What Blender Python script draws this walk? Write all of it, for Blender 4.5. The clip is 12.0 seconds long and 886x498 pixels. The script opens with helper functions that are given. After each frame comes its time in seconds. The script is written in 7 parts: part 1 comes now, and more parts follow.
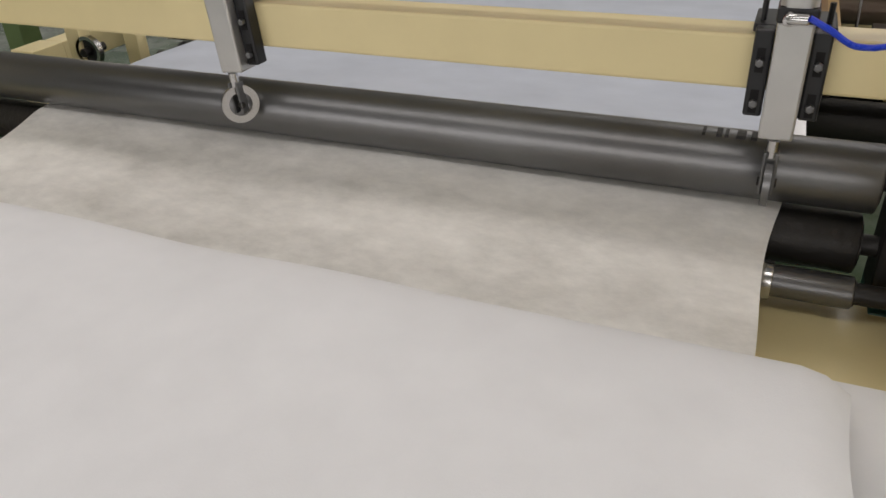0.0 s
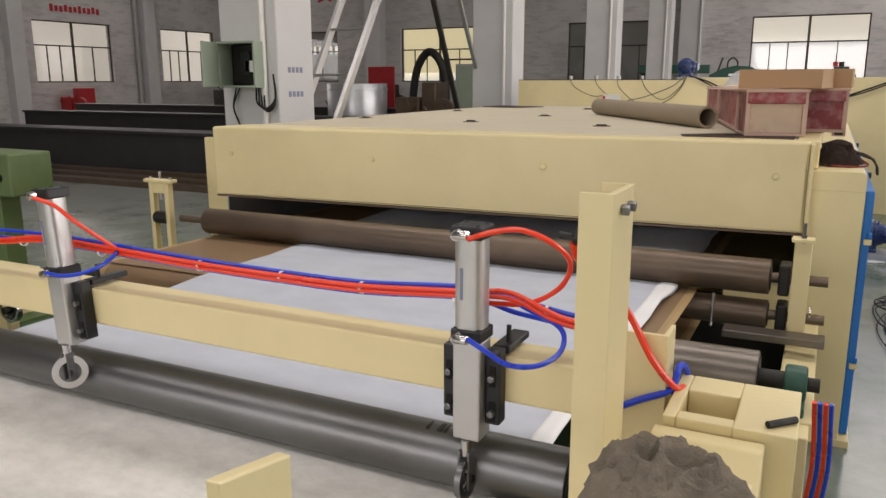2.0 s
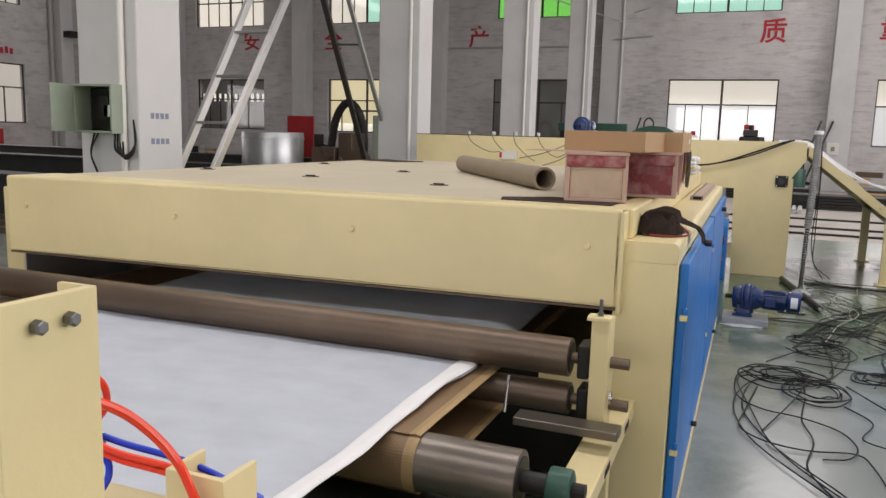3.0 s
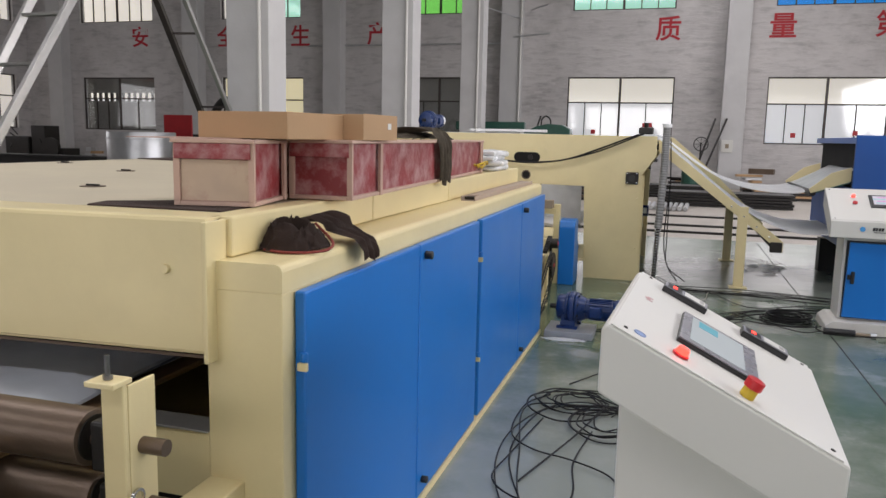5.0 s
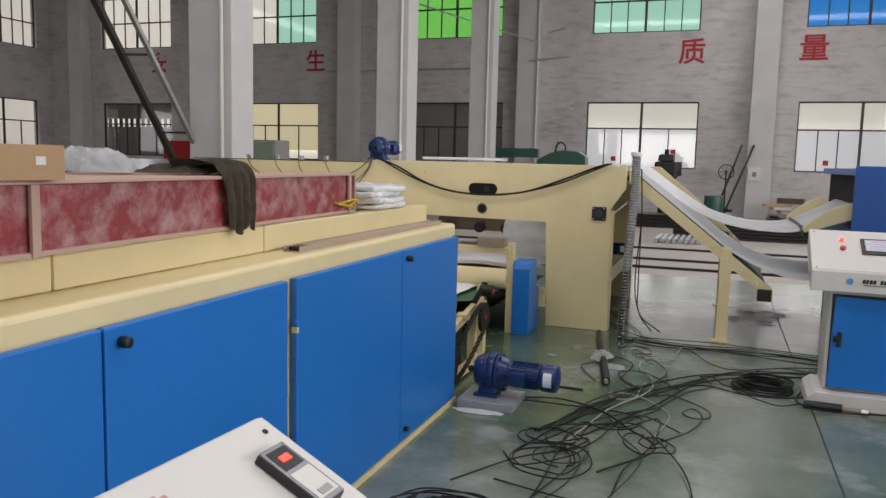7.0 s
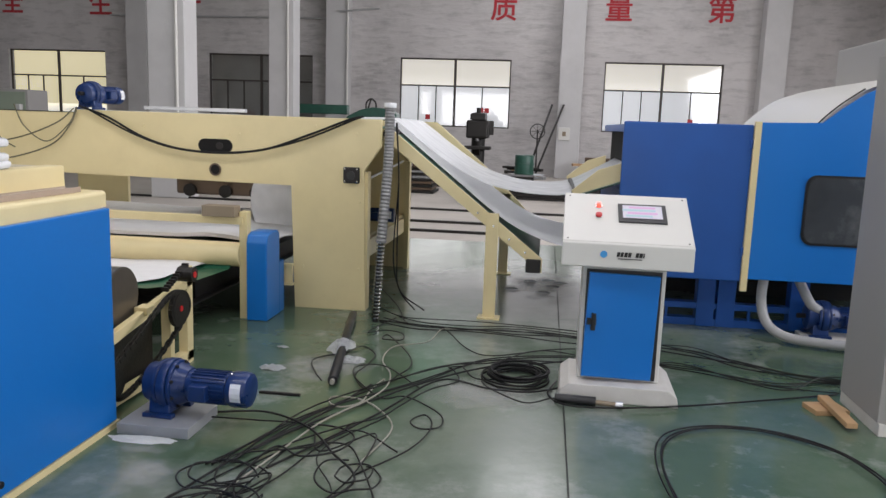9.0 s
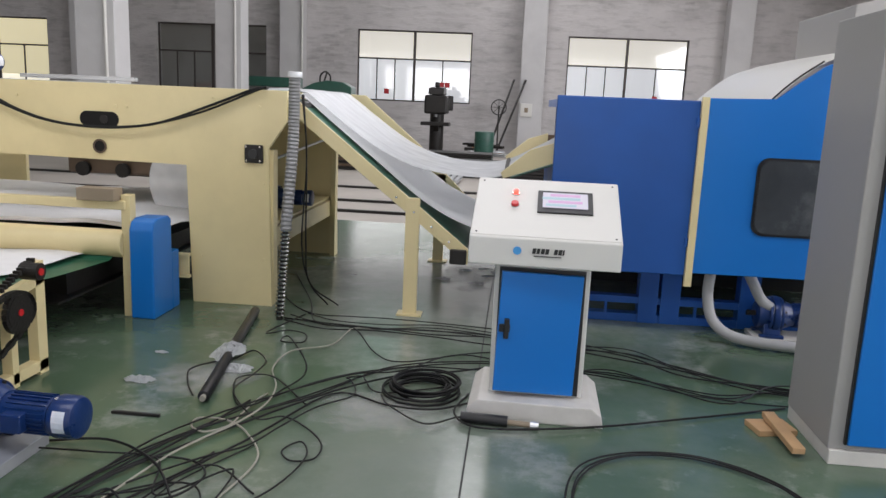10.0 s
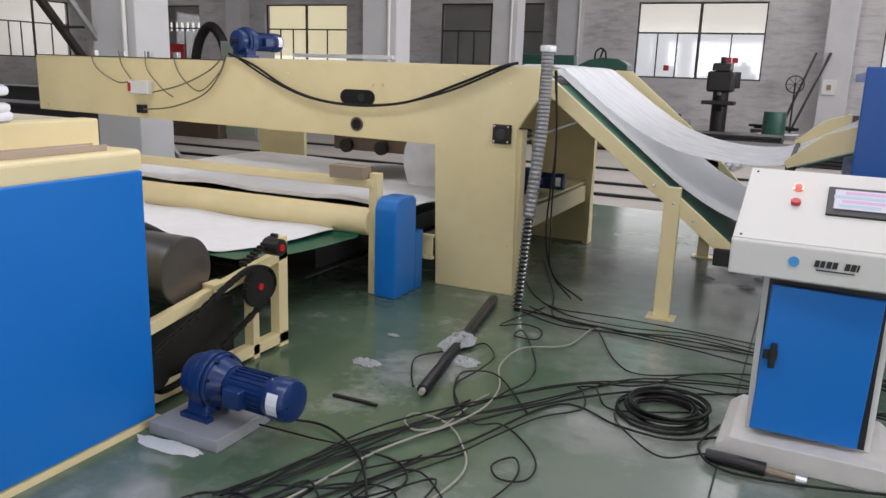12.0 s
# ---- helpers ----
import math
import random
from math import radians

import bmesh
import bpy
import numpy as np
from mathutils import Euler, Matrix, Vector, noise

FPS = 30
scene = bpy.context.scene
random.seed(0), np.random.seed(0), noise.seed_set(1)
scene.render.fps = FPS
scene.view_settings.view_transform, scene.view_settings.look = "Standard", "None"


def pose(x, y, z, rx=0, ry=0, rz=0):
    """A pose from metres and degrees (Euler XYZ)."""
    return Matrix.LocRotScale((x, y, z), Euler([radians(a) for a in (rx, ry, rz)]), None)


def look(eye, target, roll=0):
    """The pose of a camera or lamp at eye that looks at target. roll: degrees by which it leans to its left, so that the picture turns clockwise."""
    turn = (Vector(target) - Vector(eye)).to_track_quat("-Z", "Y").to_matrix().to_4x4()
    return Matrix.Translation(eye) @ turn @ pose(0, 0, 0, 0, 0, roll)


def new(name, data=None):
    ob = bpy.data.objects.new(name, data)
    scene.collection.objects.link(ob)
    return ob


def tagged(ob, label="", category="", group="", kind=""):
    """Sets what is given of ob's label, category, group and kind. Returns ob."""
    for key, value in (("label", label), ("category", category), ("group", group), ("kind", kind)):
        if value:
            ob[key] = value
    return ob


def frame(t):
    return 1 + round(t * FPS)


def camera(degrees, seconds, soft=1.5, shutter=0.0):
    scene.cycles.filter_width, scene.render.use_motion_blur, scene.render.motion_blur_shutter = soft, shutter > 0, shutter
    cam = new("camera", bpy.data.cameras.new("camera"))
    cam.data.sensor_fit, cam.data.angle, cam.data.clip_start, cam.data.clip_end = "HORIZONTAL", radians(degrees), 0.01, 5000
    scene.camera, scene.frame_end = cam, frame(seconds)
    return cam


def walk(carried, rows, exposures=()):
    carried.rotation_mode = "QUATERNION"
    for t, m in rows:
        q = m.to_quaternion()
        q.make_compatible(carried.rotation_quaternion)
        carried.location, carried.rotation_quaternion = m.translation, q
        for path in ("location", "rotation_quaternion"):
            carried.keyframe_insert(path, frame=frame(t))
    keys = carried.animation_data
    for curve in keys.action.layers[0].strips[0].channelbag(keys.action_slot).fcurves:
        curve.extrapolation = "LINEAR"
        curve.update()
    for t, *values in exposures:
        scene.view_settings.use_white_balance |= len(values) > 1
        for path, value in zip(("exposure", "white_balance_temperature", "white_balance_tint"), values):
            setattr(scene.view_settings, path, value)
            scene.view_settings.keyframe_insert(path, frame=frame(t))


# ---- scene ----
cam = camera(59.8, 12.0)
PATH = [
    (0, (0.026, 0.024, 1.408), (-0.679, 1.588, 0.381), -2.8),
    (0.5, (-0.003, -0.021, 1.438), (-0.72, 1.623, 0.553), -1.0),
    (1, (0.04, -0.033, 1.452), (-0.685, 1.673, 0.7), -0.9),
    (1.5, (0.279, 0.015, 1.487), (-0.515, 1.75, 0.89), -1.2),
    (2, (0.61, 0.116, 1.54), (-0.254, 1.869, 1.113), -0.1),
    (2.5, (0.8, 0.332, 1.537), (-0.022, 2.123, 1.196), 0.6),
    (3, (1.004, 0.661, 1.56), (0.275, 2.499, 1.263), 1.6),
    (3.5, (1.256, 0.908, 1.57), (0.581, 2.772, 1.308), 2.0),
    (3.7, (1.336, 1.037, 1.566), (0.688, 2.912, 1.315), 1.9),
    (5.5, (1.839, 2.138, 1.516), (1.282, 4.032, 1.194), 1.1),
    (6, (1.925, 2.489, 1.552), (1.334, 4.368, 1.204), 1.2),
    (6.5, (2.14, 2.759, 1.559), (1.464, 4.622, 1.291), 1.5),
    (7, (2.374, 3.022, 1.578), (1.709, 4.894, 1.351), 1.4),
    (7.5, (2.495, 3.304, 1.564), (1.94, 5.212, 1.332), 1.0),
    (7.7, (2.552, 3.395, 1.566), (2.056, 5.318, 1.327), 0.9),
    (9.5, (3.018, 4.666, 1.537), (2.808, 6.624, 1.188), 2.4),
    (10, (3.189, 4.985, 1.542), (3.012, 6.942, 1.167), 2.5),
    (10.5, (3.269, 5.204, 1.528), (3.125, 7.159, 1.13), 2.4),
    (11, (3.247, 5.453, 1.532), (3.105, 7.402, 1.106), 2.2),
    (11.5, (3.245, 5.482, 1.534), (2.813, 7.383, 1.086), 2.2),
    (12, (3.232, 5.449, 1.531), (2.398, 7.209, 1.078), 1.9),
]
EXPOSURES = [(0.0, -0.98, 7000, 15), (0.5, -0.92, 7100, 16), (1.5, -0.74, 7350, 17), (2.5, -0.54, 6900, 18), (3.5, -0.50, 6900, 17), (5.5, -0.68, 6600, 17), (6.5, -0.83, 6800, 17), (7.5, -0.71, 6650, 17), (10.0, -0.43, 6500, 16), (12.0, -0.46, 6450, 18)]
walk(cam, [(t, look(eye, target, roll)) for t, eye, target, roll in PATH], EXPOSURES)

# ---- world and light ----
world = bpy.data.worlds.new("world")
scene.world = world
world.use_nodes = True
wn = world.node_tree
bg = wn.nodes["Background"]
sky = wn.nodes.new("ShaderNodeTexSky")
sky.sky_type, sky.sun_disc = "NISHITA", False
sky.sun_elevation, sky.sun_rotation = radians(50), radians(200)
wn.links.new(sky.outputs[0], bg.inputs[0])
bg.inputs[1].default_value = 0.12
sun = bpy.data.lights.new("sun", "SUN")
sun.energy, sun.angle, sun.color = 1.0, radians(12), (1.0, 0.96, 0.9)
new("sun", sun).matrix_world = look((-8, -20, 30), (0, 0, 0))


def sky_lamp(name, at, to, sx, sy, watts, color=(0.96, 0.98, 1.0)):
    """Daylight that enters by a window or a roof light, or fill added from the roof."""
    d = bpy.data.lights.new(name, "AREA")
    d.shape, d.size, d.size_y, d.energy, d.color = "RECTANGLE", sx, sy, watts, color
    new(name, d).matrix_world = look(at, to)


ROOF = 9.2
for rx, ry, w in ((-1.5, -3.0, 620), (-0.5, 5.0, 760), (2.0, 13.0, 430)):
    sky_lamp("roof_light_daylight", (rx, ry, ROOF - 0.05), (rx, ry, 0), 16.0, 1.2, w)
sky_lamp("unseen_roof_strip", (2.7, 20.5, ROOF - 0.05), (2.7, 20.5, 0), 2.2, 15.0, 520)
# extra unseen strip, added only to brighten the west wall
sky_lamp("unseen_roof_strip", (-21.5, 17.0, ROOF - 0.05), (-21.5, 17.0, 0), 1.3, 15.0, 230)
sky_lamp("front_window_daylight", (-2.0, -8.8, 2.9), (-2.0, 10.0, 1.0), 16.0, 2.6, 760)
sky_lamp("right_window_daylight", (12.3, 12.0, 3.6), (0.0, 12.0, 1.4), 23.0, 3.0, 2250)
sky_lamp("left_window_daylight", (-25.2, 21.5, 2.7), (0.0, 14.0, 1.0), 10.0, 2.0, 160)
sky_lamp("back_window_daylight", (3.0, 29.2, 2.7), (3.0, 10.0, 0.3), 10.0, 2.0, 100)


# ---- materials ----
def mat(name, color, rough=0.5, metal=0.0, var=0.1, scale=6.0, bump=0.0, bscale=120.0, stain=0.0, stain_color=(0.1, 0.09, 0.08), stain_scale=1.3, spec=0.5, lo=0.5):
    m = bpy.data.materials.new(name)
    m.use_nodes = True
    nt = m.node_tree
    n, L = nt.nodes, nt.links.new
    b = n["Principled BSDF"]
    tc = n.new("ShaderNodeTexCoord")
    n1 = n.new("ShaderNodeTexNoise")
    n1.inputs["Scale"].default_value, n1.inputs["Detail"].default_value = scale, 6
    L(tc.outputs["Object"], n1.inputs["Vector"])
    mix = n.new("ShaderNodeMix")
    mix.data_type = "RGBA"
    L(n1.outputs["Fac"], mix.inputs[0])
    mix.inputs[6].default_value = (*[max(0, c * (1 - 1.6 * var)) for c in color], 1)
    mix.inputs[7].default_value = (*[min(1, c * (1 + 1.6 * var)) for c in color], 1)
    out = mix.outputs[2]
    if stain:
        n2 = n.new("ShaderNodeTexNoise")
        n2.inputs["Scale"].default_value, n2.inputs["Detail"].default_value, n2.inputs["Roughness"].default_value = stain_scale, 8, 0.65
        L(tc.outputs["Object"], n2.inputs["Vector"])
        ramp = n.new("ShaderNodeMapRange")
        ramp.inputs[1].default_value, ramp.inputs[2].default_value, ramp.inputs[4].default_value = lo, lo + 0.25, stain
        L(n2.outputs["Fac"], ramp.inputs[0])
        mix2 = n.new("ShaderNodeMix")
        mix2.data_type = "RGBA"
        L(ramp.outputs[0], mix2.inputs[0])
        L(out, mix2.inputs[6])
        mix2.inputs[7].default_value = (*stain_color, 1)
        out = mix2.outputs[2]
    L(out, b.inputs["Base Color"])
    mr = n.new("ShaderNodeMapRange")
    mr.inputs[3].default_value, mr.inputs[4].default_value = max(0.03, rough - 0.1), min(1, rough + 0.1)
    L(n1.outputs["Fac"], mr.inputs[0])
    L(mr.outputs[0], b.inputs["Roughness"])
    b.inputs["Metallic"].default_value = metal
    b.inputs["Specular IOR Level"].default_value = spec
    if bump:
        n3 = n.new("ShaderNodeTexNoise")
        n3.inputs["Scale"].default_value, n3.inputs["Detail"].default_value = bscale, 4
        L(tc.outputs["Object"], n3.inputs["Vector"])
        bp = n.new("ShaderNodeBump")
        bp.inputs["Strength"].default_value, bp.inputs["Distance"].default_value = bump, 0.01
        L(n3.outputs["Fac"], bp.inputs["Height"])
        L(bp.outputs[0], b.inputs["Normal"])
    return m


def glow(name, color, strength, base=1.0):
    m = bpy.data.materials.new(name)
    m.use_nodes = True
    b = m.node_tree.nodes["Principled BSDF"]
    b.inputs["Base Color"].default_value = (*[c * base for c in color], 1)
    b.inputs["Emission Color"].default_value = (*color, 1)
    b.inputs["Emission Strength"].default_value = strength
    return m


def glass(name, color, rough=0.05):
    """Thin window glass: clear, tinted, with a faint gloss."""
    m = bpy.data.materials.new(name)
    m.use_nodes = True
    nt = m.node_tree
    n, L = nt.nodes, nt.links.new
    n.remove(n["Principled BSDF"])
    tr, gl, mx = n.new("ShaderNodeBsdfTransparent"), n.new("ShaderNodeBsdfGlossy"), n.new("ShaderNodeMixShader")
    tr.inputs[0].default_value = (*color, 1)
    gl.inputs["Roughness"].default_value = rough
    mx.inputs[0].default_value = 0.08
    L(tr.outputs[0], mx.inputs[1]), L(gl.outputs[0], mx.inputs[2])
    L(mx.outputs[0], n["Material Output"].inputs[0])
    return m


def fleece(name, color, see, through_light=0.0, scale=9.0, patchy=1.25):
    """Nonwoven fibre web: matt, cloudy, letting some of what lies beneath show through."""
    m = mat(name, color, 0.95, 0, 0.045, scale, 0.12, 420.0, spec=0.1)
    nt = m.node_tree
    n, L = nt.nodes, nt.links.new
    b = n["Principled BSDF"]
    tl, mt = n.new("ShaderNodeBsdfTranslucent"), n.new("ShaderNodeMixShader")
    tl.inputs[0].default_value = (*color, 1)
    mt.inputs[0].default_value = through_light
    L(b.outputs[0], mt.inputs[1]), L(tl.outputs[0], mt.inputs[2])
    L(mt.outputs[0], n["Material Output"].inputs[0])
    b = mt
    if see:
        tc, n2, mr = n.new("ShaderNodeTexCoord"), n.new("ShaderNodeTexNoise"), n.new("ShaderNodeMapRange")
        n2.inputs["Scale"].default_value, n2.inputs["Detail"].default_value, n2.inputs["Roughness"].default_value = (4.0 if patchy < 2 else 6.5), 9, (0.5 if patchy < 2 else 0.66)
        mp = n.new("ShaderNodeMapping")
        mp.inputs["Scale"].default_value = (1.3, 2.2, 1) if patchy < 2 else (1.0, 1.7, 1)
        L(tc.outputs["Object"], mp.inputs[0]), L(mp.outputs[0], n2.inputs["Vector"])
        mr.inputs[1].default_value, mr.inputs[2].default_value = 0.3, 0.75
        mr.inputs[3].default_value, mr.inputs[4].default_value = see * (0.7 if patchy < 2 else 0.15), min(0.92, see * min(patchy, 1.9))
        L(n2.outputs["Fac"], mr.inputs[0])
        tr, mx = n.new("ShaderNodeBsdfTransparent"), n.new("ShaderNodeMixShader")
        L(mr.outputs[0], mx.inputs[0]), L(b.outputs[0], mx.inputs[1]), L(tr.outputs[0], mx.inputs[2])
        L(mx.outputs[0], n["Material Output"].inputs[0])
    return m


def floor_mat():
    m = mat("green_floor_paint", (0.078, 0.125, 0.078), 0.19, 0, 0.22, 1.1, 0.1, 14.0, 0.5, (0.2, 0.22, 0.19), 0.9, 0.5)
    nt = m.node_tree
    n, L = nt.nodes, nt.links.new
    # scuffs and dust, streaked
    tc, nz, rp, mx = n.new("ShaderNodeTexCoord"), n.new("ShaderNodeTexNoise"), n.new("ShaderNodeMapRange"), n.new("ShaderNodeMix")
    nz.inputs["Scale"].default_value, nz.inputs["Detail"].default_value, nz.inputs["Roughness"].default_value = 7.0, 10, 0.8
    L(tc.outputs["Object"], nz.inputs["Vector"])
    rp.inputs[1].default_value, rp.inputs[2].default_value, rp.inputs[4].default_value = 0.6, 0.75, 0.5
    L(nz.outputs["Fac"], rp.inputs[0])
    mx.data_type = "RGBA"
    b = n["Principled BSDF"]
    L(b.inputs["Base Color"].links[0].from_socket, mx.inputs[6])
    mx.inputs[7].default_value = (0.3, 0.31, 0.29, 1)
    L(rp.outputs[0], mx.inputs[0])
    # walkways trodden pale and dusty, with ragged borders; some paleness is painted sheen
    last = mx.outputs[2]
    for at, size, amount in (((1.5, 4.7, 0), (2.0, 3.4, 5), 0.75), ((2.9, 11.2, 0), (2.0, 2.6, 5), 0.7), ((2.7, 8.1, 0), (0.9, 1.7, 5), 0.35), ((-9.0, 8.5, 0), (7.0, 7.5, 5), 0.8)):
        mp, gr, nz2, ad, r2, m2 = n.new("ShaderNodeMapping"), n.new("ShaderNodeTexGradient"), n.new("ShaderNodeTexNoise"), n.new("ShaderNodeMath"), n.new("ShaderNodeMapRange"), n.new("ShaderNodeMix")
        mp.vector_type, gr.gradient_type = "TEXTURE", "SPHERICAL"
        mp.inputs["Location"].default_value, mp.inputs["Scale"].default_value = at, size
        L(tc.outputs["Object"], mp.inputs[0]), L(mp.outputs[0], gr.inputs[0])
        nz2.inputs["Scale"].default_value, nz2.inputs["Detail"].default_value, nz2.inputs["Roughness"].default_value = 1.7, 9, 0.68
        L(tc.outputs["Object"], nz2.inputs["Vector"])
        ad.operation = "MULTIPLY_ADD"
        ad.inputs[1].default_value = 0.7
        L(gr.outputs["Fac"], ad.inputs[0]), L(nz2.outputs["Fac"], ad.inputs[2])
        r2.inputs[1].default_value, r2.inputs[2].default_value, r2.inputs[4].default_value = 0.55, 1.0, amount
        L(ad.outputs[0], r2.inputs[0])
        m2.data_type = "RGBA"
        L(r2.outputs[0], m2.inputs[0]), L(last, m2.inputs[6])
        m2.inputs[7].default_value = (0.33, 0.345, 0.32, 1)
        last = m2.outputs[2]
    L(last, b.inputs["Base Color"])
    return m


def brick_wall_mat():
    """Rough white-washed masonry: blotched grey, with courses that show faintly as relief and grime."""
    m = mat("whitewashed_wall", (0.56, 0.54, 0.53), 0.9, 0, 0.1, 0.8, 0.0, 30.0, 0.5, (0.27, 0.26, 0.255), 0.5, 0.2)
    nt = m.node_tree
    n, L = nt.nodes, nt.links.new
    b = n["Principled BSDF"]
    tc, mp, nz, bp = n.new("ShaderNodeTexCoord"), n.new("ShaderNodeMapping"), n.new("ShaderNodeTexNoise"), n.new("ShaderNodeBump")
    mp.inputs["Scale"].default_value = (0.9, 0.9, 3.6)
    nz.inputs["Scale"].default_value, nz.inputs["Detail"].default_value, nz.inputs["Roughness"].default_value = 1.5, 9, 0.62
    L(tc.outputs["Object"], mp.inputs[0]), L(mp.outputs[0], nz.inputs["Vector"]), L(nz.outputs["Fac"], bp.inputs["Height"])
    bp.inputs["Strength"].default_value, bp.inputs["Distance"].default_value = 0.7, 0.07
    L(bp.outputs[0], b.inputs["Normal"])
    rp, mx = n.new("ShaderNodeMapRange"), n.new("ShaderNodeMix")
    rp.inputs[1].default_value, rp.inputs[2].default_value, rp.inputs[4].default_value = 0.5, 0.68, 0.42
    L(nz.outputs["Fac"], rp.inputs[0])
    mx.data_type = "RGBA"
    L(b.inputs["Base Color"].links[0].from_socket, mx.inputs[6])
    mx.inputs[7].default_value = (0.22, 0.213, 0.21, 1)
    L(rp.outputs[0], mx.inputs[0])
    # courses of brick that show through the whitewash in patches
    sx, cb, ad, bk, nz3, rp3, mu, mx3 = n.new("ShaderNodeSeparateXYZ"), n.new("ShaderNodeCombineXYZ"), n.new("ShaderNodeMath"), n.new("ShaderNodeTexBrick"), n.new("ShaderNodeTexNoise"), n.new("ShaderNodeMapRange"), n.new("ShaderNodeMath"), n.new("ShaderNodeMix")
    L(tc.outputs["Object"], sx.inputs[0]), L(sx.outputs[0], ad.inputs[0]), L(sx.outputs[1], ad.inputs[1])
    L(ad.outputs[0], cb.inputs[0]), L(sx.outputs[2], cb.inputs[1]), L(cb.outputs[0], bk.inputs["Vector"])
    bk.inputs["Scale"].default_value, bk.inputs["Brick Width"].default_value, bk.inputs["Row Height"].default_value, bk.inputs["Mortar Size"].default_value = 1.0, 0.3, 0.1, 0.014
    bk.inputs["Color1"].default_value, bk.inputs["Color2"].default_value, bk.inputs["Mortar"].default_value = (0.1, 0.1, 0.1, 1), (1.0, 1.0, 1.0, 1), (0.5, 0.5, 0.5, 1)
    nz3.inputs["Scale"].default_value, nz3.inputs["Detail"].default_value = 0.55, 5
    L(tc.outputs["Object"], nz3.inputs["Vector"]), L(nz3.outputs["Fac"], rp3.inputs[0])
    rp3.inputs[1].default_value, rp3.inputs[2].default_value, rp3.inputs[3].default_value, rp3.inputs[4].default_value = 0.52, 0.74, 0.03, 0.42
    mu.operation = "MULTIPLY"
    L(bk.outputs["Color"], mu.inputs[0]), L(rp3.outputs[0], mu.inputs[1])
    mx3.data_type = "RGBA"
    L(mu.outputs[0], mx3.inputs[0]), L(mx.outputs[2], mx3.inputs[6])
    mx3.inputs[7].default_value = (0.2, 0.185, 0.175, 1)
    L(mx3.outputs[2], b.inputs["Base Color"])
    return m


def dust_sheen_mat():
    """Thin powder on the floor, also painted as floor sheen: patches of white between clear gaps."""
    m = mat("white_dust_and_sheen", (0.55, 0.55, 0.53), 0.9, 0, 0.05, 9.0, spec=0.1)
    nt = m.node_tree
    n, L = nt.nodes, nt.links.new
    tc, nz, rp, tr, mx = n.new("ShaderNodeTexCoord"), n.new("ShaderNodeTexNoise"), n.new("ShaderNodeMapRange"), n.new("ShaderNodeBsdfTransparent"), n.new("ShaderNodeMixShader")
    nz.inputs["Scale"].default_value, nz.inputs["Detail"].default_value, nz.inputs["Roughness"].default_value = 5.0, 9, 0.7
    gr, ma = n.new("ShaderNodeTexGradient"), n.new("ShaderNodeMath")
    gr.gradient_type = "SPHERICAL"
    mp = n.new("ShaderNodeMapping")
    mp.vector_type = "TEXTURE"
    mp.inputs["Location"].default_value, mp.inputs["Scale"].default_value = (0.5, 0.5, 0.5), (0.5, 0.5, 5)
    L(tc.outputs["Generated"], mp.inputs[0]), L(mp.outputs[0], gr.inputs[0])
    L(tc.outputs["Object"], nz.inputs["Vector"])
    ma.operation = "MULTIPLY_ADD"
    ma.inputs[1].default_value = 0.6
    L(gr.outputs["Fac"], ma.inputs[0]), L(nz.outputs["Fac"], ma.inputs[2])
    rp.inputs[1].default_value, rp.inputs[2].default_value, rp.inputs[4].default_value = 0.78, 1.2, 0.42
    L(ma.outputs[0], rp.inputs[0])
    L(rp.outputs[0], mx.inputs[0]), L(tr.outputs[0], mx.inputs[1]), L(n["Principled BSDF"].outputs[0], mx.inputs[2])
    L(mx.outputs[0], n["Material Output"].inputs[0])
    return m


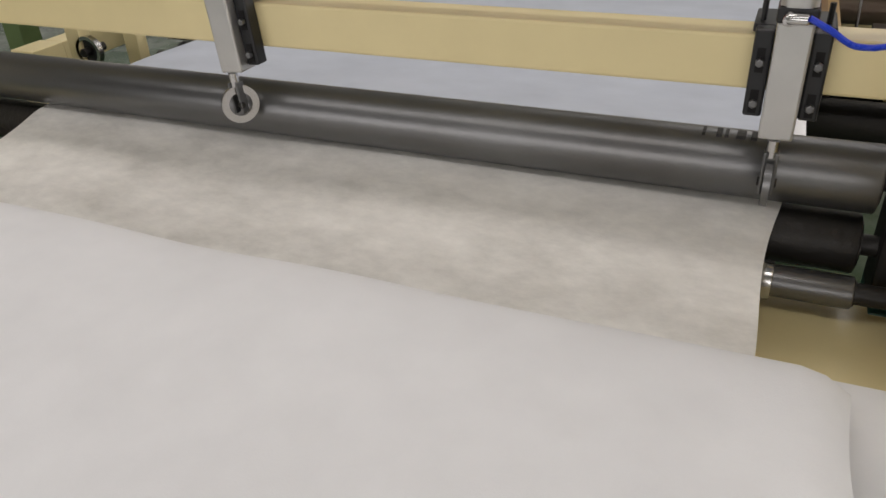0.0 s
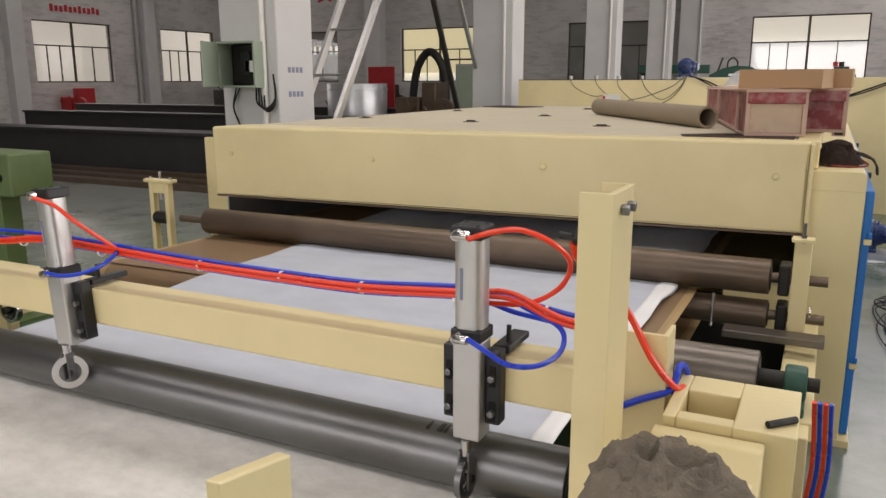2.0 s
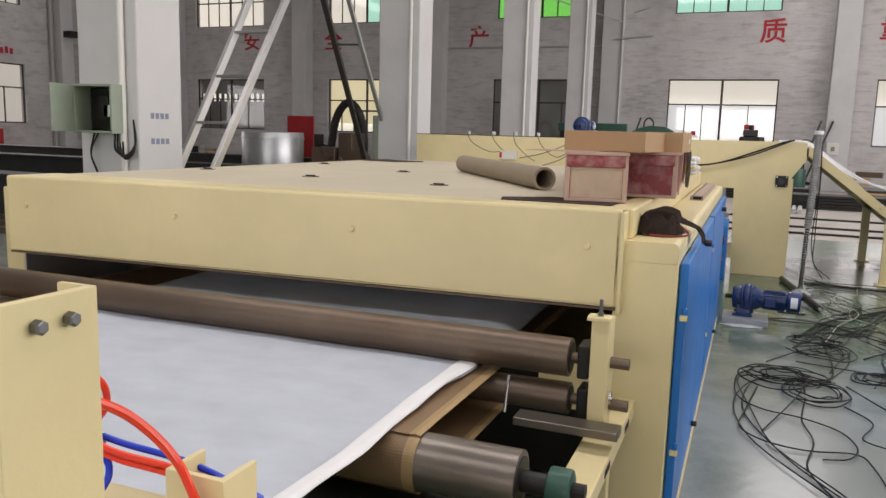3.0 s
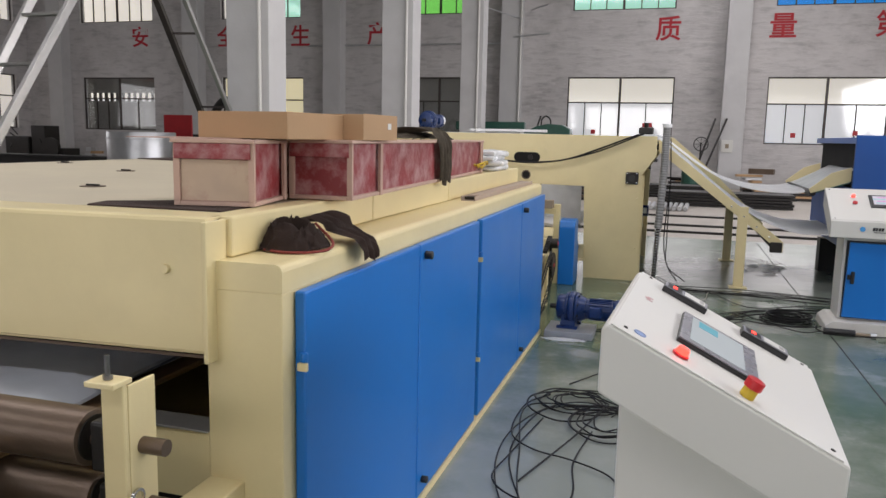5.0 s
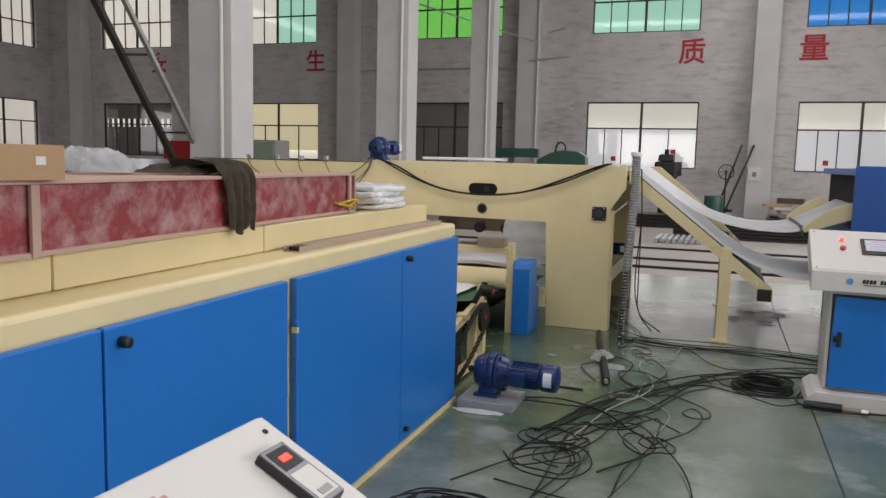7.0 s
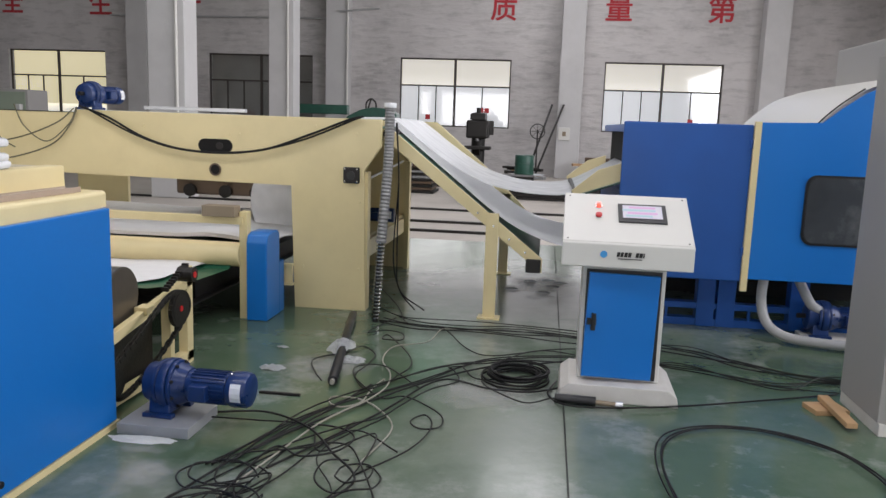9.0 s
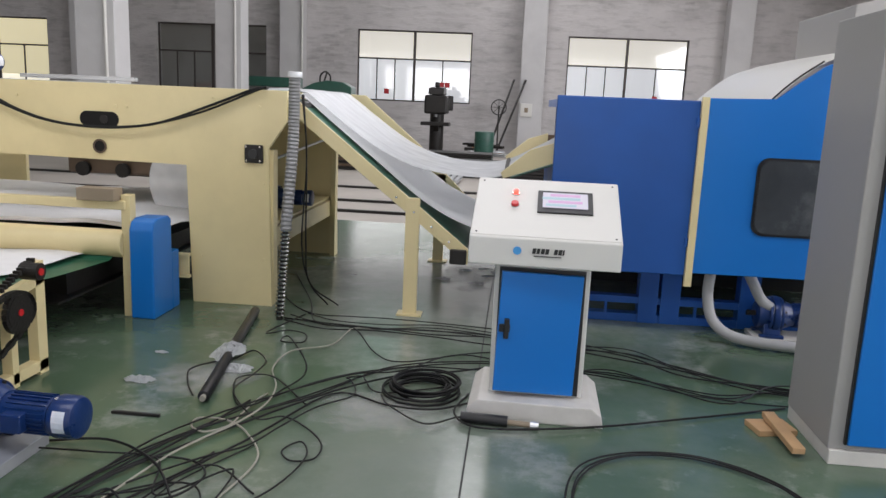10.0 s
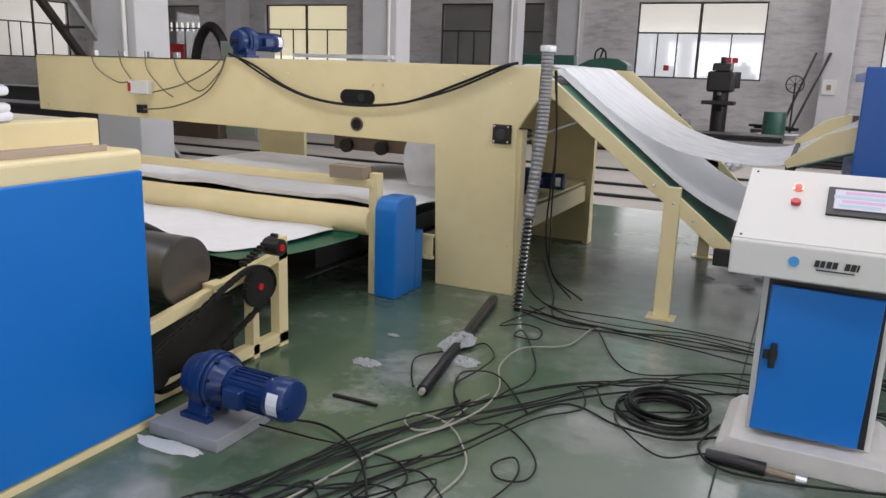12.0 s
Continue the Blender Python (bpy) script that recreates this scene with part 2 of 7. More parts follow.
M = {
    "cream": mat("cream_enamel", (0.75, 0.635, 0.35), 0.36, 0, 0.06, 2.2, 0.05, 60.0, 0.28, (0.56, 0.46, 0.25), 1.9, 0.5, 0.45),
    "cream_top": mat("dusty_cream_enamel", (0.53, 0.47, 0.345), 0.65, 0, 0.1, 2.0, 0.08, 70.0, 0.45, (0.45, 0.4, 0.3), 1.2),
    "blue": mat("blue_enamel", (0.003, 0.158, 0.53), 0.34, 0, 0.05, 2.0, 0.03, 40.0),
    "blue_dark": mat("deep_blue_enamel", (0.01, 0.09, 0.36), 0.4, 0, 0.12, 3.0, 0.04, 50.0),
    "motor_blue": mat("motor_blue_paint", (0.008, 0.03, 0.12), 0.3, 0, 0.25, 9.0, 0.1, 60.0),
    "steel": mat("worn_roller_steel", (0.18, 0.18, 0.18), 0.36, 0.85, 0.18, 3.0, 0.06, 90.0, 0.3, (0.1, 0.085, 0.07), 2.0),
    "rust_steel": mat("brown_roller_steel", (0.15, 0.108, 0.078), 0.42, 0.55, 0.2, 4.0, 0.08, 90.0, 0.5, (0.1, 0.06, 0.035), 2.2),
    "chrome": mat("bright_steel", (0.62, 0.61, 0.6), 0.22, 1.0, 0.08, 9.0),
    "alu": mat("brushed_aluminium", (0.55, 0.54, 0.52), 0.36, 0.75, 0.06, 14.0, 0.05, 160.0),
    "black": mat("black_plastic", (0.009, 0.009, 0.01), 0.42, 0, 0.2, 10.0),
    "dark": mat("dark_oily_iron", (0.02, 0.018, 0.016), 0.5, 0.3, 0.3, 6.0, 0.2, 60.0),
    "dark_beam": mat("black_painted_steel", (0.034, 0.033, 0.034), 0.5, 0.1, 0.25, 3.0, 0.1, 40.0, 0.3, (0.06, 0.05, 0.045), 2.0),
    "belt_brown": mat("brown_coated_mesh_belt", (0.235, 0.145, 0.075), 0.5, 0, 0.12, 5.0, 0.12, 200.0, 0.3, (0.16, 0.1, 0.055), 2.0),
    "belt_edge": mat("tan_belt_edging", (0.4, 0.27, 0.13), 0.5, 0, 0.08, 6.0),
    "belt_green": mat("green_conveyor_belt", (0.012, 0.1, 0.055), 0.42, 0, 0.1, 5.0),
    "web": fleece("white_fibre_web", (0.79, 0.785, 0.785), 0.0),
    "bag": fleece("clear_plastic_bag", (0.66, 0.68, 0.69), 0.5),
    "jacket": mat("dark_olive_jacket_cloth", (0.12, 0.097, 0.07), 0.95, 0, 0.35, 20.0, 0.6, 200.0),
    "web_run": fleece("bonded_fibre_web", (0.6, 0.635, 0.7), 0.2),
    "web_thin": fleece("thin_white_fibre_web", (0.93, 0.91, 0.865), 0.24, 0.2, 14.0, 2.0),
    "web_slack": fleece("slack_fibre_web", (0.96, 0.97, 0.98), 0.33, 0.5),
    "web_air": fleece("hanging_white_fibre_web", (0.97, 0.97, 0.97), 0.0, 0.35),
    "wall": brick_wall_mat(),
    "pilaster": mat("whitewashed_pillar", (0.56, 0.555, 0.55), 0.85, 0, 0.07, 1.5, 0.15, 25.0, 0.3, (0.36, 0.355, 0.35), 0.8, 0.2),
    "roof": mat("grey_roof_sheet", (0.4, 0.4, 0.4), 0.7, 0.2, 0.1, 1.0),
    "floor": floor_mat(),
    "concrete": mat("pale_dusty_concrete", (0.46, 0.42, 0.375), 0.7, 0, 0.14, 0.9, 0.1, 20.0, 0.5, (0.28, 0.25, 0.22), 0.7),
    "dust": dust_sheen_mat(),
    "joint": mat("dark_joint_filler", (0.03, 0.033, 0.03), 0.8, 0, 0.2, 9.0),
    "glass": glass("window_glass", (0.93, 0.95, 0.95)),
    "glass_green": glass("green_glass", (0.45, 0.88, 0.4)),
    "glass_teal": glass("pale_teal_glass", (0.66, 0.95, 0.9)),
    "glass_blue": glass("blue_glass", (0.1, 0.52, 0.92)),
    "dark_glass": mat("smoked_glass", (0.05, 0.056, 0.062), 0.14, 0, 0.3, 3.0, 0, 100, 0.7, (0.16, 0.16, 0.16), 3.0),
    "frame_dark": mat("bronze_window_frame", (0.06, 0.05, 0.045), 0.5, 0.3, 0.15, 9.0),
    # the outside materials emit: daylight on the yard walls is their own glow
    "outside": glow("glowing_yard_wall", (0.97, 0.98, 1.0), 0.72),
    "outside_dim": glow("glowing_beige_wall_outside", (0.95, 0.9, 0.82), 0.58),
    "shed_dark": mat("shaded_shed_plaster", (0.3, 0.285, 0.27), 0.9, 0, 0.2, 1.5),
    "outside_warm": glow("glowing_yellow_wall_outside", (1.0, 0.9, 0.58), 0.8),
    "outside_cream": glow("glowing_cream_wall_outside", (1.0, 0.95, 0.84), 0.66),
    "red": mat("faded_red_panel", (0.4, 0.02, 0.025), 0.5, 0, 0.12, 5.0),
    "red_paint": mat("red_wall_lettering", (0.42, 0.03, 0.04), 0.8, 0, 0.2, 6.0),
    "crate_red": mat("scuffed_red_crate_ply", (0.24, 0.022, 0.026), 0.5, 0, 0.3, 4.0, 0.15, 60.0, 0.7, (0.5, 0.32, 0.31), 11.0, 0.5, 0.43),
    "crate_wood": mat("pale_crate_batten", (0.5, 0.34, 0.27), 0.7, 0, 0.16, 8.0, 0.2, 60.0, 0.4, (0.3, 0.12, 0.09), 4.0),
    "crate_pale": mat("worn_pale_crate_ply", (0.5, 0.38, 0.28), 0.75, 0, 0.14, 9.0, 0.15, 60.0, 0.75, (0.3, 0.09, 0.085), 6.0, 0.5, 0.5),
    "carton": mat("brown_cardboard", (0.43, 0.27, 0.145), 0.8, 0, 0.05, 6.0, 0.1, 90.0),
    "tube_card": mat("grey_brown_cardboard_tube", (0.27, 0.215, 0.15), 0.75, 0, 0.1, 5.0, 0.1, 60.0),
    "cloth": mat("dark_brown_work_cloth", (0.05, 0.03, 0.023), 0.95, 0, 0.3, 14.0, 0.5, 260.0),
    "cloth_red": mat("dull_red_hem_cloth", (0.2, 0.035, 0.025), 0.9, 0, 0.2, 30.0),
    "cloth_grey": mat("grey_brown_knitted_rag", (0.33, 0.28, 0.22), 0.95, 0, 0.22, 40.0, 0.4, 240.0),
    "white_paint": mat("light_grey_enamel", (0.66, 0.65, 0.61), 0.4, 0, 0.03, 3.0, 0.03, 60.0),
    "console_base": mat("scuffed_white_plinth", (0.6, 0.58, 0.54), 0.6, 0, 0.1, 6.0, 0.1, 40.0, 0.3, (0.35, 0.33, 0.3), 4.0),
    "grey_cabinet": mat("grey_cabinet_enamel", (0.35, 0.34, 0.325), 0.45, 0.1, 0.04, 3.0, 0.04, 40.0),
    "green_paint": mat("old_green_machine_paint", (0.11, 0.16, 0.06), 0.5, 0, 0.2, 6.0, 0.1, 60.0),
    "green_bearing": mat("dark_green_bearing_paint", (0.02, 0.085, 0.06), 0.4, 0, 0.2, 9.0),
    "ebox": mat("sage_green_box_enamel", (0.26, 0.31, 0.24), 0.5, 0, 0.08, 5.0),
    "hose_red": mat("orange_red_air_hose", (0.85, 0.055, 0.02), 0.3, 0, 0.04, 9.0),
    "hose_blue": mat("blue_air_hose", (0.012, 0.05, 0.55), 0.3, 0, 0.04, 9.0),
    "cable": mat("black_rubber_cable", (0.009, 0.009, 0.009), 0.6, 0, 0.3, 12.0, spec=0.3),
    "cable_olive": mat("dusty_olive_cable", (0.13, 0.12, 0.075), 0.6, 0, 0.15, 12.0),
    "cable_pale": mat("grey_pvc_cable", (0.3, 0.29, 0.24), 0.5, 0, 0.15, 12.0),
    "plastic_sheet": mat("white_plastic_sheet", (0.78, 0.79, 0.8), 0.25, 0, 0.06, 8.0, 0.3, 30.0),
    "duct": mat("silver_flexible_duct", (0.5, 0.5, 0.49), 0.35, 0.6, 0.15, 12.0),
    "duct_dark": mat("dusty_grey_ribbed_duct", (0.27, 0.27, 0.27), 0.5, 0.4, 0.2, 14.0),
    "hose_grey": mat("grey_flexible_hose", (0.36, 0.36, 0.36), 0.5, 0, 0.1, 12.0),
    "wood": mat("pale_timber_offcut", (0.45, 0.28, 0.14), 0.7, 0, 0.15, 9.0),
    "strip_primer": mat("pale_brown_primer", (0.4, 0.31, 0.24), 0.6, 0, 0.08, 6.0, 0.05, 60.0),
    "roller_worn": mat("worn_brownish_roller_steel", (0.2, 0.175, 0.15), 0.36, 0.8, 0.2, 3.0, 0.06, 90.0, 0.4, (0.11, 0.085, 0.065), 2.4),
    # plastic grey with the glare on bezel and meters mixed in
    "bezel_grey": mat("silver_grey_plastic", (0.22, 0.22, 0.24), 0.28, 0, 0.03, 9.0),
    "yellow": mat("yellow_strap", (0.55, 0.38, 0.02), 0.5, 0, 0.2, 20.0),
    "galv": mat("galvanised_sheet", (0.55, 0.56, 0.57), 0.34, 0.7, 0.12, 5.0),
    "galv_dull": mat("dull_galvanised_plate", (0.36, 0.37, 0.38), 0.5, 0.3, 0.15, 7.0, 0.05, 60.0),
    "lamp_red": glow("lit_red_indicator", (1.0, 0.04, 0.025), 6.0),
    "button_red": mat("red_mushroom_button", (0.55, 0.015, 0.02), 0.35, 0, 0.04, 9.0),
    "screen": glow("lit_touch_screen", (0.74, 0.73, 0.84), 1.05, 0.1),
    # screen light made paler to include the glare on the glass
    "screen_pale": glow("lit_touch_screen_with_glare", (0.62, 0.7, 0.72), 0.6, 0.25),
    "screen_cyan": glow("cyan_screen_area", (0.2, 0.75, 0.92), 0.6, 0.1),
    "screen_pink": glow("pink_screen_row", (0.85, 0.55, 0.85), 0.9, 0.1),
    "screen_green": glow("green_screen_row", (0.55, 0.75, 0.85), 0.9, 0.1),
    "logo_blue": mat("blue_printed_mark", (0.05, 0.3, 0.65), 0.5, 0, 0.05, 9.0),
    "logo_faded": mat("faded_blue_mark", (0.22, 0.3, 0.5), 0.5, 0, 0.3, 60.0),
    "print_red": mat("faded_red_print", (0.5, 0.28, 0.28), 0.5, 0, 0.3, 60.0),
    "ink": mat("black_print", (0.02, 0.02, 0.02), 0.6, 0, 0.05, 9.0),
    "print_grey": mat("faded_grey_print", (0.2, 0.22, 0.3), 0.7, 0, 0.1, 9.0),
    # near-black that puts the shade of slots and openings into colour
    "hole": mat("painted_opening_shade", (0.006, 0.005, 0.005), 0.95, 0, 0.1, 5.0),
}

# ---- mesh helpers ----
ORIGIN = {}


def thing(name, base=(0, 0, 0), label="", category="", group="", kind="", turn=0.0, local=False):
    """An Empty at the thing's base. Parts are given in world metres, or, with local, from the base."""
    ob = new(name)
    ob.empty_display_size = 0.1
    ob.matrix_world = pose(*base, 0, 0, turn)
    ORIGIN[ob.name] = Matrix.Identity(4) if local else pose(*base, 0, 0, turn).inverted()
    return tagged(ob, label, category, group, kind)


def part(name, bm, material, parent=None, label="", smooth=False):
    """Links a bmesh as ONE mesh object under a thing or a part."""
    me = bpy.data.meshes.new(name)
    if parent is not None:
        bm.transform(ORIGIN[parent.name])
    bmesh.ops.recalc_face_normals(bm, faces=bm.faces[:])
    bm.to_mesh(me)
    bm.free()
    for p in me.polygons:
        p.use_smooth = smooth
    me.materials.append(M[material])
    ob = new(name, me)
    if parent is not None:
        ob.parent = parent
        ORIGIN[ob.name] = ORIGIN[parent.name]
    if smooth:
        me.set_sharp_from_angle(angle=radians(40))
    return tagged(ob, label)


def solo(name, bm, material, label, category, group="", kind="", smooth=False):
    ob = part(name, bm, material, None, "", smooth)
    ORIGIN[ob.name] = Matrix.Identity(4)
    return tagged(ob, label, category, group, kind)


def box(x0, x1, y0, y1, z0, z1, bevel=0.0, bm=None, m=None):
    out = bm or bmesh.new()
    b = bmesh.new()
    bmesh.ops.create_cube(b, size=1.0)
    for v in b.verts:
        v.co = Vector((x0 + (v.co.x + 0.5) * (x1 - x0), y0 + (v.co.y + 0.5) * (y1 - y0), z0 + (v.co.z + 0.5) * (z1 - z0)))
    if bevel:
        bmesh.ops.bevel(b, geom=b.edges[:], offset=bevel, segments=2, affect="EDGES", profile=0.5)
    if m is not None:
        b.transform(m)
    return merge(out, b)


def merge(out, b):
    me = bpy.data.meshes.new("tmp")
    b.to_mesh(me)
    b.free()
    out.from_mesh(me)
    bpy.data.meshes.remove(me)
    return out


def cyl(p0, p1, r, seg=20, bm=None, r2=None, bevel=0.0):
    out = bm or bmesh.new()
    b = bmesh.new()
    p0, p1 = Vector(p0), Vector(p1)
    d = p1 - p0
    bmesh.ops.create_cone(b, cap_ends=True, segments=seg, radius1=r, radius2=r if r2 is None else r2, depth=d.length)
    if bevel:
        rim = [e for e in b.edges if abs(e.verts[0].co.z - e.verts[1].co.z) < 1e-6]
        bmesh.ops.bevel(b, geom=rim, offset=bevel, segments=2, affect="EDGES", profile=0.5)
    b.transform(Matrix.Translation((p0 + p1) / 2) @ d.to_track_quat("Z", "Y").to_matrix().to_4x4())
    return merge(out, b)


def pipe(p0, p1, r, wall, seg=28, bm=None):
    """An open tube with wall thickness."""
    out = bm or bmesh.new()
    b = bmesh.new()
    p0, p1 = Vector(p0), Vector(p1)
    d = p1 - p0
    rings = []
    for rad, z in ((r, 0), (r, d.length), (r - wall, d.length), (r - wall, 0)):
        rings.append([b.verts.new((rad * math.cos(2 * math.pi * i / seg), rad * math.sin(2 * math.pi * i / seg), z)) for i in range(seg)])
    for k in range(4):
        a, c = rings[k], rings[(k + 1) % 4]
        for i in range(seg):
            b.faces.new((a[i], a[(i + 1) % seg], c[(i + 1) % seg], c[i]))
    b.transform(Matrix.Translation(p0) @ d.to_track_quat("Z", "Y").to_matrix().to_4x4())
    return merge(out, b)


def spline(pts, n=8):
    """Catmull-Rom through the points."""
    P = [Vector(p) for p in pts]
    P = [2 * P[0] - P[1]] + P + [2 * P[-1] - P[-2]]
    out = []
    for i in range(1, len(P) - 2):
        a, b, c, d = P[i - 1:i + 3]
        for k in range(n):
            t = k / n
            out.append(0.5 * (2 * b + (c - a) * t + (2 * a - 5 * b + 4 * c - d) * t * t + (3 * b - a - 3 * c + d) * t ** 3))
    return out + [P[-2]]


def hose(pts, r, seg=7, n=8, bm=None, ribs=0.0):
    """A swept round tube through the points."""
    out = bm or bmesh.new()
    line = spline(pts, n) if n > 1 else [Vector(p) for p in pts]
    rings, up = [], Vector((0.13, 0.27, 1)).normalized()
    for i, p in enumerate(line):
        d = (line[min(i + 1, len(line) - 1)] - line[max(i - 1, 0)]).normalized()
        s = d.cross(up)
        s = s.normalized() if s.length > 1e-4 else Vector((1, 0, 0))
        u = s.cross(d)
        rad = r * (1 + (ribs if i % 2 else 0))
        rings.append([out.verts.new(p + rad * (math.cos(2 * math.pi * k / seg) * s + math.sin(2 * math.pi * k / seg) * u)) for k in range(seg)])
    for a, c in zip(rings, rings[1:]):
        for k in range(seg):
            out.faces.new((a[k], a[(k + 1) % seg], c[(k + 1) % seg], c[k]))
    out.faces.new(rings[0][::-1]), out.faces.new(rings[-1])
    return out


def prism(outline, axis, a, b, bevel=0.0, bm=None):
    """A flat outline (pairs) pushed along an axis from a to b. axis x: pairs are (y, z); y: (x, z); z: (x, y)."""
    out = bm or bmesh.new()
    t = bmesh.new()
    put = {"x": lambda p, w: (w, p[0], p[1]), "y": lambda p, w: (p[0], w, p[1]), "z": lambda p, w: (p[0], p[1], w)}[axis]
    A, B = [t.verts.new(put(p, a)) for p in outline], [t.verts.new(put(p, b)) for p in outline]
    t.faces.new(A), t.faces.new(B[::-1])
    k = len(outline)
    for i in range(k):
        t.faces.new((A[i], B[i], B[(i + 1) % k], A[(i + 1) % k]))
    if bevel:
        bmesh.ops.bevel(t, geom=t.edges[:], offset=bevel, segments=2, affect="EDGES", profile=0.5)
    return merge(out, t)


def sheet(profile, x0, x1, thick, nx=24, wave=0.0, bm=None, edge=0.0):
    """A web that follows a profile of (y, z) and spans x0..x1, with thickness, slight waves and an uneven edge."""
    out = bm or bmesh.new()
    line = spline([(0, y, z) for y, z in profile], 6)
    top, bot = [], []
    for j, p in enumerate(line):
        e0, e1 = edge * noise.noise((p.y * 3, 1, 0)), edge * noise.noise((p.y * 3, 5, 0))
        rt, rb = [], []
        for i in range(nx + 1):
            u = i / nx
            x = (x0 + e0) * (1 - u) + (x1 + e1) * u
            h = wave * noise.noise((x * 2.5, p.y * 2.5, 0.3))
            rim = thick * (0.25 if i in (0, nx) else 0.8 if i in (1, nx - 1) else 1)
            rt.append(out.verts.new((x, p.y, p.z + h + rim))), rb.append(out.verts.new((x, p.y, p.z + h)))
        top.append(rt), bot.append(rb)
    for g, flip in ((top, False), (bot, True)):
        for a, c in zip(g, g[1:]):
            for i in range(nx):
                out.faces.new((a[i], a[i + 1], c[i + 1], c[i]))
    for i in range(nx):
        out.faces.new((top[0][i], top[0][i + 1], bot[0][i + 1], bot[0][i])), out.faces.new((top[-1][i], top[-1][i + 1], bot[-1][i + 1], bot[-1][i]))
    for a, b, c, d in zip(top, top[1:], bot, bot[1:]):
        out.faces.new((a[0], b[0], d[0], c[0])), out.faces.new((a[-1], b[-1], d[-1], c[-1]))
    return out

# ---- structure ----
XL, XR, YB, YF = -25.5, 12.5, 29.6, -9.0
floor = solo("floor", box(XL, XR, YF, 14.6, -0.2, 0.0), "floor", "worn green painted workshop floor, glossy and scuffed", "floor", kind="structure")
solo("floor_back", box(XL, XR, 14.6, YB, -0.2, -0.003), "concrete", "pale dusty concrete floor at the back of the hall", "floor", kind="structure")
solo("ceiling", box(XL, XR, YF, YB, ROOF, ROOF + 0.15), "roof", "grey sheet roof", "ceiling", kind="structure")


def wall_with_openings(name, along, const, thick, lo, hi, top, openings, label):
    """One wall, cut through by its openings (lo, hi, sill, head). along: 'x' or 'y'."""
    bm = bmesh.new()
    cuts = sorted(set([lo, hi] + [v for o in openings for v in o[:2]]))
    for a, b in zip(cuts, cuts[1:]):
        holes = sorted((o[2], o[3]) for o in openings if o[0] <= a + 1e-6 and o[1] >= b - 1e-6)
        z = 0.0
        for s, h in holes + [(top, top)]:
            if s > z:
                if along == "x":
                    box(a, b, const, const + thick, z, s, 0, bm)
                else:
                    box(const, const + thick, a, b, z, s, 0, bm)
            z = h
    bmesh.ops.remove_doubles(bm, verts=bm.verts[:], dist=1e-4)
    return solo(name, bm, "wall", label, "wall", kind="structure")


PITCH = 6.56
LOW = [(-2.02 + PITCH * k, 1.6 + PITCH * k, 1.5, 3.68) for k in (-3, -2, -1, 0, 1)]
HIGH = [(-1.95 + PITCH * k, 1.5 + PITCH * k, 5.93, 8.0) for k in (-3, -2, -1, 0, 1)]
LOW[0], HIGH[0] = (-22.7, -19.1, 1.5, 3.68), (-22.7, -19.1, 5.93, 8.0)
LOW[1], HIGH[1] = (-15.9, -12.3, 1.5, 3.68), (-15.9, -12.4, 5.93, 8.0)
wall_with_openings("wall_north", "x", YB, 0.3, XL - 0.3, XR + 0.3, ROOF, LOW + HIGH, "rough whitewashed masonry wall with stained courses")
LEFT = [(19.5, 23.0, 1.5, 3.75), (25.6, 28.9, 1.5, 3.75), (19.5, 23.0, 5.95, 8.0), (25.6, 28.9, 5.95, 8.0), (13.0, 16.5, 1.5, 3.75)]
wall_with_openings("wall_west", "y", XL - 0.3, 0.3, YF, YB, ROOF, LEFT, "rough whitewashed masonry side wall")
wall_with_openings("wall_east", "y", XR, 0.3, YF, YB, ROOF, [(1.2 + 6.0 * k, 6.2 + 6.0 * k, 2.1, 5.1) for k in range(4)], "whitewashed masonry side wall with window openings")
wall_with_openings("wall_south", "x", YF - 0.3, 0.3, XL - 0.3, XR + 0.3, ROOF, [(-9.8 + 4.0 * k, -6.6 + 4.0 * k, 1.6, 4.2) for k in range(4)], "whitewashed masonry end wall with window openings")

# pilasters along the back wall and the side wall
for cx in (-23.6, -16.98, -10.85, -4.0, 3.5, 9.5):
    solo("pilaster", box(cx - 0.36, cx + 0.36, YB - 0.55, YB - 0.003, 0.0, ROOF, 0.02), "pilaster", "whitewashed masonry pilaster against the wall", "pilaster", "wall pilasters", "structure")
for cy in (18.6, 24.7):
    solo("pilaster", box(XL + 0.003, XL + 0.4, cy - 0.3, cy + 0.3, 0.0, ROOF, 0.02), "pilaster", "whitewashed masonry pilaster against the wall", "pilaster", "wall pilasters", "structure")


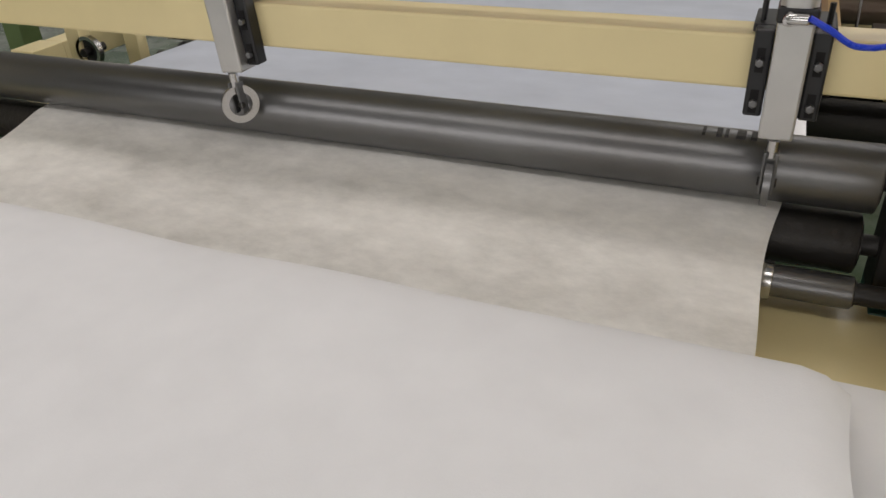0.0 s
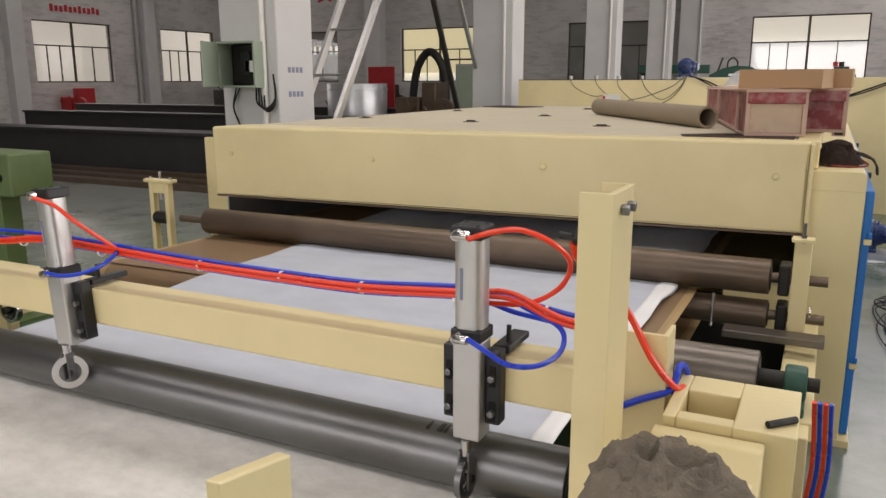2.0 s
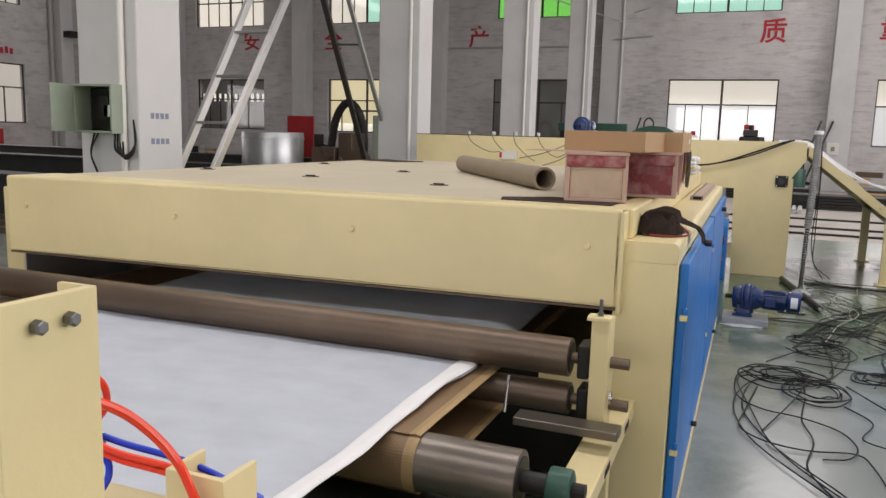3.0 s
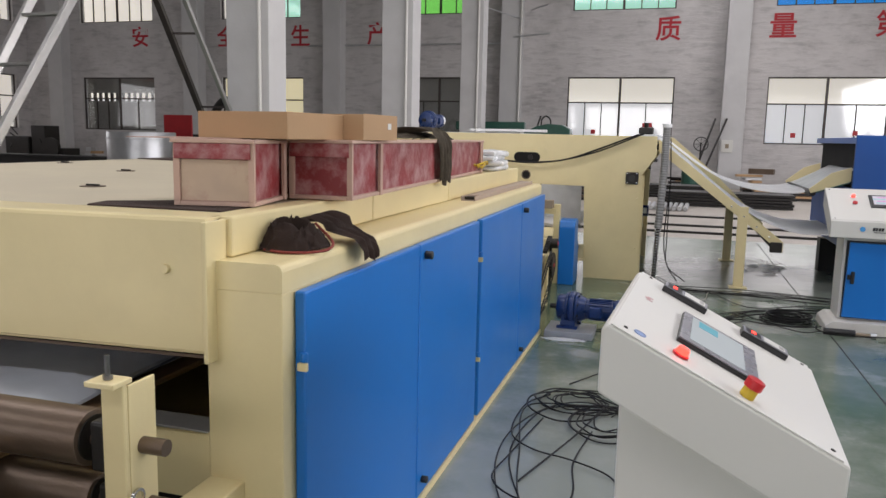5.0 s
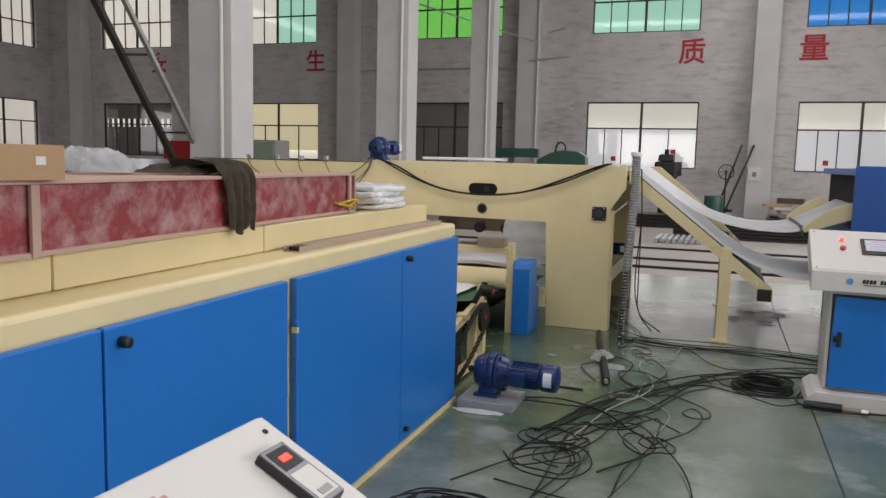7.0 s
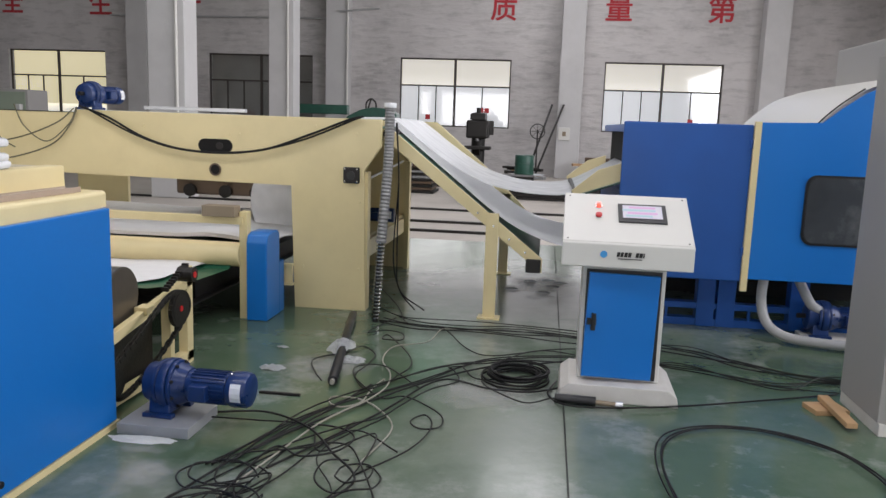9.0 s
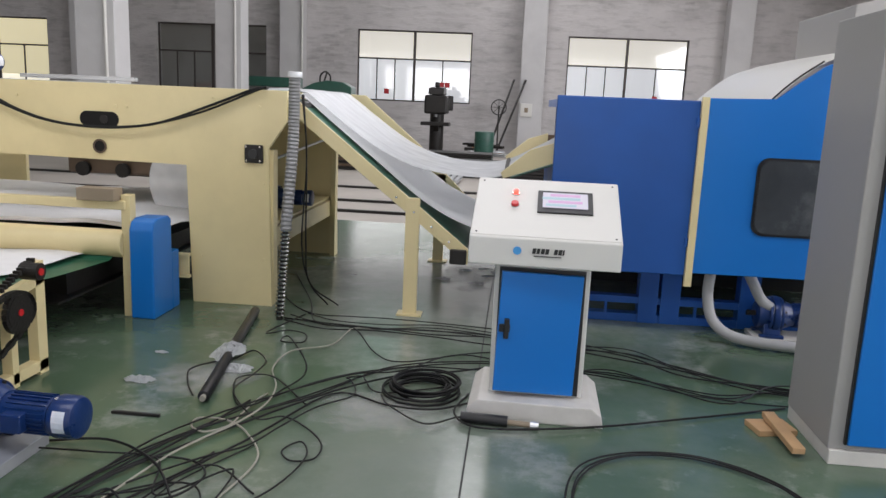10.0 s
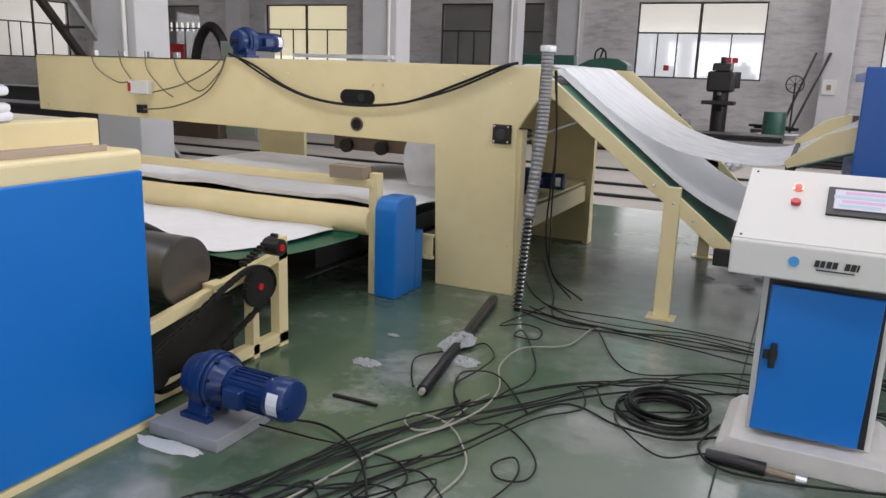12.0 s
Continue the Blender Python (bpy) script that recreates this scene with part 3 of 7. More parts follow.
def window(name, along, const, lo, hi, sill, head, tint="glass", high=False):
    """A steel window in its opening: frame, mullions and panes."""
    w = thing(name, ((lo + hi) / 2, const, sill) if along == "x" else (const, (lo + hi) / 2, sill), "bronze steel-framed window with clear panes" if tint == "glass" else "steel-framed upper window with coloured panes", "window", "hall windows", "structure")

    def slab(u0, u1, z0, z1, d0, d1, bm):
        if along == "x":
            box(u0, u1, const + d0, const + d1, z0, z1, 0, bm)
        else:
            box(const - d1, const - d0, u0, u1, z0, z1, 0, bm)
        return bm
    bar, d = 0.045, 0.1
    fr = bmesh.new()
    for u0, u1, z0, z1 in ((lo, hi, sill, sill + bar), (lo, hi, head - bar, head), (lo, lo + bar, sill + bar, head - bar), (hi - bar, hi, sill + bar, head - bar)):
        slab(u0, u1, z0, z1, d, d + 0.06, fr)
    mid = (lo + hi) / 2
    rail = sill + (head - sill) * (0.6 if not high else 0.5)
    slab(mid - 0.04, mid + 0.04, sill + bar, head - bar, d, d + 0.06, fr)
    slab(lo + bar, mid - 0.04, rail - 0.025, rail + 0.025, d, d + 0.06, fr)
    slab(mid + 0.04, hi - bar, rail - 0.025, rail + 0.025, d, d + 0.06, fr)
    frame_ob = part("window_frame", fr, "frame_dark", w)
    half = (hi - lo) / 2
    for k in (0, 1):
        a = lo + bar if k == 0 else mid + 0.04
        b = mid - 0.04 if k == 0 else hi - bar
        n = 3 if (k == 0 and not high) else 2 if not high else 3
        for i in range(n):
            u0, u1 = a + (b - a) * i / n, a + (b - a) * (i + 1) / n
            if i:
                part("glazing_bar", slab(u0 - 0.018, u0 + 0.018, sill + bar if not high else sill + bar, rail - 0.025 if not high else head - bar, d + 0.003, d + 0.05, bmesh.new()), "frame_dark", w)
        t2 = tint if isinstance(tint, str) else tint[k]
        for z0, z1 in ((sill + bar, rail - 0.025), (rail + 0.025, head - bar)):
            p = part("pane", slab(a, b, z0, z1, d + 0.025, d + 0.031, bmesh.new()), t2, w)
            p.visible_shadow = False
    return w


for k, (lo, hi, s, h) in enumerate(LOW):
    window("window_%d" % (k + 1), "x", YB, lo, hi, s, h)
TINTS = ["glass", ("glass", "glass_teal"), "glass_green", "glass_teal", "glass_blue"]
for k, (lo, hi, s, h) in enumerate(HIGH):
    window("window_%d" % (k + 6), "x", YB, lo, hi, s, h, TINTS[k], True)
for k, (lo, hi, s, h) in enumerate(LEFT):
    window("window_%d" % (k + 11), "y", XL, lo, hi, s, h, "glass", s > 5)

# the bright yard outside: backdrop walls that glow in place of daylight
solo("backdrop_north", box(XL - 6, XR + 6, YB + 4.0, YB + 4.1, -0.3, 3.0), "outside", "yard wall outside that glows in place of overcast daylight", "backdrop", kind="structure")
solo("backdrop_upper", box(XL - 6, XR + 6, YB + 4.3, YB + 4.4, 3.0, 13.0), "outside_cream", "pale cream building front outside that glows in place of daylight", "backdrop", kind="structure")
solo("backdrop_west", box(XL - 4.1, XL - 4.0, YF, YB + 4, -0.3, 12.0), "outside_dim", "beige wall outside with a dim glow in place of daylight", "backdrop", kind="structure")
# shed plaster is a darker grey that carries the wall's shade
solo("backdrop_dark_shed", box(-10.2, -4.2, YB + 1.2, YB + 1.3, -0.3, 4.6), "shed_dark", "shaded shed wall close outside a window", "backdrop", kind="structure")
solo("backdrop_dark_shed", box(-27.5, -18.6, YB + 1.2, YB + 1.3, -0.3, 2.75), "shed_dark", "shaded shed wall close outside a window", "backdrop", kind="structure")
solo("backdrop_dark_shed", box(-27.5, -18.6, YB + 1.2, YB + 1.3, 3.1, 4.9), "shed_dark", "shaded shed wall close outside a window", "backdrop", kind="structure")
grille = thing("backdrop_grille", (-23, YB + 1.25, 2.75), "dark bars across a light slot in the shed wall", "grille", kind="structure")
for k in range(30):
    part("bar", box(-27.4 + 0.3 * k, -27.28 + 0.3 * k, YB + 1.2, YB + 1.28, 2.75, 3.1), "frame_dark", grille)
solo("backdrop_yellow_wall", box(-19.0, -10.5, YB + 3.6, YB + 3.7, 1.9, 4.5), "outside_warm", "pale yellow wall outside that glows in place of sunlight", "backdrop", kind="structure")

# free-standing columns of the hall
def column(cx, cy, w=0.62, d=0.5):
    c = thing("column_%d" % round(cy), (cx, cy, 0), "tall whitewashed concrete column", "column", "hall columns", "structure")
    part("shaft", box(cx - w / 2, cx + w / 2, cy - d / 2, cy + d / 2, 0, ROOF, 0.015), "pilaster", c)
    part("downpipe", cyl((cx + w / 2 - 0.14, cy - d / 2 - 0.035, 1.05), (cx + w / 2 - 0.14, cy - d / 2 - 0.035, ROOF), 0.03, 12), "white_paint", c, "white plastic conduit", True)
    return c


for cx, cy, w in ((-4.22, 6.15, 0.66), (-4.5, 12.62, 0.72), (-4.23, 18.42, 0.72), (-4.05, 24.2, 0.66)):
    column(cx, cy, w, 0.54)


# ---- red wall lettering ----
def lettering(text, at, size, rot, material, name, label):
    cu = bpy.data.curves.new(name, "FONT")
    cu.body, cu.size, cu.extrude, cu.offset, cu.align_x, cu.align_y = text, size, 0.008, 0.014 * size, "CENTER", "CENTER"
    tmp = bpy.data.objects.new("tmp", cu)
    scene.collection.objects.link(tmp)
    bpy.context.view_layer.update()
    me = bpy.data.meshes.new_from_object(tmp.evaluated_get(bpy.context.evaluated_depsgraph_get()))
    bpy.data.objects.remove(tmp)
    me.materials.clear()
    me.materials.append(M[material])
    ob = new(name, me)
    ob.matrix_world = pose(*at, *rot)
    return ob


for ch, x, z in (("安", -19.7, 5.25), ("全", -15.65, 5.2), ("生", -12.4, 5.18), ("产", -9.2, 5.22), ("质", 1.29, 5.22), ("量", 4.86, 5.25), ("第", 7.95, 5.25)):
    tagged(lettering(ch, (x, YB - 0.012, z), 0.86, (90, 0, 0), "red_paint", "wall_character", ""), "large red character painted on the whitewashed wall", "sign", "wall slogan")
adr = thing("wall_web_address", (XL + 0.01, 21.4, 4.2), "faded red line of unreadable lettering on the side wall", "sign")
for k in range(11):
    part("letter", box(XL + 0.003, XL + 0.012, 20.3 + 0.205 * k, 20.44 + 0.205 * k, 4.08 + 0.02 * (k % 2), 4.3 + 0.05 * (k % 3 == 0)), "red_paint", adr)

# ---- heating oven ----
def oven():
    o = thing("heating_oven", (-0.95, 5.6, 0), "long cream sheet-steel heating oven with blue side doors", "oven")
    part("body", box(-2.68, 0.70, 4.0, 7.70, 0.05, 0.5, 0.01), "cream", o)
    for a, b in ((3.75, 4.95), (4.957, 6.30), (6.307, 7.68)):
        part("top_sheet", box(-2.42, 0.50, a, b, 1.18, 1.289, 0.004), "cream_top", o, "dusty cream top sheet")
    part("ledge", prism([(0.47, 1.1005), (0.776, 1.1005), (0.776, 1.158), (0.7735, 1.167), (0.767, 1.1745), (0.756, 1.178), (0.47, 1.178)], "y", 3.605, 7.74), "cream", o)
    part("ledge", box(-2.676, -2.4, 3.61, 7.74, 1.1005, 1.178, 0.01), "cream", o)
    for x0, x1 in ((0.545, 0.776), (-2.676, -2.445)):
        part("corner_post", box(x0, x1, 3.605, 3.85, 0.0, 1.10, 0.004), "cream", o)
    for x0, x1 in ((0.705, 0.775), (-2.676, -2.60)):
        part("side_wall", box(x0, x1, 3.85, 7.70, 0.03, 1.10), "cream", o)
    part("end_wall", box(-2.6, 0.70, 7.60, 7.695, 0.5, 1.18), "cream", o)
    for a, b in ((3.66, 4.70), (4.706, 5.79), (5.796, 7.70)):
        part("rail", box(0.502, 0.595, a, b, 1.179, 1.293, 0.008), "cream", o)
    hood = bmesh.new()
    v = [hood.verts.new(p) for p in ((-2.455, 3.43, 0.915), (0.562, 3.585, 0.915), (0.562, 3.585, 1.294), (-2.455, 3.43, 1.294),
                                     (-2.455, 3.75, 0.93), (0.562, 3.75, 0.93), (0.562, 3.75, 1.292), (-2.455, 3.75, 1.292))]
    for f in ((0, 1, 2, 3), (4, 5, 6, 7), (0, 1, 5, 4), (3, 2, 6, 7), (0, 3, 7, 4), (1, 2, 6, 5)):
        hood.faces.new([v[i] for i in f])
    bmesh.ops.bevel(hood, geom=hood.edges[:], offset=0.012, segments=2, affect="EDGES", profile=0.5)
    h = part("hood", hood, "cream", o)
    lip = bmesh.new()
    lv = [lip.verts.new(q) for z in (0.906, 0.9145) for q in ((-2.45, 3.434, z), (0.56, 3.589, z), (0.56, 3.62, z), (-2.45, 3.47, z))]
    for q in ((0, 1, 2, 3), (4, 5, 6, 7), (0, 1, 5, 4), (1, 2, 6, 5), (2, 3, 7, 6), (3, 0, 4, 7)):
        lip.faces.new([lv[i] for i in q])
    part("lip", lip, "rust_steel", h, "grimy brown lower lip")
    for bx in (-2.33, -1.45, -0.55, 0.44):
        by = 3.43 + (bx + 2.455) * 0.0514
        part("bolt", cyl((bx, by + 0.01, 1.15), (bx, by - 0.012, 1.15), 0.014, 8, bevel=0.003), "cream", h)
    part("flange", box(0.563, 0.578, 3.56, 3.66, 0.90, 1.285, 0.003), "cream", o)
    for a, b in ((3.668, 4.655), (4.664, 5.624), (5.692, 6.782), (6.79, 7.71)):
        d = part("door", box(0.779, 0.812, a, b, 0.034, 1.098, 0.006), "blue", o, "blue enamelled access door")
        if 4 < a < 5 or a > 6.5:
            part("knob", cyl((0.812, a + 0.06, 1.05), (0.845, a + 0.06, 1.05), 0.017, 12, bevel=0.004), "black", d, "black turn knob", True)
            part("knob", cyl((0.812, a + 0.06, 0.1), (0.84, a + 0.06, 0.1), 0.015, 12, bevel=0.004), "black", d, "black turn knob", True)
        if a < 4 or 5 < a < 6.5:
            for hz in (0.36, 0.90):
                part("hinge", box(0.79, 0.82, a - 0.011, a + 0.004, hz - 0.024, hz, 0.004), "cream", d, "small cream hinge half")
                part("hinge", cyl((0.808, a - 0.002, hz + 0.002), (0.808, a - 0.002, hz + 0.028), 0.011, 12, bevel=0.003), "blue", d, smooth=True)
    mp = part("mouth_panel", box(0.265, 0.543, 3.61, 3.63, 0.48, 0.685, 0.004), "cream", o)
    part("panel_lip", box(0.265, 0.543, 3.60, 3.70, 0.6855, 0.692, 0.002), "alu", mp, "bare metal lip")
    part("plinth", box(0.60, 0.818, 3.6, 7.73, 0.0, 0.03), "cream", o)
    # added dark sheet: the shadow below the mouth, put in as colour
    part("mouth_shade_sheet", box(-2.6, 0.535, 3.975, 3.995, 0.03, 0.52), "dark", o, "dark sheet added for the shade under the oven mouth")
    # pale added sheet: light on the inside wall is put into its colour
    part("lit_inner_wall", box(-2.44, -2.425, 3.5, 5.88, 0.52, 1.17), "galv", o, "pale sheet added for the lit inside wall of the oven mouth")
    # sheet coloured near-black for the shade deep in the oven
    part("chamber_shade", box(-2.6, 0.69, 5.9, 5.95, 0.5, 1.17), "hole", o, "near-black sheet for the shade in the oven chamber")
    for hx, hy in ((-1.38, 4.55), (-0.52, 4.42), (-2.25, 4.72), (-1.22, 5.49), (-2.2, 6.1), (-1.3, 6.9)):
        s = part("lifting_slot", cyl((hx, hy, 1.2895), (hx, hy, 1.2925), 0.05, 14), "rust_steel", o, "rusty lifting slot")
        part("slot_bar", box(hx - 0.03, hx + 0.03, hy - 0.006, hy + 0.006, 1.2925, 1.300, 0.002), "dark", s)
    # left front bracket plate
    part("bracket", box(-2.64, -2.46, 3.56, 3.6, 0.55, 1.22, 0.006), "cream", o)
    return o


oven()


def bolt_head(parent, at, axis, r=0.009, material="chrome"):
    a = Vector(at)
    part("bolt", cyl(a, a + 0.012 * Vector(axis), r, 6, bevel=0.002), material, parent)


# ---- roller stand before the oven ----
def roller_stand():
    f = thing("roller_stand", (-0.9, 1.4, 0), "cream steel roller stand with crossbeam", "machine frame")
    part("crossbeam", box(-2.35, 0.30, 1.40, 1.49, 0.94, 1.034, 0.006), "cream", f)
    post = bmesh.new()
    prism([(0.309, 1.156), (0.359, 1.156), (0.359, 1.28), (0.309, 1.28), (0.309, 1.272), (0.351, 1.272), (0.351, 1.164), (0.309, 1.164)], "z", 0.0, 1.388, 0.0015, post)
    p = part("channel_post", post, "cream", f)
    for y in (1.20, 1.24):
        bolt_head(p, (0.359, y, 1.36), (1, 0, 0), 0.008, "steel")
    near = prism([(0.40, 0.0), (0.462, 0.0), (0.462, 1.318), (0.40, 1.33)], "x", 0.326, 0.336, 0.0015)
    part("channel_post", near, "cream", f)
    part("channel_post", box(-2.42, -2.32, 1.225, 1.335, 0.0, 1.1, 0.006), "cream", f)
    part("table", box(-2.4, 0.42, 0.45, 1.39, 0.50, 0.555, 0.006), "cream", f)
    part("lower_rail", box(0.30, 0.42, 0.45, 1.36, 0.42, 0.50, 0.006), "cream", f)
    part("table_leg", box(-2.38, -2.28, 0.5, 0.6, 0.0, 0.5, 0.004), "cream", f)
    part("table_leg", box(0.18, 0.28, 0.5, 0.6, 0.0, 0.5, 0.004), "cream", f)
    part("green_shelf", box(0.10, 0.36, 1.20, 1.34, 0.49, 0.50), "green_bearing", f, "dark green tray under the rollers")
    part("channel_stub", prism([(0.302, 1.438), (0.397, 1.438), (0.397, 1.512), (0.389, 1.512), (0.389, 1.446), (0.31, 1.446), (0.31, 1.512), (0.302, 1.512)], "z", 0.3, 1.103, 0.001), "cream", f)
    for x0, x1, y0, y1 in ((0.41, 0.432, 1.34, 1.545), (0.52, 0.615, 1.34, 1.545), (0.432, 0.52, 1.34, 1.372), (0.432, 0.52, 1.47, 1.545)):
        part("box_wall", box(x0, x1, y0, y1, 0.30, 1.0, 0.003), "cream", f)
    part("box_floor", box(0.432, 0.52, 1.372, 1.47, 0.30, 0.62), "cream", f)
    part("brace_plate", prism([(1.14, 0.30), (1.335, 0.30), (1.335, 0.985), (1.30, 0.985), (1.14, 0.86)], "x", 0.40, 0.57, 0.004), "cream", f)
    part("latch", cyl((0.57, 1.36, 1.006), (0.61, 1.40, 1.006), 0.006, 8), "dark", f)
    part("bearing_housing", box(0.258, 0.298, 1.38, 1.50, 0.56, 0.865, 0.008), "dark", f, "oily black bearing housing of the press rollers")
    part("bearing_plate", box(0.262, 0.30, 1.36, 1.52, 0.0, 0.558, 0.004), "green_bearing", f, "dark green plate under the bearings")
    part("near_post", box(0.44, 0.57, 0.94, 1.07, 0.0, 1.05, 0.005), "cream", f)
    part("box_leg", box(0.42, 0.60, 1.35, 1.5, 0.0, 0.30, 0.004), "cream", f)
    # left end: cream brackets and handwheel seat
    for y in (1.86, 2.1):
        part("end_bracket", box(-2.12, -2.06, y, y + 0.05, 0.45, 0.84, 0.004), "cream", f)
    part("end_rail", box(-2.5, -2.0, 1.9, 1.98, 0.80, 0.86, 0.006), "cream", f)
    return f


roller_stand()


def roller(name, y, z, r, x0, x1, material, label, shaft=0.12, sr=0.02, ends="dark"):
    t = thing(name, ((x0 + x1) / 2, y, z - r), label, "roller")
    part("shell", cyl((x0, y, z), (x1, y, z), r, 48, bevel=0.004), material, t, smooth=True)
    for a, b, s in ((x0 - shaft, x0, -1), (x1, x1 + shaft, 1)):
        part("shaft", cyl((a, y, z), (b, y, z), sr, 16), ends, t, "oily shaft end", True)
    for xe, s in ((x0, -1), (x1, 1)):
        part("end_cap", cyl((xe, y, z), (xe + 0.003 * s, y, z), r * 0.8, 32), "dark", t)
    return t


pr = roller("press_roller", 1.44, 0.785, 0.062, -2.2, 0.235, "steel", "polished steel press roller with worn marks")
for k, x in enumerate((-0.07, -0.045, -0.03, -0.01, 0.0, 0.015)):
    part("wear_mark", box(x, x + 0.006 + 0.004 * (k % 2), 1.415, 1.445, 0.838, 0.8475), "dark", pr, "dark scuff on the roller")
roller("lower_roller", 1.43, 0.658, 0.056, -2.2, 0.225, "dark", "dark steel roller under the press roller")
idl = roller("idler_roller", 1.33, 0.612, 0.03, -2.2, 0.225, "steel", "thin steel idler roller with collar")
part("collar", cyl((0.07, 1.33, 0.612), (0.092, 1.33, 0.612), 0.037, 20, bevel=0.003), "chrome", idl, smooth=True)
roller("guide_roller", 3.25, 0.80, 0.068, -2.35, 0.47, "rust_steel", "brown worn steel guide roller before the oven", 0.2, 0.02, "rust_steel")
roller("under_roller", 3.27, 0.645, 0.056, -2.35, 0.47, "rust_steel", "brown steel roller under the belt", 0.2, 0.02, "rust_steel")
roller("belt_roller", 2.58, 0.635, 0.083, -2.35, 0.49, "roller_worn", "steel end roller of the belt", 0.14, 0.03)
roller("return_roller", 2.64, 0.44, 0.07, -2.35, 0.44, "dark", "dark steel return roller under the belt", 0.14)

bt = thing("oven_belt", (-1.0, 3.3, 0.5), "brown coated mesh conveyor belt with tan edging", "conveyor belt")
BELT = [(5.1, 0.712), (3.3, 0.716), (2.62, 0.723), (2.55, 0.717), (2.507, 0.685), (2.494, 0.635), (2.507, 0.585), (2.55, 0.555), (2.65, 0.548), (3.6, 0.535)]
part("belt", sheet(BELT, -2.3, 0.17, 0.004, 8), "belt_brown", bt)
part("edging", sheet(BELT, 0.17, 0.205, 0.005, 2), "belt_edge", bt, "tan sewn belt edging")
part("edging", sheet(BELT, -2.335, -2.3, 0.005, 2), "belt_edge", bt, "tan sewn belt edging")
solo("fibre_web", sheet([(5.1, 0.722), (3.6, 0.726), (3.3, 0.726), (2.62, 0.732), (2.3, 0.722), (1.8, 0.735), (1.56, 0.735), (1.46, 0.716)], -1.72, 0.115, 0.012, 46, 0.007, edge=0.035), "web_run", "white nonwoven fibre web running into the oven", "fabric web", smooth=True)
solo("web_selvedge", sheet([(3.6, 0.733), (3.3, 0.733), (2.62, 0.739), (2.3, 0.729), (1.8, 0.742), (1.6, 0.742)], 0.066, 0.122, 0.012, 8, 0.012, edge=0.02), "web", "fluffy white edge of the fibre web", "fabric web", smooth=True)
solo("lofted_web", sheet([(5.1, 0.75), (4.4, 0.76), (3.8, 0.752), (3.5, 0.738), (3.38, 0.734)], -1.72, 0.15, 0.045, 40, 0.01, edge=0.02), "web_run", "lofty white fibre web entering the oven mouth", "fabric web", smooth=True)
solo("thin_fibre_web", sheet([(1.45, 0.719), (1.39, 0.716), (1.3, 0.698), (1.1, 0.664), (0.9, 0.64), (0.6, 0.62)], -1.75, 0.075, 0.004, 46, 0.008, edge=0.025), "web_thin", "thin translucent white fibre web drawn into the roller nip", "fabric web", smooth=True)
solo("lower_fibre_batt", sheet([(1.1, 0.557), (1.0, 0.56), (0.6, 0.56), (0.42, 0.557), (0.36, 0.5)], -1.95, 0.47, 0.03, 60, 0.006, edge=0.03), "web", "lower layer of soft white fibre batt on the table", "fabric web", smooth=True)
solo("fibre_batt", sheet([(1.02, 0.60), (0.985, 0.645), (0.93, 0.668), (0.8, 0.672), (0.5, 0.67), (0.36, 0.66), (0.29, 0.60), (0.27, 0.52)], -1.9, 0.205, 0.045, 60, 0.012, edge=0.03), "web", "thick soft white fibre batt folded over the table", "fabric web", smooth=True)


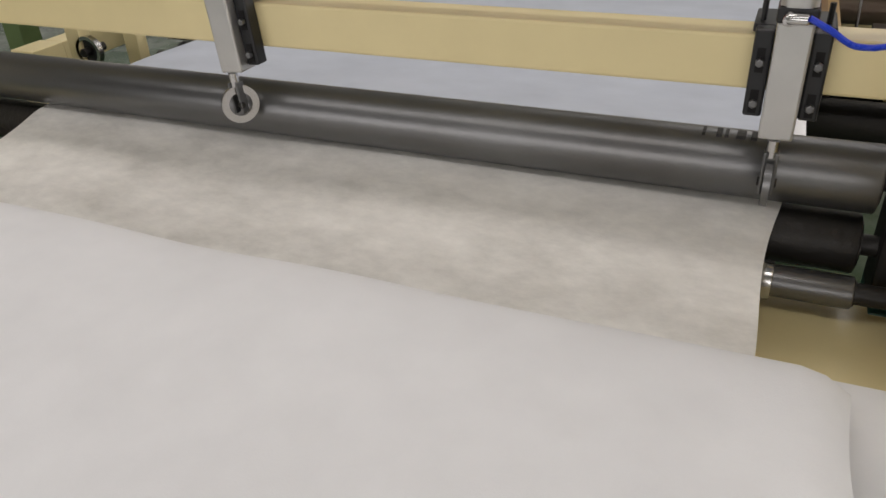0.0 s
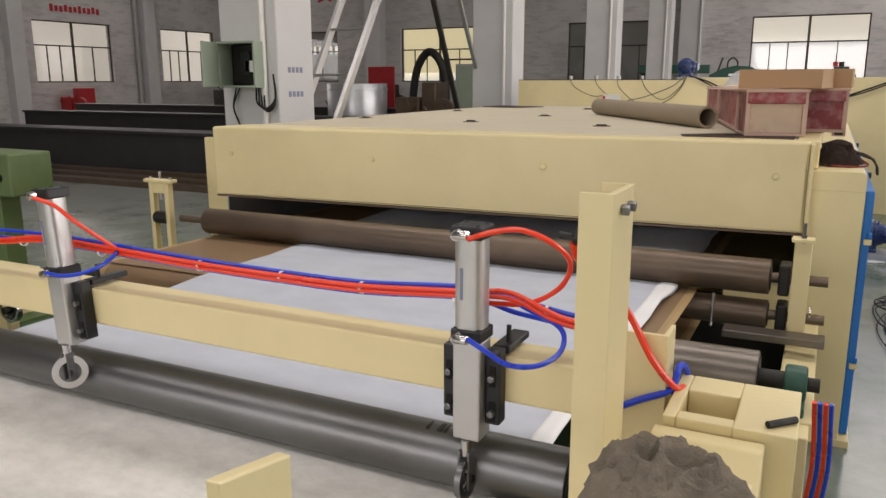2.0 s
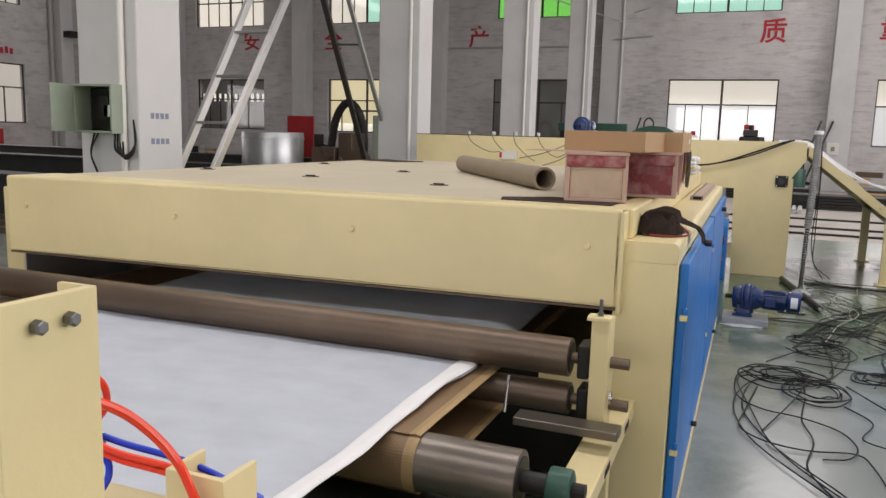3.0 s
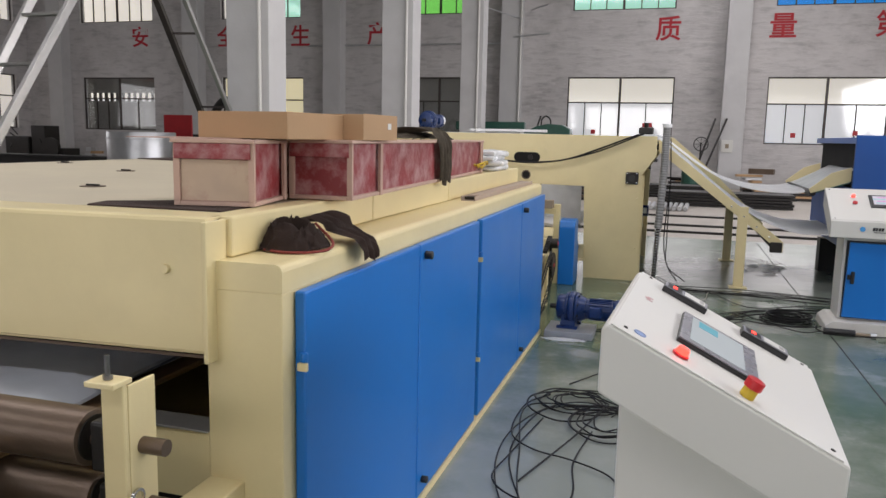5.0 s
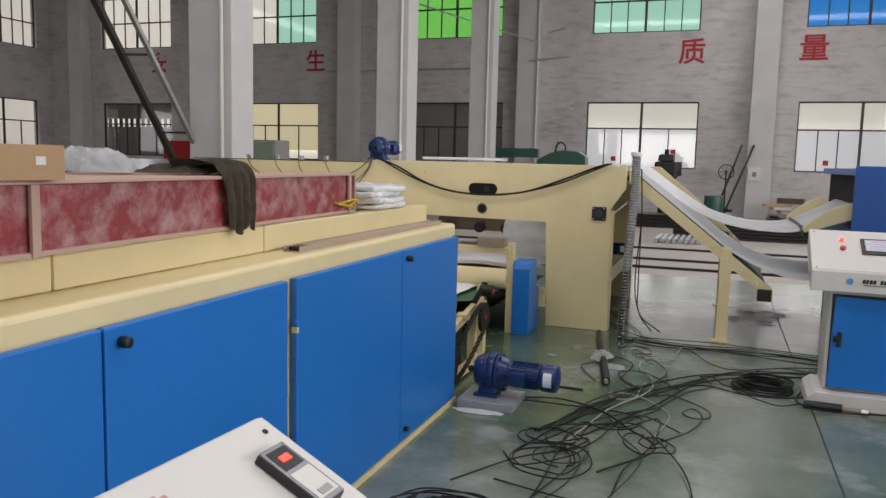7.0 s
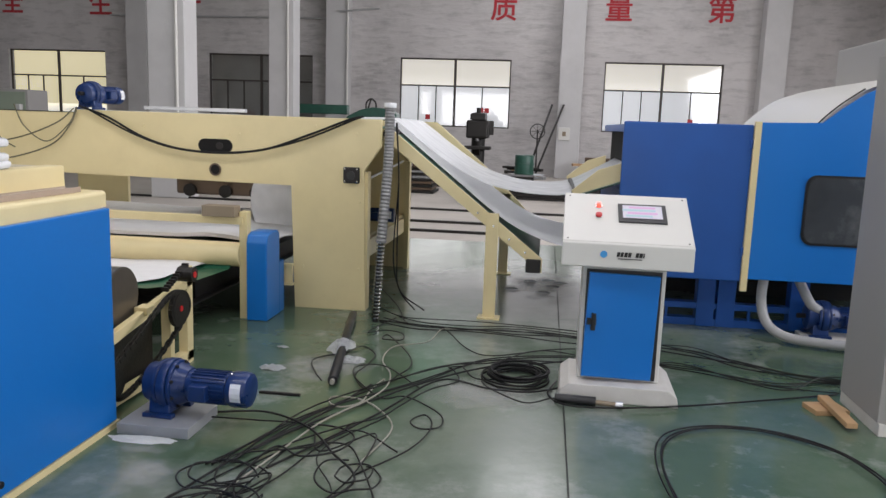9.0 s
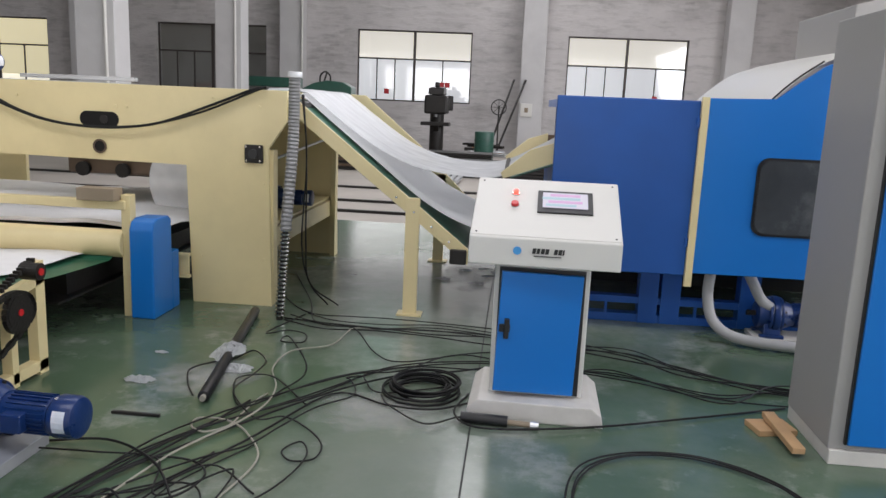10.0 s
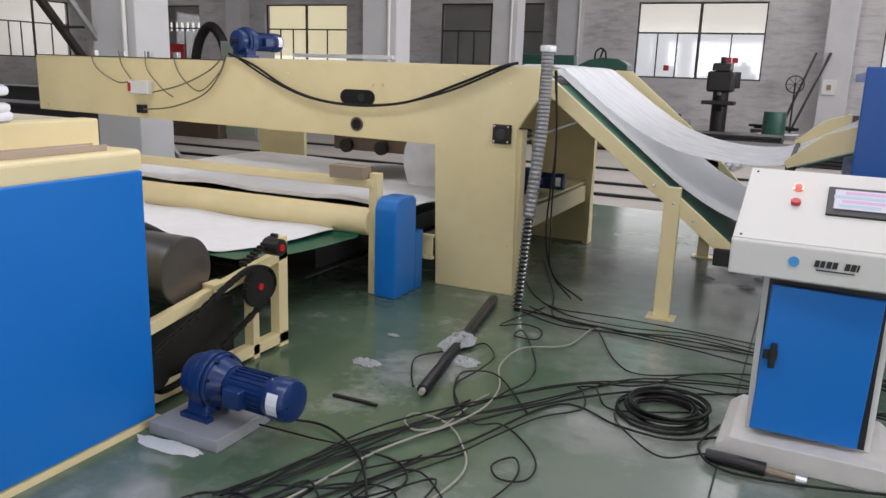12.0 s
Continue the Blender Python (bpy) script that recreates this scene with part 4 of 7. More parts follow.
# ---- pneumatic press wheels on the crossbeam ----
def press_unit(x, y, z0, wz, sides, spin=0.0, lean=0.0):
    u = thing("press_wheel_unit", (x, y, 0.76), "aluminium air cylinder with steel press wheel clamped to the beam", "air cylinder", "press wheel units")
    h = 0.0275
    part("block", box(x - h, x + h, y - h, y + h, z0, 1.07, 0.004), "alu", u, "square aluminium block")
    ring = [(x + 0.0285 * math.copysign(abs(math.cos(a)) ** 0.62, math.cos(a)), y + 0.0285 * math.copysign(abs(math.sin(a)) ** 0.62, math.sin(a))) for a in (2 * math.pi * (k + 0.5) / 32 for k in range(32))]
    b = part("barrel", prism(ring, "z", 1.094, 1.262), "alu", u, "smooth bright extruded cylinder barrel", True)
    part("print", box(x - 0.012, x - 0.006, y - 0.0295, y - 0.0284, 1.15, 1.21), "print_grey", b, "small faded print")
    for z0_, z1_ in ((1.07, 1.094), (1.262, 1.287)):
        zm = (z0_ + z1_) / 2
        c = part("end_cap", box(x - 0.031, x + 0.031, y - 0.031, y + 0.031, z0_, z1_, 0.004), "black", u, "black square cylinder cap")
        for dx in (-0.021, 0.021):
            for dy in (-0.021, 0.021):
                part("screw", cyl((x + dx, y + dy, z1_ - 0.002), (x + dx, y + dy, z1_ + 0.0015), 0.0055, 10), "dark", c)
        part("fitting", cyl((x - 0.012, y - 0.031, zm), (x - 0.012, y - 0.052, zm - 0.003), 0.0095, 12, bevel=0.002), "chrome", c, "bright push-in fitting", True)
        part("fitting_elbow", cyl((x - 0.014, y - 0.048, zm), (x + 0.016, y - 0.056, zm + 0.002), 0.0085, 12, bevel=0.002), "chrome", c, smooth=True)
    for q in sides:
        x0 = x + q * (h + 0.001)
        c = part("clamp_plate", box(min(x0, x0 + q * 0.03), max(x0, x0 + q * 0.03), y - 0.004, y + 0.029, 0.905, 1.052, 0.004), "black", u, "black slotted clamp plate")
        for z in (0.93, 1.0):
            part("slot", box(min(x0 + q * 0.009, x0 + q * 0.022), max(x0 + q * 0.009, x0 + q * 0.022), y - 0.006, y - 0.0035, z - 0.018, z + 0.022), "hole", c)
            bolt_head(c, (x0 + q * 0.0155, y - 0.005, z), (0, -1, 0), 0.0075, "steel")
        part("clamp_arm", box(min(x0, x0 + q * 0.035), max(x0, x0 + q * 0.035), y + 0.03, y + 0.14, 1.038, 1.052, 0.003), "black", u)
        part("clamp_screw", cyl((x0 + q * 0.022, y + 0.06, 1.052), (x0 + q * 0.022, y + 0.06, 1.085), 0.005, 8), "black", u)
    yw = y - 0.025
    part("rod", cyl((x, yw, z0 - 0.03), (x, yw, z0), 0.010, 12), "chrome", u, smooth=True)
    for q in (-1, 1):
        part("fork_arm", box(x + q * 0.0095 - 0.003, x + q * 0.0095 + 0.003, yw - 0.012, yw + 0.012, wz - 0.02, z0 - 0.02, 0.002), "steel", u, "dull steel fork arm")
    turned = Matrix.Translation((x, yw, 0)) @ Matrix.Rotation(radians(spin), 4, "Z") @ Matrix.Translation((-x, -yw, 0))
    ring, axle = pipe((x - 0.006, yw, wz), (x + 0.006, yw, wz), 0.042, 0.016, 32), cyl((x - 0.016, yw, wz), (x + 0.016, yw, wz), 0.008, 10)
    ring.transform(turned), axle.transform(turned)
    w = part("wheel", ring, "chrome" if lean else "steel", u, "bright steel ring wheel" if lean else "dull steel ring wheel", True)
    part("axle", axle, "dark", w)
    u.matrix_world = u.matrix_world @ Matrix.Rotation(radians(lean), 4, "Y")
    return u


press_unit(-1.04, 1.37, 0.895, 0.825, (1,), -38, -4.5)
press_unit(0.052, 1.37, 0.875, 0.797, (-1, 1))


def air_hose(pts, material, label, r=0.005):
    return solo("air_hose", hose(pts, r, 8, 8), material, label, "air hose", "air hoses", smooth=True)


# bundle along the beam, tied at intervals
for dy, dz, m in ((-0.006, 0.004, "hose_red"), (0.016, -0.006, "hose_blue"), (-0.008, 0.015, "hose_red"), (0.012, 0.018, "hose_blue")):
    y = 1.45 + dy
    pts = [(-2.4, y, 1.10 + dz), (-1.74, y, 1.10 + dz), (-1.45, y, 1.105 + dz + dy), (-1.23, y, 1.122 + dz), (-1.03, y, 1.118 + dz), (-0.69, y, 1.107 + dz), (-0.45, y, 1.104 + dz), (-0.24, y, 1.105 + dz),
           (0.0, y, 1.122 + dz), (0.1, y, 1.122 + dz - dy), (0.2, y, 1.095 + dz), (0.30, y + 0.03, 1.07 + dz), (0.37, y + 0.1, 1.0 + dz)]
    air_hose(pts, m, "red air hose tied into the beam bundle" if m == "hose_red" else "blue air hose tied into the beam bundle")
for x in (-1.60, -1.32, -1.02, -0.69, -0.45, -0.24, -0.02, 0.17):
    solo("cable_tie", pipe((x - 0.003, 1.4535, 1.113 if x > -1 else 1.116), (x + 0.003, 1.4535, 1.113 if x > -1 else 1.116), 0.0135, 0.002, 12), "plastic_sheet", "white cable tie round the air hoses", "cable tie", "cable ties")
air_hose([(0.068, 1.314, 1.27), (0.11, 1.318, 1.285), (0.16, 1.335, 1.29), (0.21, 1.36, 1.265), (0.225, 1.41, 1.22), (0.195, 1.44, 1.165), (0.13, 1.452, 1.125), (0.05, 1.455, 1.115)], "hose_red", "red air hose looping from a cylinder cap")
air_hose([(0.068, 1.314, 1.087), (0.10, 1.317, 1.07), (0.14, 1.33, 1.045), (0.19, 1.35, 1.045), (0.215, 1.40, 1.06), (0.20, 1.44, 1.09), (0.12, 1.45, 1.12)], "hose_blue", "blue air hose looping from a cylinder cap")
air_hose([(-1.066, 1.314, 1.27), (-1.0, 1.317, 1.255), (-0.97, 1.345, 1.215), (-0.955, 1.40, 1.165), (-0.95, 1.44, 1.13), (-1.0, 1.455, 1.115)], "hose_red", "red air hose looping from a cylinder cap")
air_hose([(-1.052, 1.314, 1.087), (-1.0, 1.317, 1.085), (-0.96, 1.345, 1.09), (-0.945, 1.40, 1.105), (-0.96, 1.45, 1.13), (-1.05, 1.46, 1.13), (-1.2, 1.46, 1.125)], "hose_blue", "blue air hose looping from a cylinder cap")
air_hose([(0.285, 1.22, 1.30), (0.285, 1.25, 1.27), (0.30, 1.34, 1.225), (0.315, 1.39, 1.18), (0.34, 1.42, 1.125), (0.375, 1.425, 1.06), (0.41, 1.45, 1.008), (0.43, 1.53, 0.96), (0.45, 1.7, 0.7)], "hose_red", "red air hose dropping to the side box", 0.0065)
air_hose([(0.24, 1.50, 0.93), (0.30, 1.428, 0.955), (0.36, 1.425, 0.985), (0.405, 1.45, 1.003), (0.41, 1.50, 1.03), (0.42, 1.56, 0.98), (0.45, 1.7, 0.72)], "hose_blue", "blue air hose tied to the side box", 0.0065)
for k, m in enumerate(("hose_red", "hose_blue", "hose_red", "hose_blue")):
    x = 0.645 + 0.012 * k
    air_hose([(x, 2.02, 0.80), (x + 0.01, 2.1, 0.6), (x, 2.2, 0.35), (x + 0.02, 2.3, 0.05), (x + 0.03, 2.6, 0.012)], m, "coloured air hose running down the side frame", 0.0055)
hv = thing("hose_valve", (0.29, 1.2, 1.25), "small steel air fitting on the post", "valve")
part("body", cyl((0.309, 1.22, 1.31), (0.285, 1.22, 1.31), 0.012, 12, bevel=0.003), "dark", hv)
part("handle", cyl((0.285, 1.22, 1.31), (0.262, 1.22, 1.312), 0.006, 8), "dark", hv)

# rag over the side box
def crumple(name, centre, size, material, label, category, seed, folds=1.0, plump=2.2, ledge=None):
    """A heap of cloth: a round sheet with an uneven rim, drawn up into creased folds."""
    bm = bmesh.new()
    rings, spokes, (cx, cy, cz) = 22, 64, centre
    grid = []
    for j in range(rings + 1):
        row = []
        for i in range(spokes):
            a, rr = 2 * math.pi * i / spokes, j / rings
            rim = 1 + 0.34 * noise.noise((1.7 * math.cos(a), 1.7 * math.sin(a), seed)) + 0.13 * noise.noise((4.5 * math.cos(a), 4.5 * math.sin(a), seed + 3))
            u, w = rr * rim * math.cos(a), rr * rim * math.sin(a)
            du, dw = 0.35 * noise.noise((u * 1.4, w * 1.4, seed + 11)), 0.35 * noise.noise((u * 1.4, w * 1.4, seed + 17))
            ridge = 1 - abs(2 * noise.noise((u * 2.3 + du * 3 + seed, w * 2.3 + dw * 3, seed * 2)))
            crease = 1 - abs(2 * noise.noise((u * 5 + du * 5, w * 5 + dw * 5 + seed, seed)))
            lift = (1 - rr ** plump) * (0.3 + 0.28 * (1 - folds) + folds * (0.55 * ridge + 0.11 * crease))
            tuck = 0.05 * rr * (crease - 0.5)
            row.append(bm.verts.new((cx + (u + tuck * math.cos(a)) * size[0], cy + (w + tuck * math.sin(a)) * size[1], cz + 0.005 + size[2] * max(0.0, lift) + 0.01 * rr * max(0, crease - 0.4) * folds)))
            if j == 0:
                row = row * spokes
                break
        grid.append(row)
    for j in range(rings):
        for i in range(spokes):
            k = (i + 1) % spokes
            bm.faces.new((grid[0][0], grid[1][i], grid[1][k]) if j == 0 else (grid[j][i], grid[j + 1][i], grid[j + 1][k], grid[j][k]))
    if ledge:
        for v in bm.verts:
            over = v.co.x - ledge
            if over > 0:
                v.co.z -= 1.5 * over
                v.co.x = ledge + 0.3 * over
    bmesh.ops.solidify(bm, geom=bm.faces[:], thickness=0.004)
    return solo(name, bm, material, label, category, smooth=True)


crumple("knitted_rag", (0.475, 0.99, 1.05), (0.105, 0.10, 0.068), "cloth_grey", "grey brown knitted rag lying on a cream post", "rag", 5.3, 0.85, 3.0)

# ---- belt frame, bearings and guide stands ----
def belt_frame():
    f = thing("belt_conveyor", (0.6, 2.8, 0), "cream open-sided conveyor stand carrying the belt rollers", "conveyor")
    part("front_post", box(0.545, 0.645, 2.36, 2.46, 0.0, 0.555, 0.005), "cream", f)
    part("top_rail", box(0.545, 0.655, 2.465, 3.62, 0.50, 0.56, 0.005), "cream", f)
    for y in (2.52, 2.95, 3.35):
        part("rail_slot", box(0.655, 0.6565, y, y + 0.09, 0.515, 0.54), "hole", f)
    part("rear_post", box(0.55, 0.61, 3.3, 3.36, 0.0, 0.55, 0.004), "cream", f)
    part("left_post", box(-2.72, -2.6, 2.1, 2.25, 0.0, 0.6, 0.004), "cream", f)
    part("left_rail", box(-2.7, -2.6, 2.25, 3.6, 0.5, 0.6, 0.004), "cream", f)
    b = part("pillow_block", cyl((0.565, 2.58, 0.635), (0.63, 2.58, 0.635), 0.055, 24, bevel=0.01), "green_bearing", f, "dark green pillow block bearing", True)
    part("bearing_foot", box(0.567, 0.628, 2.48, 2.68, 0.561, 0.592, 0.006), "green_bearing", b)
    for y in (2.5, 2.66):
        part("foot_bolt", cyl((0.6, y, 0.592), (0.6, y, 0.612), 0.01, 6), "dark", b)
    part("shaft_end", cyl((0.63, 2.58, 0.635), (0.665, 2.58, 0.635), 0.022, 14), "dark", b)
    part("tension_bar", box(0.33, 0.675, 3.03, 3.12, 0.606, 0.634, 0.003), "roller_worn", f, "dull grey flat bar")
    part("tension_rod", cyl((0.28, 3.1, 0.62), (0.28, 3.14, 0.74), 0.006, 8), "chrome", f)
    return f


belt_frame()


def slotted_stand(x, y, z0, z1, side):
    s = thing("guide_stand", (x, y, z0), "cream slotted bearing stand with adjusting screw", "bearing stand", "guide stands")
    bm = bmesh.new()
    w = 0.072
    box(x - w, x - w + 0.03, y - 0.02, y + 0.02, z0, z1, 0.003, bm), box(x + w - 0.03, x + w, y - 0.02, y + 0.02, z0, z1, 0.003, bm)
    box(x - w + 0.03, x + w - 0.03, y - 0.02, y + 0.02, z1 - 0.06, z1, 0.003, bm)
    part("upright", bm, "cream", s)
    part("top_plate", box(x - 0.1, x + 0.1, y - 0.03, y + 0.03, z1, z1 + 0.018, 0.003), "cream", s)
    part("adjusting_screw", cyl((x, y, z1 - 0.1), (x, y, z1 + 0.06), 0.009, 10), "chrome", s, "threaded adjusting screw")
    for dx in (-0.075, 0.075):
        bolt_head(s, (x + dx, y, z1 + 0.018), (0, 0, 1), 0.01)
    part("bearing", cyl((x - 0.045, y, z1 - 0.2), (x + 0.045, y, z1 - 0.2), 0.035, 16), "dark", s, "dark bearing block")
    return s


slotted_stand(-2.72, 3.28, 0.6, 0.985, -1)
gst = thing("guide_stand", (0.57, 3.2, 0.56), "cream plate bearing stand with small adjusting screw", "bearing stand", "guide stands")
part("upright", box(0.545, 0.605, 3.19, 3.205, 0.561, 0.96, 0.003), "cream", gst)
part("return", box(0.598, 0.606, 3.206, 3.30, 0.561, 0.955, 0.003), "cream", gst)
part("top_lug", box(0.535, 0.612, 3.15, 3.215, 0.9605, 0.974, 0.003), "cream", gst)
part("adjusting_screw", cyl((0.575, 3.18, 0.955), (0.575, 3.18, 1.03), 0.006, 10), "steel", gst, "threaded adjusting screw")
part("nut", cyl((0.575, 3.18, 0.975), (0.575, 3.18, 0.986), 0.011, 6), "steel", gst)
part("bearing_block", box(0.5, 0.54, 3.2, 3.3, 0.74, 0.86, 0.008), "dark", gst, "dark bearing block")
part("bearing_block", box(0.5, 0.54, 3.22, 3.32, 0.59, 0.70, 0.008), "dark", gst, "dark bearing block")
part("eye_bolt", pipe((0.615, 3.21, 0.69), (0.622, 3.21, 0.69), 0.022, 0.006, 18), "chrome", gst, smooth=True)
hw = thing("hand_wheel", (-2.04, 1.9, 0.65), "small black handwheel with bright rim", "handwheel")
part("rim", pipe((-2.04, 1.86, 0.715), (-2.04, 1.88, 0.715), 0.05, 0.012, 28), "chrome", hw, smooth=True)
part("disc", cyl((-2.04, 1.868, 0.715), (-2.04, 1.875, 0.715), 0.04, 24), "black", hw)
part("hub", cyl((-2.04, 1.84, 0.715), (-2.04, 1.93, 0.715), 0.014, 12), "dark", hw)
gs = thing("green_stand", (-4.1, 3.3, 0), "old green painted machine stand with control box", "machine stand")
part("box", box(-4.5, -3.9, 3.2, 3.5, 0.83, 1.1, 0.012), "green_paint", gs)
part("post", box(-4.28, -4.14, 3.28, 3.42, 0.02, 0.83, 0.006), "green_paint", gs)
part("foot", box(-4.45, -3.95, 3.15, 3.55, 0.0, 0.02), "green_paint", gs)
part("socket", cyl((-4.0, 3.2, 0.95), (-4.0, 3.185, 0.95), 0.025, 12), "black", gs)

def drape(profile, y0, y1, folds, seed, taper=0.35):
    """Cloth hung over an edge: a profile of (x, z) pulled along y, gathered towards its lower end."""
    bm, pts, n, rows = bmesh.new(), spline([(x, 0, z) for x, z in profile], 6), 30, []
    for i, p in enumerate(pts):
        u = i / (len(pts) - 1)
        half, mid = (y1 - y0) / 2 * (1 - taper * u), (y0 + y1) / 2 + 0.03 * u
        rows.append([bm.verts.new((p.x + 0.014 * abs(math.sin(folds * w + seed)) * min(1, 3 * u) + 0.012 * noise.noise((w * 3, u * 4, seed)), mid + half * w, p.z + 0.02 * noise.noise((w * 2.5, u * 3 + 5, seed)) * (1 - 0.4 * u) + (0.022 * abs(math.sin(folds * 0.8 * w + seed)) if u < 0.4 else 0) - (0.03 * abs(math.sin(2.2 * w + seed)) if i == len(pts) - 1 else 0)))
                     for w in [2 * k / n - 1 for k in range(n + 1)]])
    for a, b in zip(rows, rows[1:]):
        for k in range(n):
            bm.faces.new((a[k], a[k + 1], b[k + 1], b[k]))
    bmesh.ops.solidify(bm, geom=bm.faces[:], thickness=0.006)
    return bm


# ---- things on the oven ----
def crate(at, w, l, h, turn, battens, label, pale_end=False):
    """A long crate; at is its front right corner, and it runs away along its own +y."""
    c = thing("shipping_crate", at, label, "crate", "red crates", turn=turn, local=True)
    t = 0.014
    part("body", box(-w + t, -t, t, l - t, 0.003, h - 0.012, 0.002), "crate_red", c, "scuffed red plywood panels")
    part("lid", box(-w - 0.004, 0.004, -0.01, l + 0.01, h - 0.012, h, 0.002), "crate_wood", c, "pale plywood lid")
    for x in (-w, -0.02):
        part("edge_batten", box(x, x + 0.02, 0, l, 0, 0.014, 0.002), "crate_wood", c)
        for y in (0, l - t):
            part("corner_batten", box(x, x + 0.02, y, y + t, 0.014, h - 0.012, 0.002), "crate_wood", c)
    part("end_batten", box(-w + 0.02, -0.02, 0, t, 0, 0.014, 0.002), "crate_wood", c)
    part("end_strip", box(-w + 0.005, -0.012, -0.006, t - 0.002, h - 0.06, h - 0.0125, 0.002), "crate_red", c)
    if pale_end:
        part("end_panel", box(-w + 0.021, -0.021, 0.009, 0.0135, 0.015, h - 0.062, 0.001), "crate_pale", c, "pale worn end panel")
    for y in battens:
        for x in (-w - 0.006, -0.006):
            part("cross_batten", box(x, x + 0.012, y, y + 0.03, -0.001, h - 0.012, 0.002), "crate_wood", c)
    return c


crate((0.53, 3.895, 1.296), 0.255, 2.2, 0.203, 12, (0.30, 1.3), "long red plywood crate with pale worn end", True)
crate((0.693, 4.26, 1.296), 0.235, 2.5, 0.206, 3.4, (0.30, 1.35, 2.4), "long dark red plywood crate with battens")
carton = thing("cardboard_carton", (0.575, 4.02, 1.5025), "open brown cardboard carton lying on the red crates", "carton", turn=-8, local=True)
part("front_side", box(-0.36, 0.0, 0.0, 0.005, 0.0, 0.086, 0.001), "carton", carton)
part("right_side", box(-0.005, 0.0, 0.005, 0.36, 0.0, 0.086, 0.001), "carton", carton)
part("left_side", box(-0.36, -0.355, 0.005, 0.55, 0.0, 0.083, 0.001), "carton", carton)
part("rear_side", box(-0.355, -0.005, 0.545, 0.55, 0.0, 0.09, 0.001), "carton", carton)
part("bottom", box(-0.355, -0.005, 0.005, 0.545, 0.0, 0.004), "carton", carton)
tray = thing("cardboard_tray", (0.70, 4.34, 1.5025), "second brown cardboard tray beside the carton", "carton", turn=-3, local=True)
part("front_side", box(-0.16, 0.0, 0.0, 0.005, 0.0, 0.09, 0.001), "carton", tray)
part("right_side", box(-0.005, 0.0, 0.005, 0.3, 0.0, 0.092, 0.001), "carton", tray)
part("bottom", box(-0.16, -0.005, 0.005, 0.3, 0.0, 0.004), "carton", tray)
part("rear_side", box(-0.16, -0.005, 0.295, 0.3, 0.0, 0.09, 0.001), "carton", tray)
part("printed_label", box(0.0002, 0.0014, 0.21, 0.24, 0.04, 0.062), "white_paint", tray)
solo("loose_board", box(0.1, 0.40, 3.86, 4.14, 1.4995, 1.502), "crate_wood", "thin pale board under the carton", "board")
tube = thing("cardboard_tube", (-0.6, 5.4, 1.29), "long grey brown cardboard tube lying on the oven", "tube")
part("tube", pipe((0.04, 4.45, 1.348), (-0.95, 5.95, 1.348), 0.058, 0.012, 32), "tube_card", tube, smooth=True)
solo("black_mat", prism([(0.03, 3.76), (0.49, 3.77), (0.49, 3.95), (0.2, 4.02), (0.0, 3.88)], "z", 1.2895, 1.2945), "cloth", "flat black rubber mat on the oven top", "mat")
solo("ladder_mat", prism([(-2.4, 7.1), (-2.0, 7.0), (-1.85, 7.3), (-2.3, 7.45)], "z", 1.2895, 1.297), "cloth", "dark rag lying flat at the oven edge", "rag")
cloth = crumple("work_cloth", (0.66, 3.885, 1.178), (0.115, 0.105, 0.105), "cloth", "crumpled dark brown work cloth on the oven ledge", "cloth", 1.1, 0.9, 2.8, 0.80)
part("tail", drape([(0.60, 1.235), (0.66, 1.25), (0.72, 1.225), (0.77, 1.205), (0.803, 1.19), (0.826, 1.15)], 3.98, 4.17, 4.5, 1.2, 0.3), "cloth", cloth, "end of the cloth hanging over the ledge", True)
part("hem", hose([(0.62, 3.79, 1.185), (0.70, 3.775, 1.184), (0.765, 3.81, 1.184), (0.785, 3.88, 1.186), (0.76, 3.95, 1.20), (0.70, 3.96, 1.25)], 0.0045, 6, 6), "cloth_red", cloth, "dull red hem", True)
jacket = crumple("draped_jacket", (0.42, 5.60, 1.502), (0.15, 0.25, 0.06), "jacket", "dark grey brown jacket draped over the crates", "jacket", 6.2, 0.6, 3.0)
part("sleeve", drape([(0.40, 1.53), (0.52, 1.545), (0.605, 1.53), (0.632, 1.47), (0.634, 1.40), (0.632, 1.31)], 5.42, 5.66, 5.5, 2.0), "jacket", jacket, "sleeve hanging down the crate side", True)
crumple("plastic_bag", (0.15, 5.3, 1.503), (0.15, 0.2, 0.12), "bag", "translucent plastic bag on the crates", "plastic bag", 8.5, 0.6, 3.0)
stack = thing("plastic_sack_stack", (0.42, 7.1, 1.294), "stack of folded white plastic sacks at the oven end", "sacks")
for k in range(4):
    bm = box(-0.17, 0.17, -0.22, 0.22, 0.0, 0.036, 0.016, None, Matrix.Translation((0.43 + 0.014 * math.sin(k * 2.1), 7.1 + 0.02 * math.cos(k * 1.7), 1.295 + 0.034 * k)) @ Matrix.Rotation(0.07 * math.sin(k * 1.3), 4, "Z"))
    bmesh.ops.subdivide_edges(bm, edges=[e for e in bm.edges if e.calc_length() > 0.2], cuts=13, use_grid_fill=True)
    for v in bm.verts:
        v.co += 0.012 * noise.noise_vector((v.co.x * 11, v.co.y * 8, v.co.z * 14 + k))
    part("folded_sack", bm, "plastic_sheet", stack, smooth=True)
strap = bmesh.new()
for k in range(5):
    a = k * 1.3
    hose([(0.45 + 0.07 * math.cos(a + i) + 0.02 * k, 6.62 + 0.12 * math.sin(a + i * 1.1), 1.30 + 0.012 * k + 0.02 * (i % 2)) for i in range(6)], 0.006, 5, 4, strap)
solo("yellow_strap", strap, "yellow", "tangled yellow lashing strap on the oven", "strap", smooth=True)
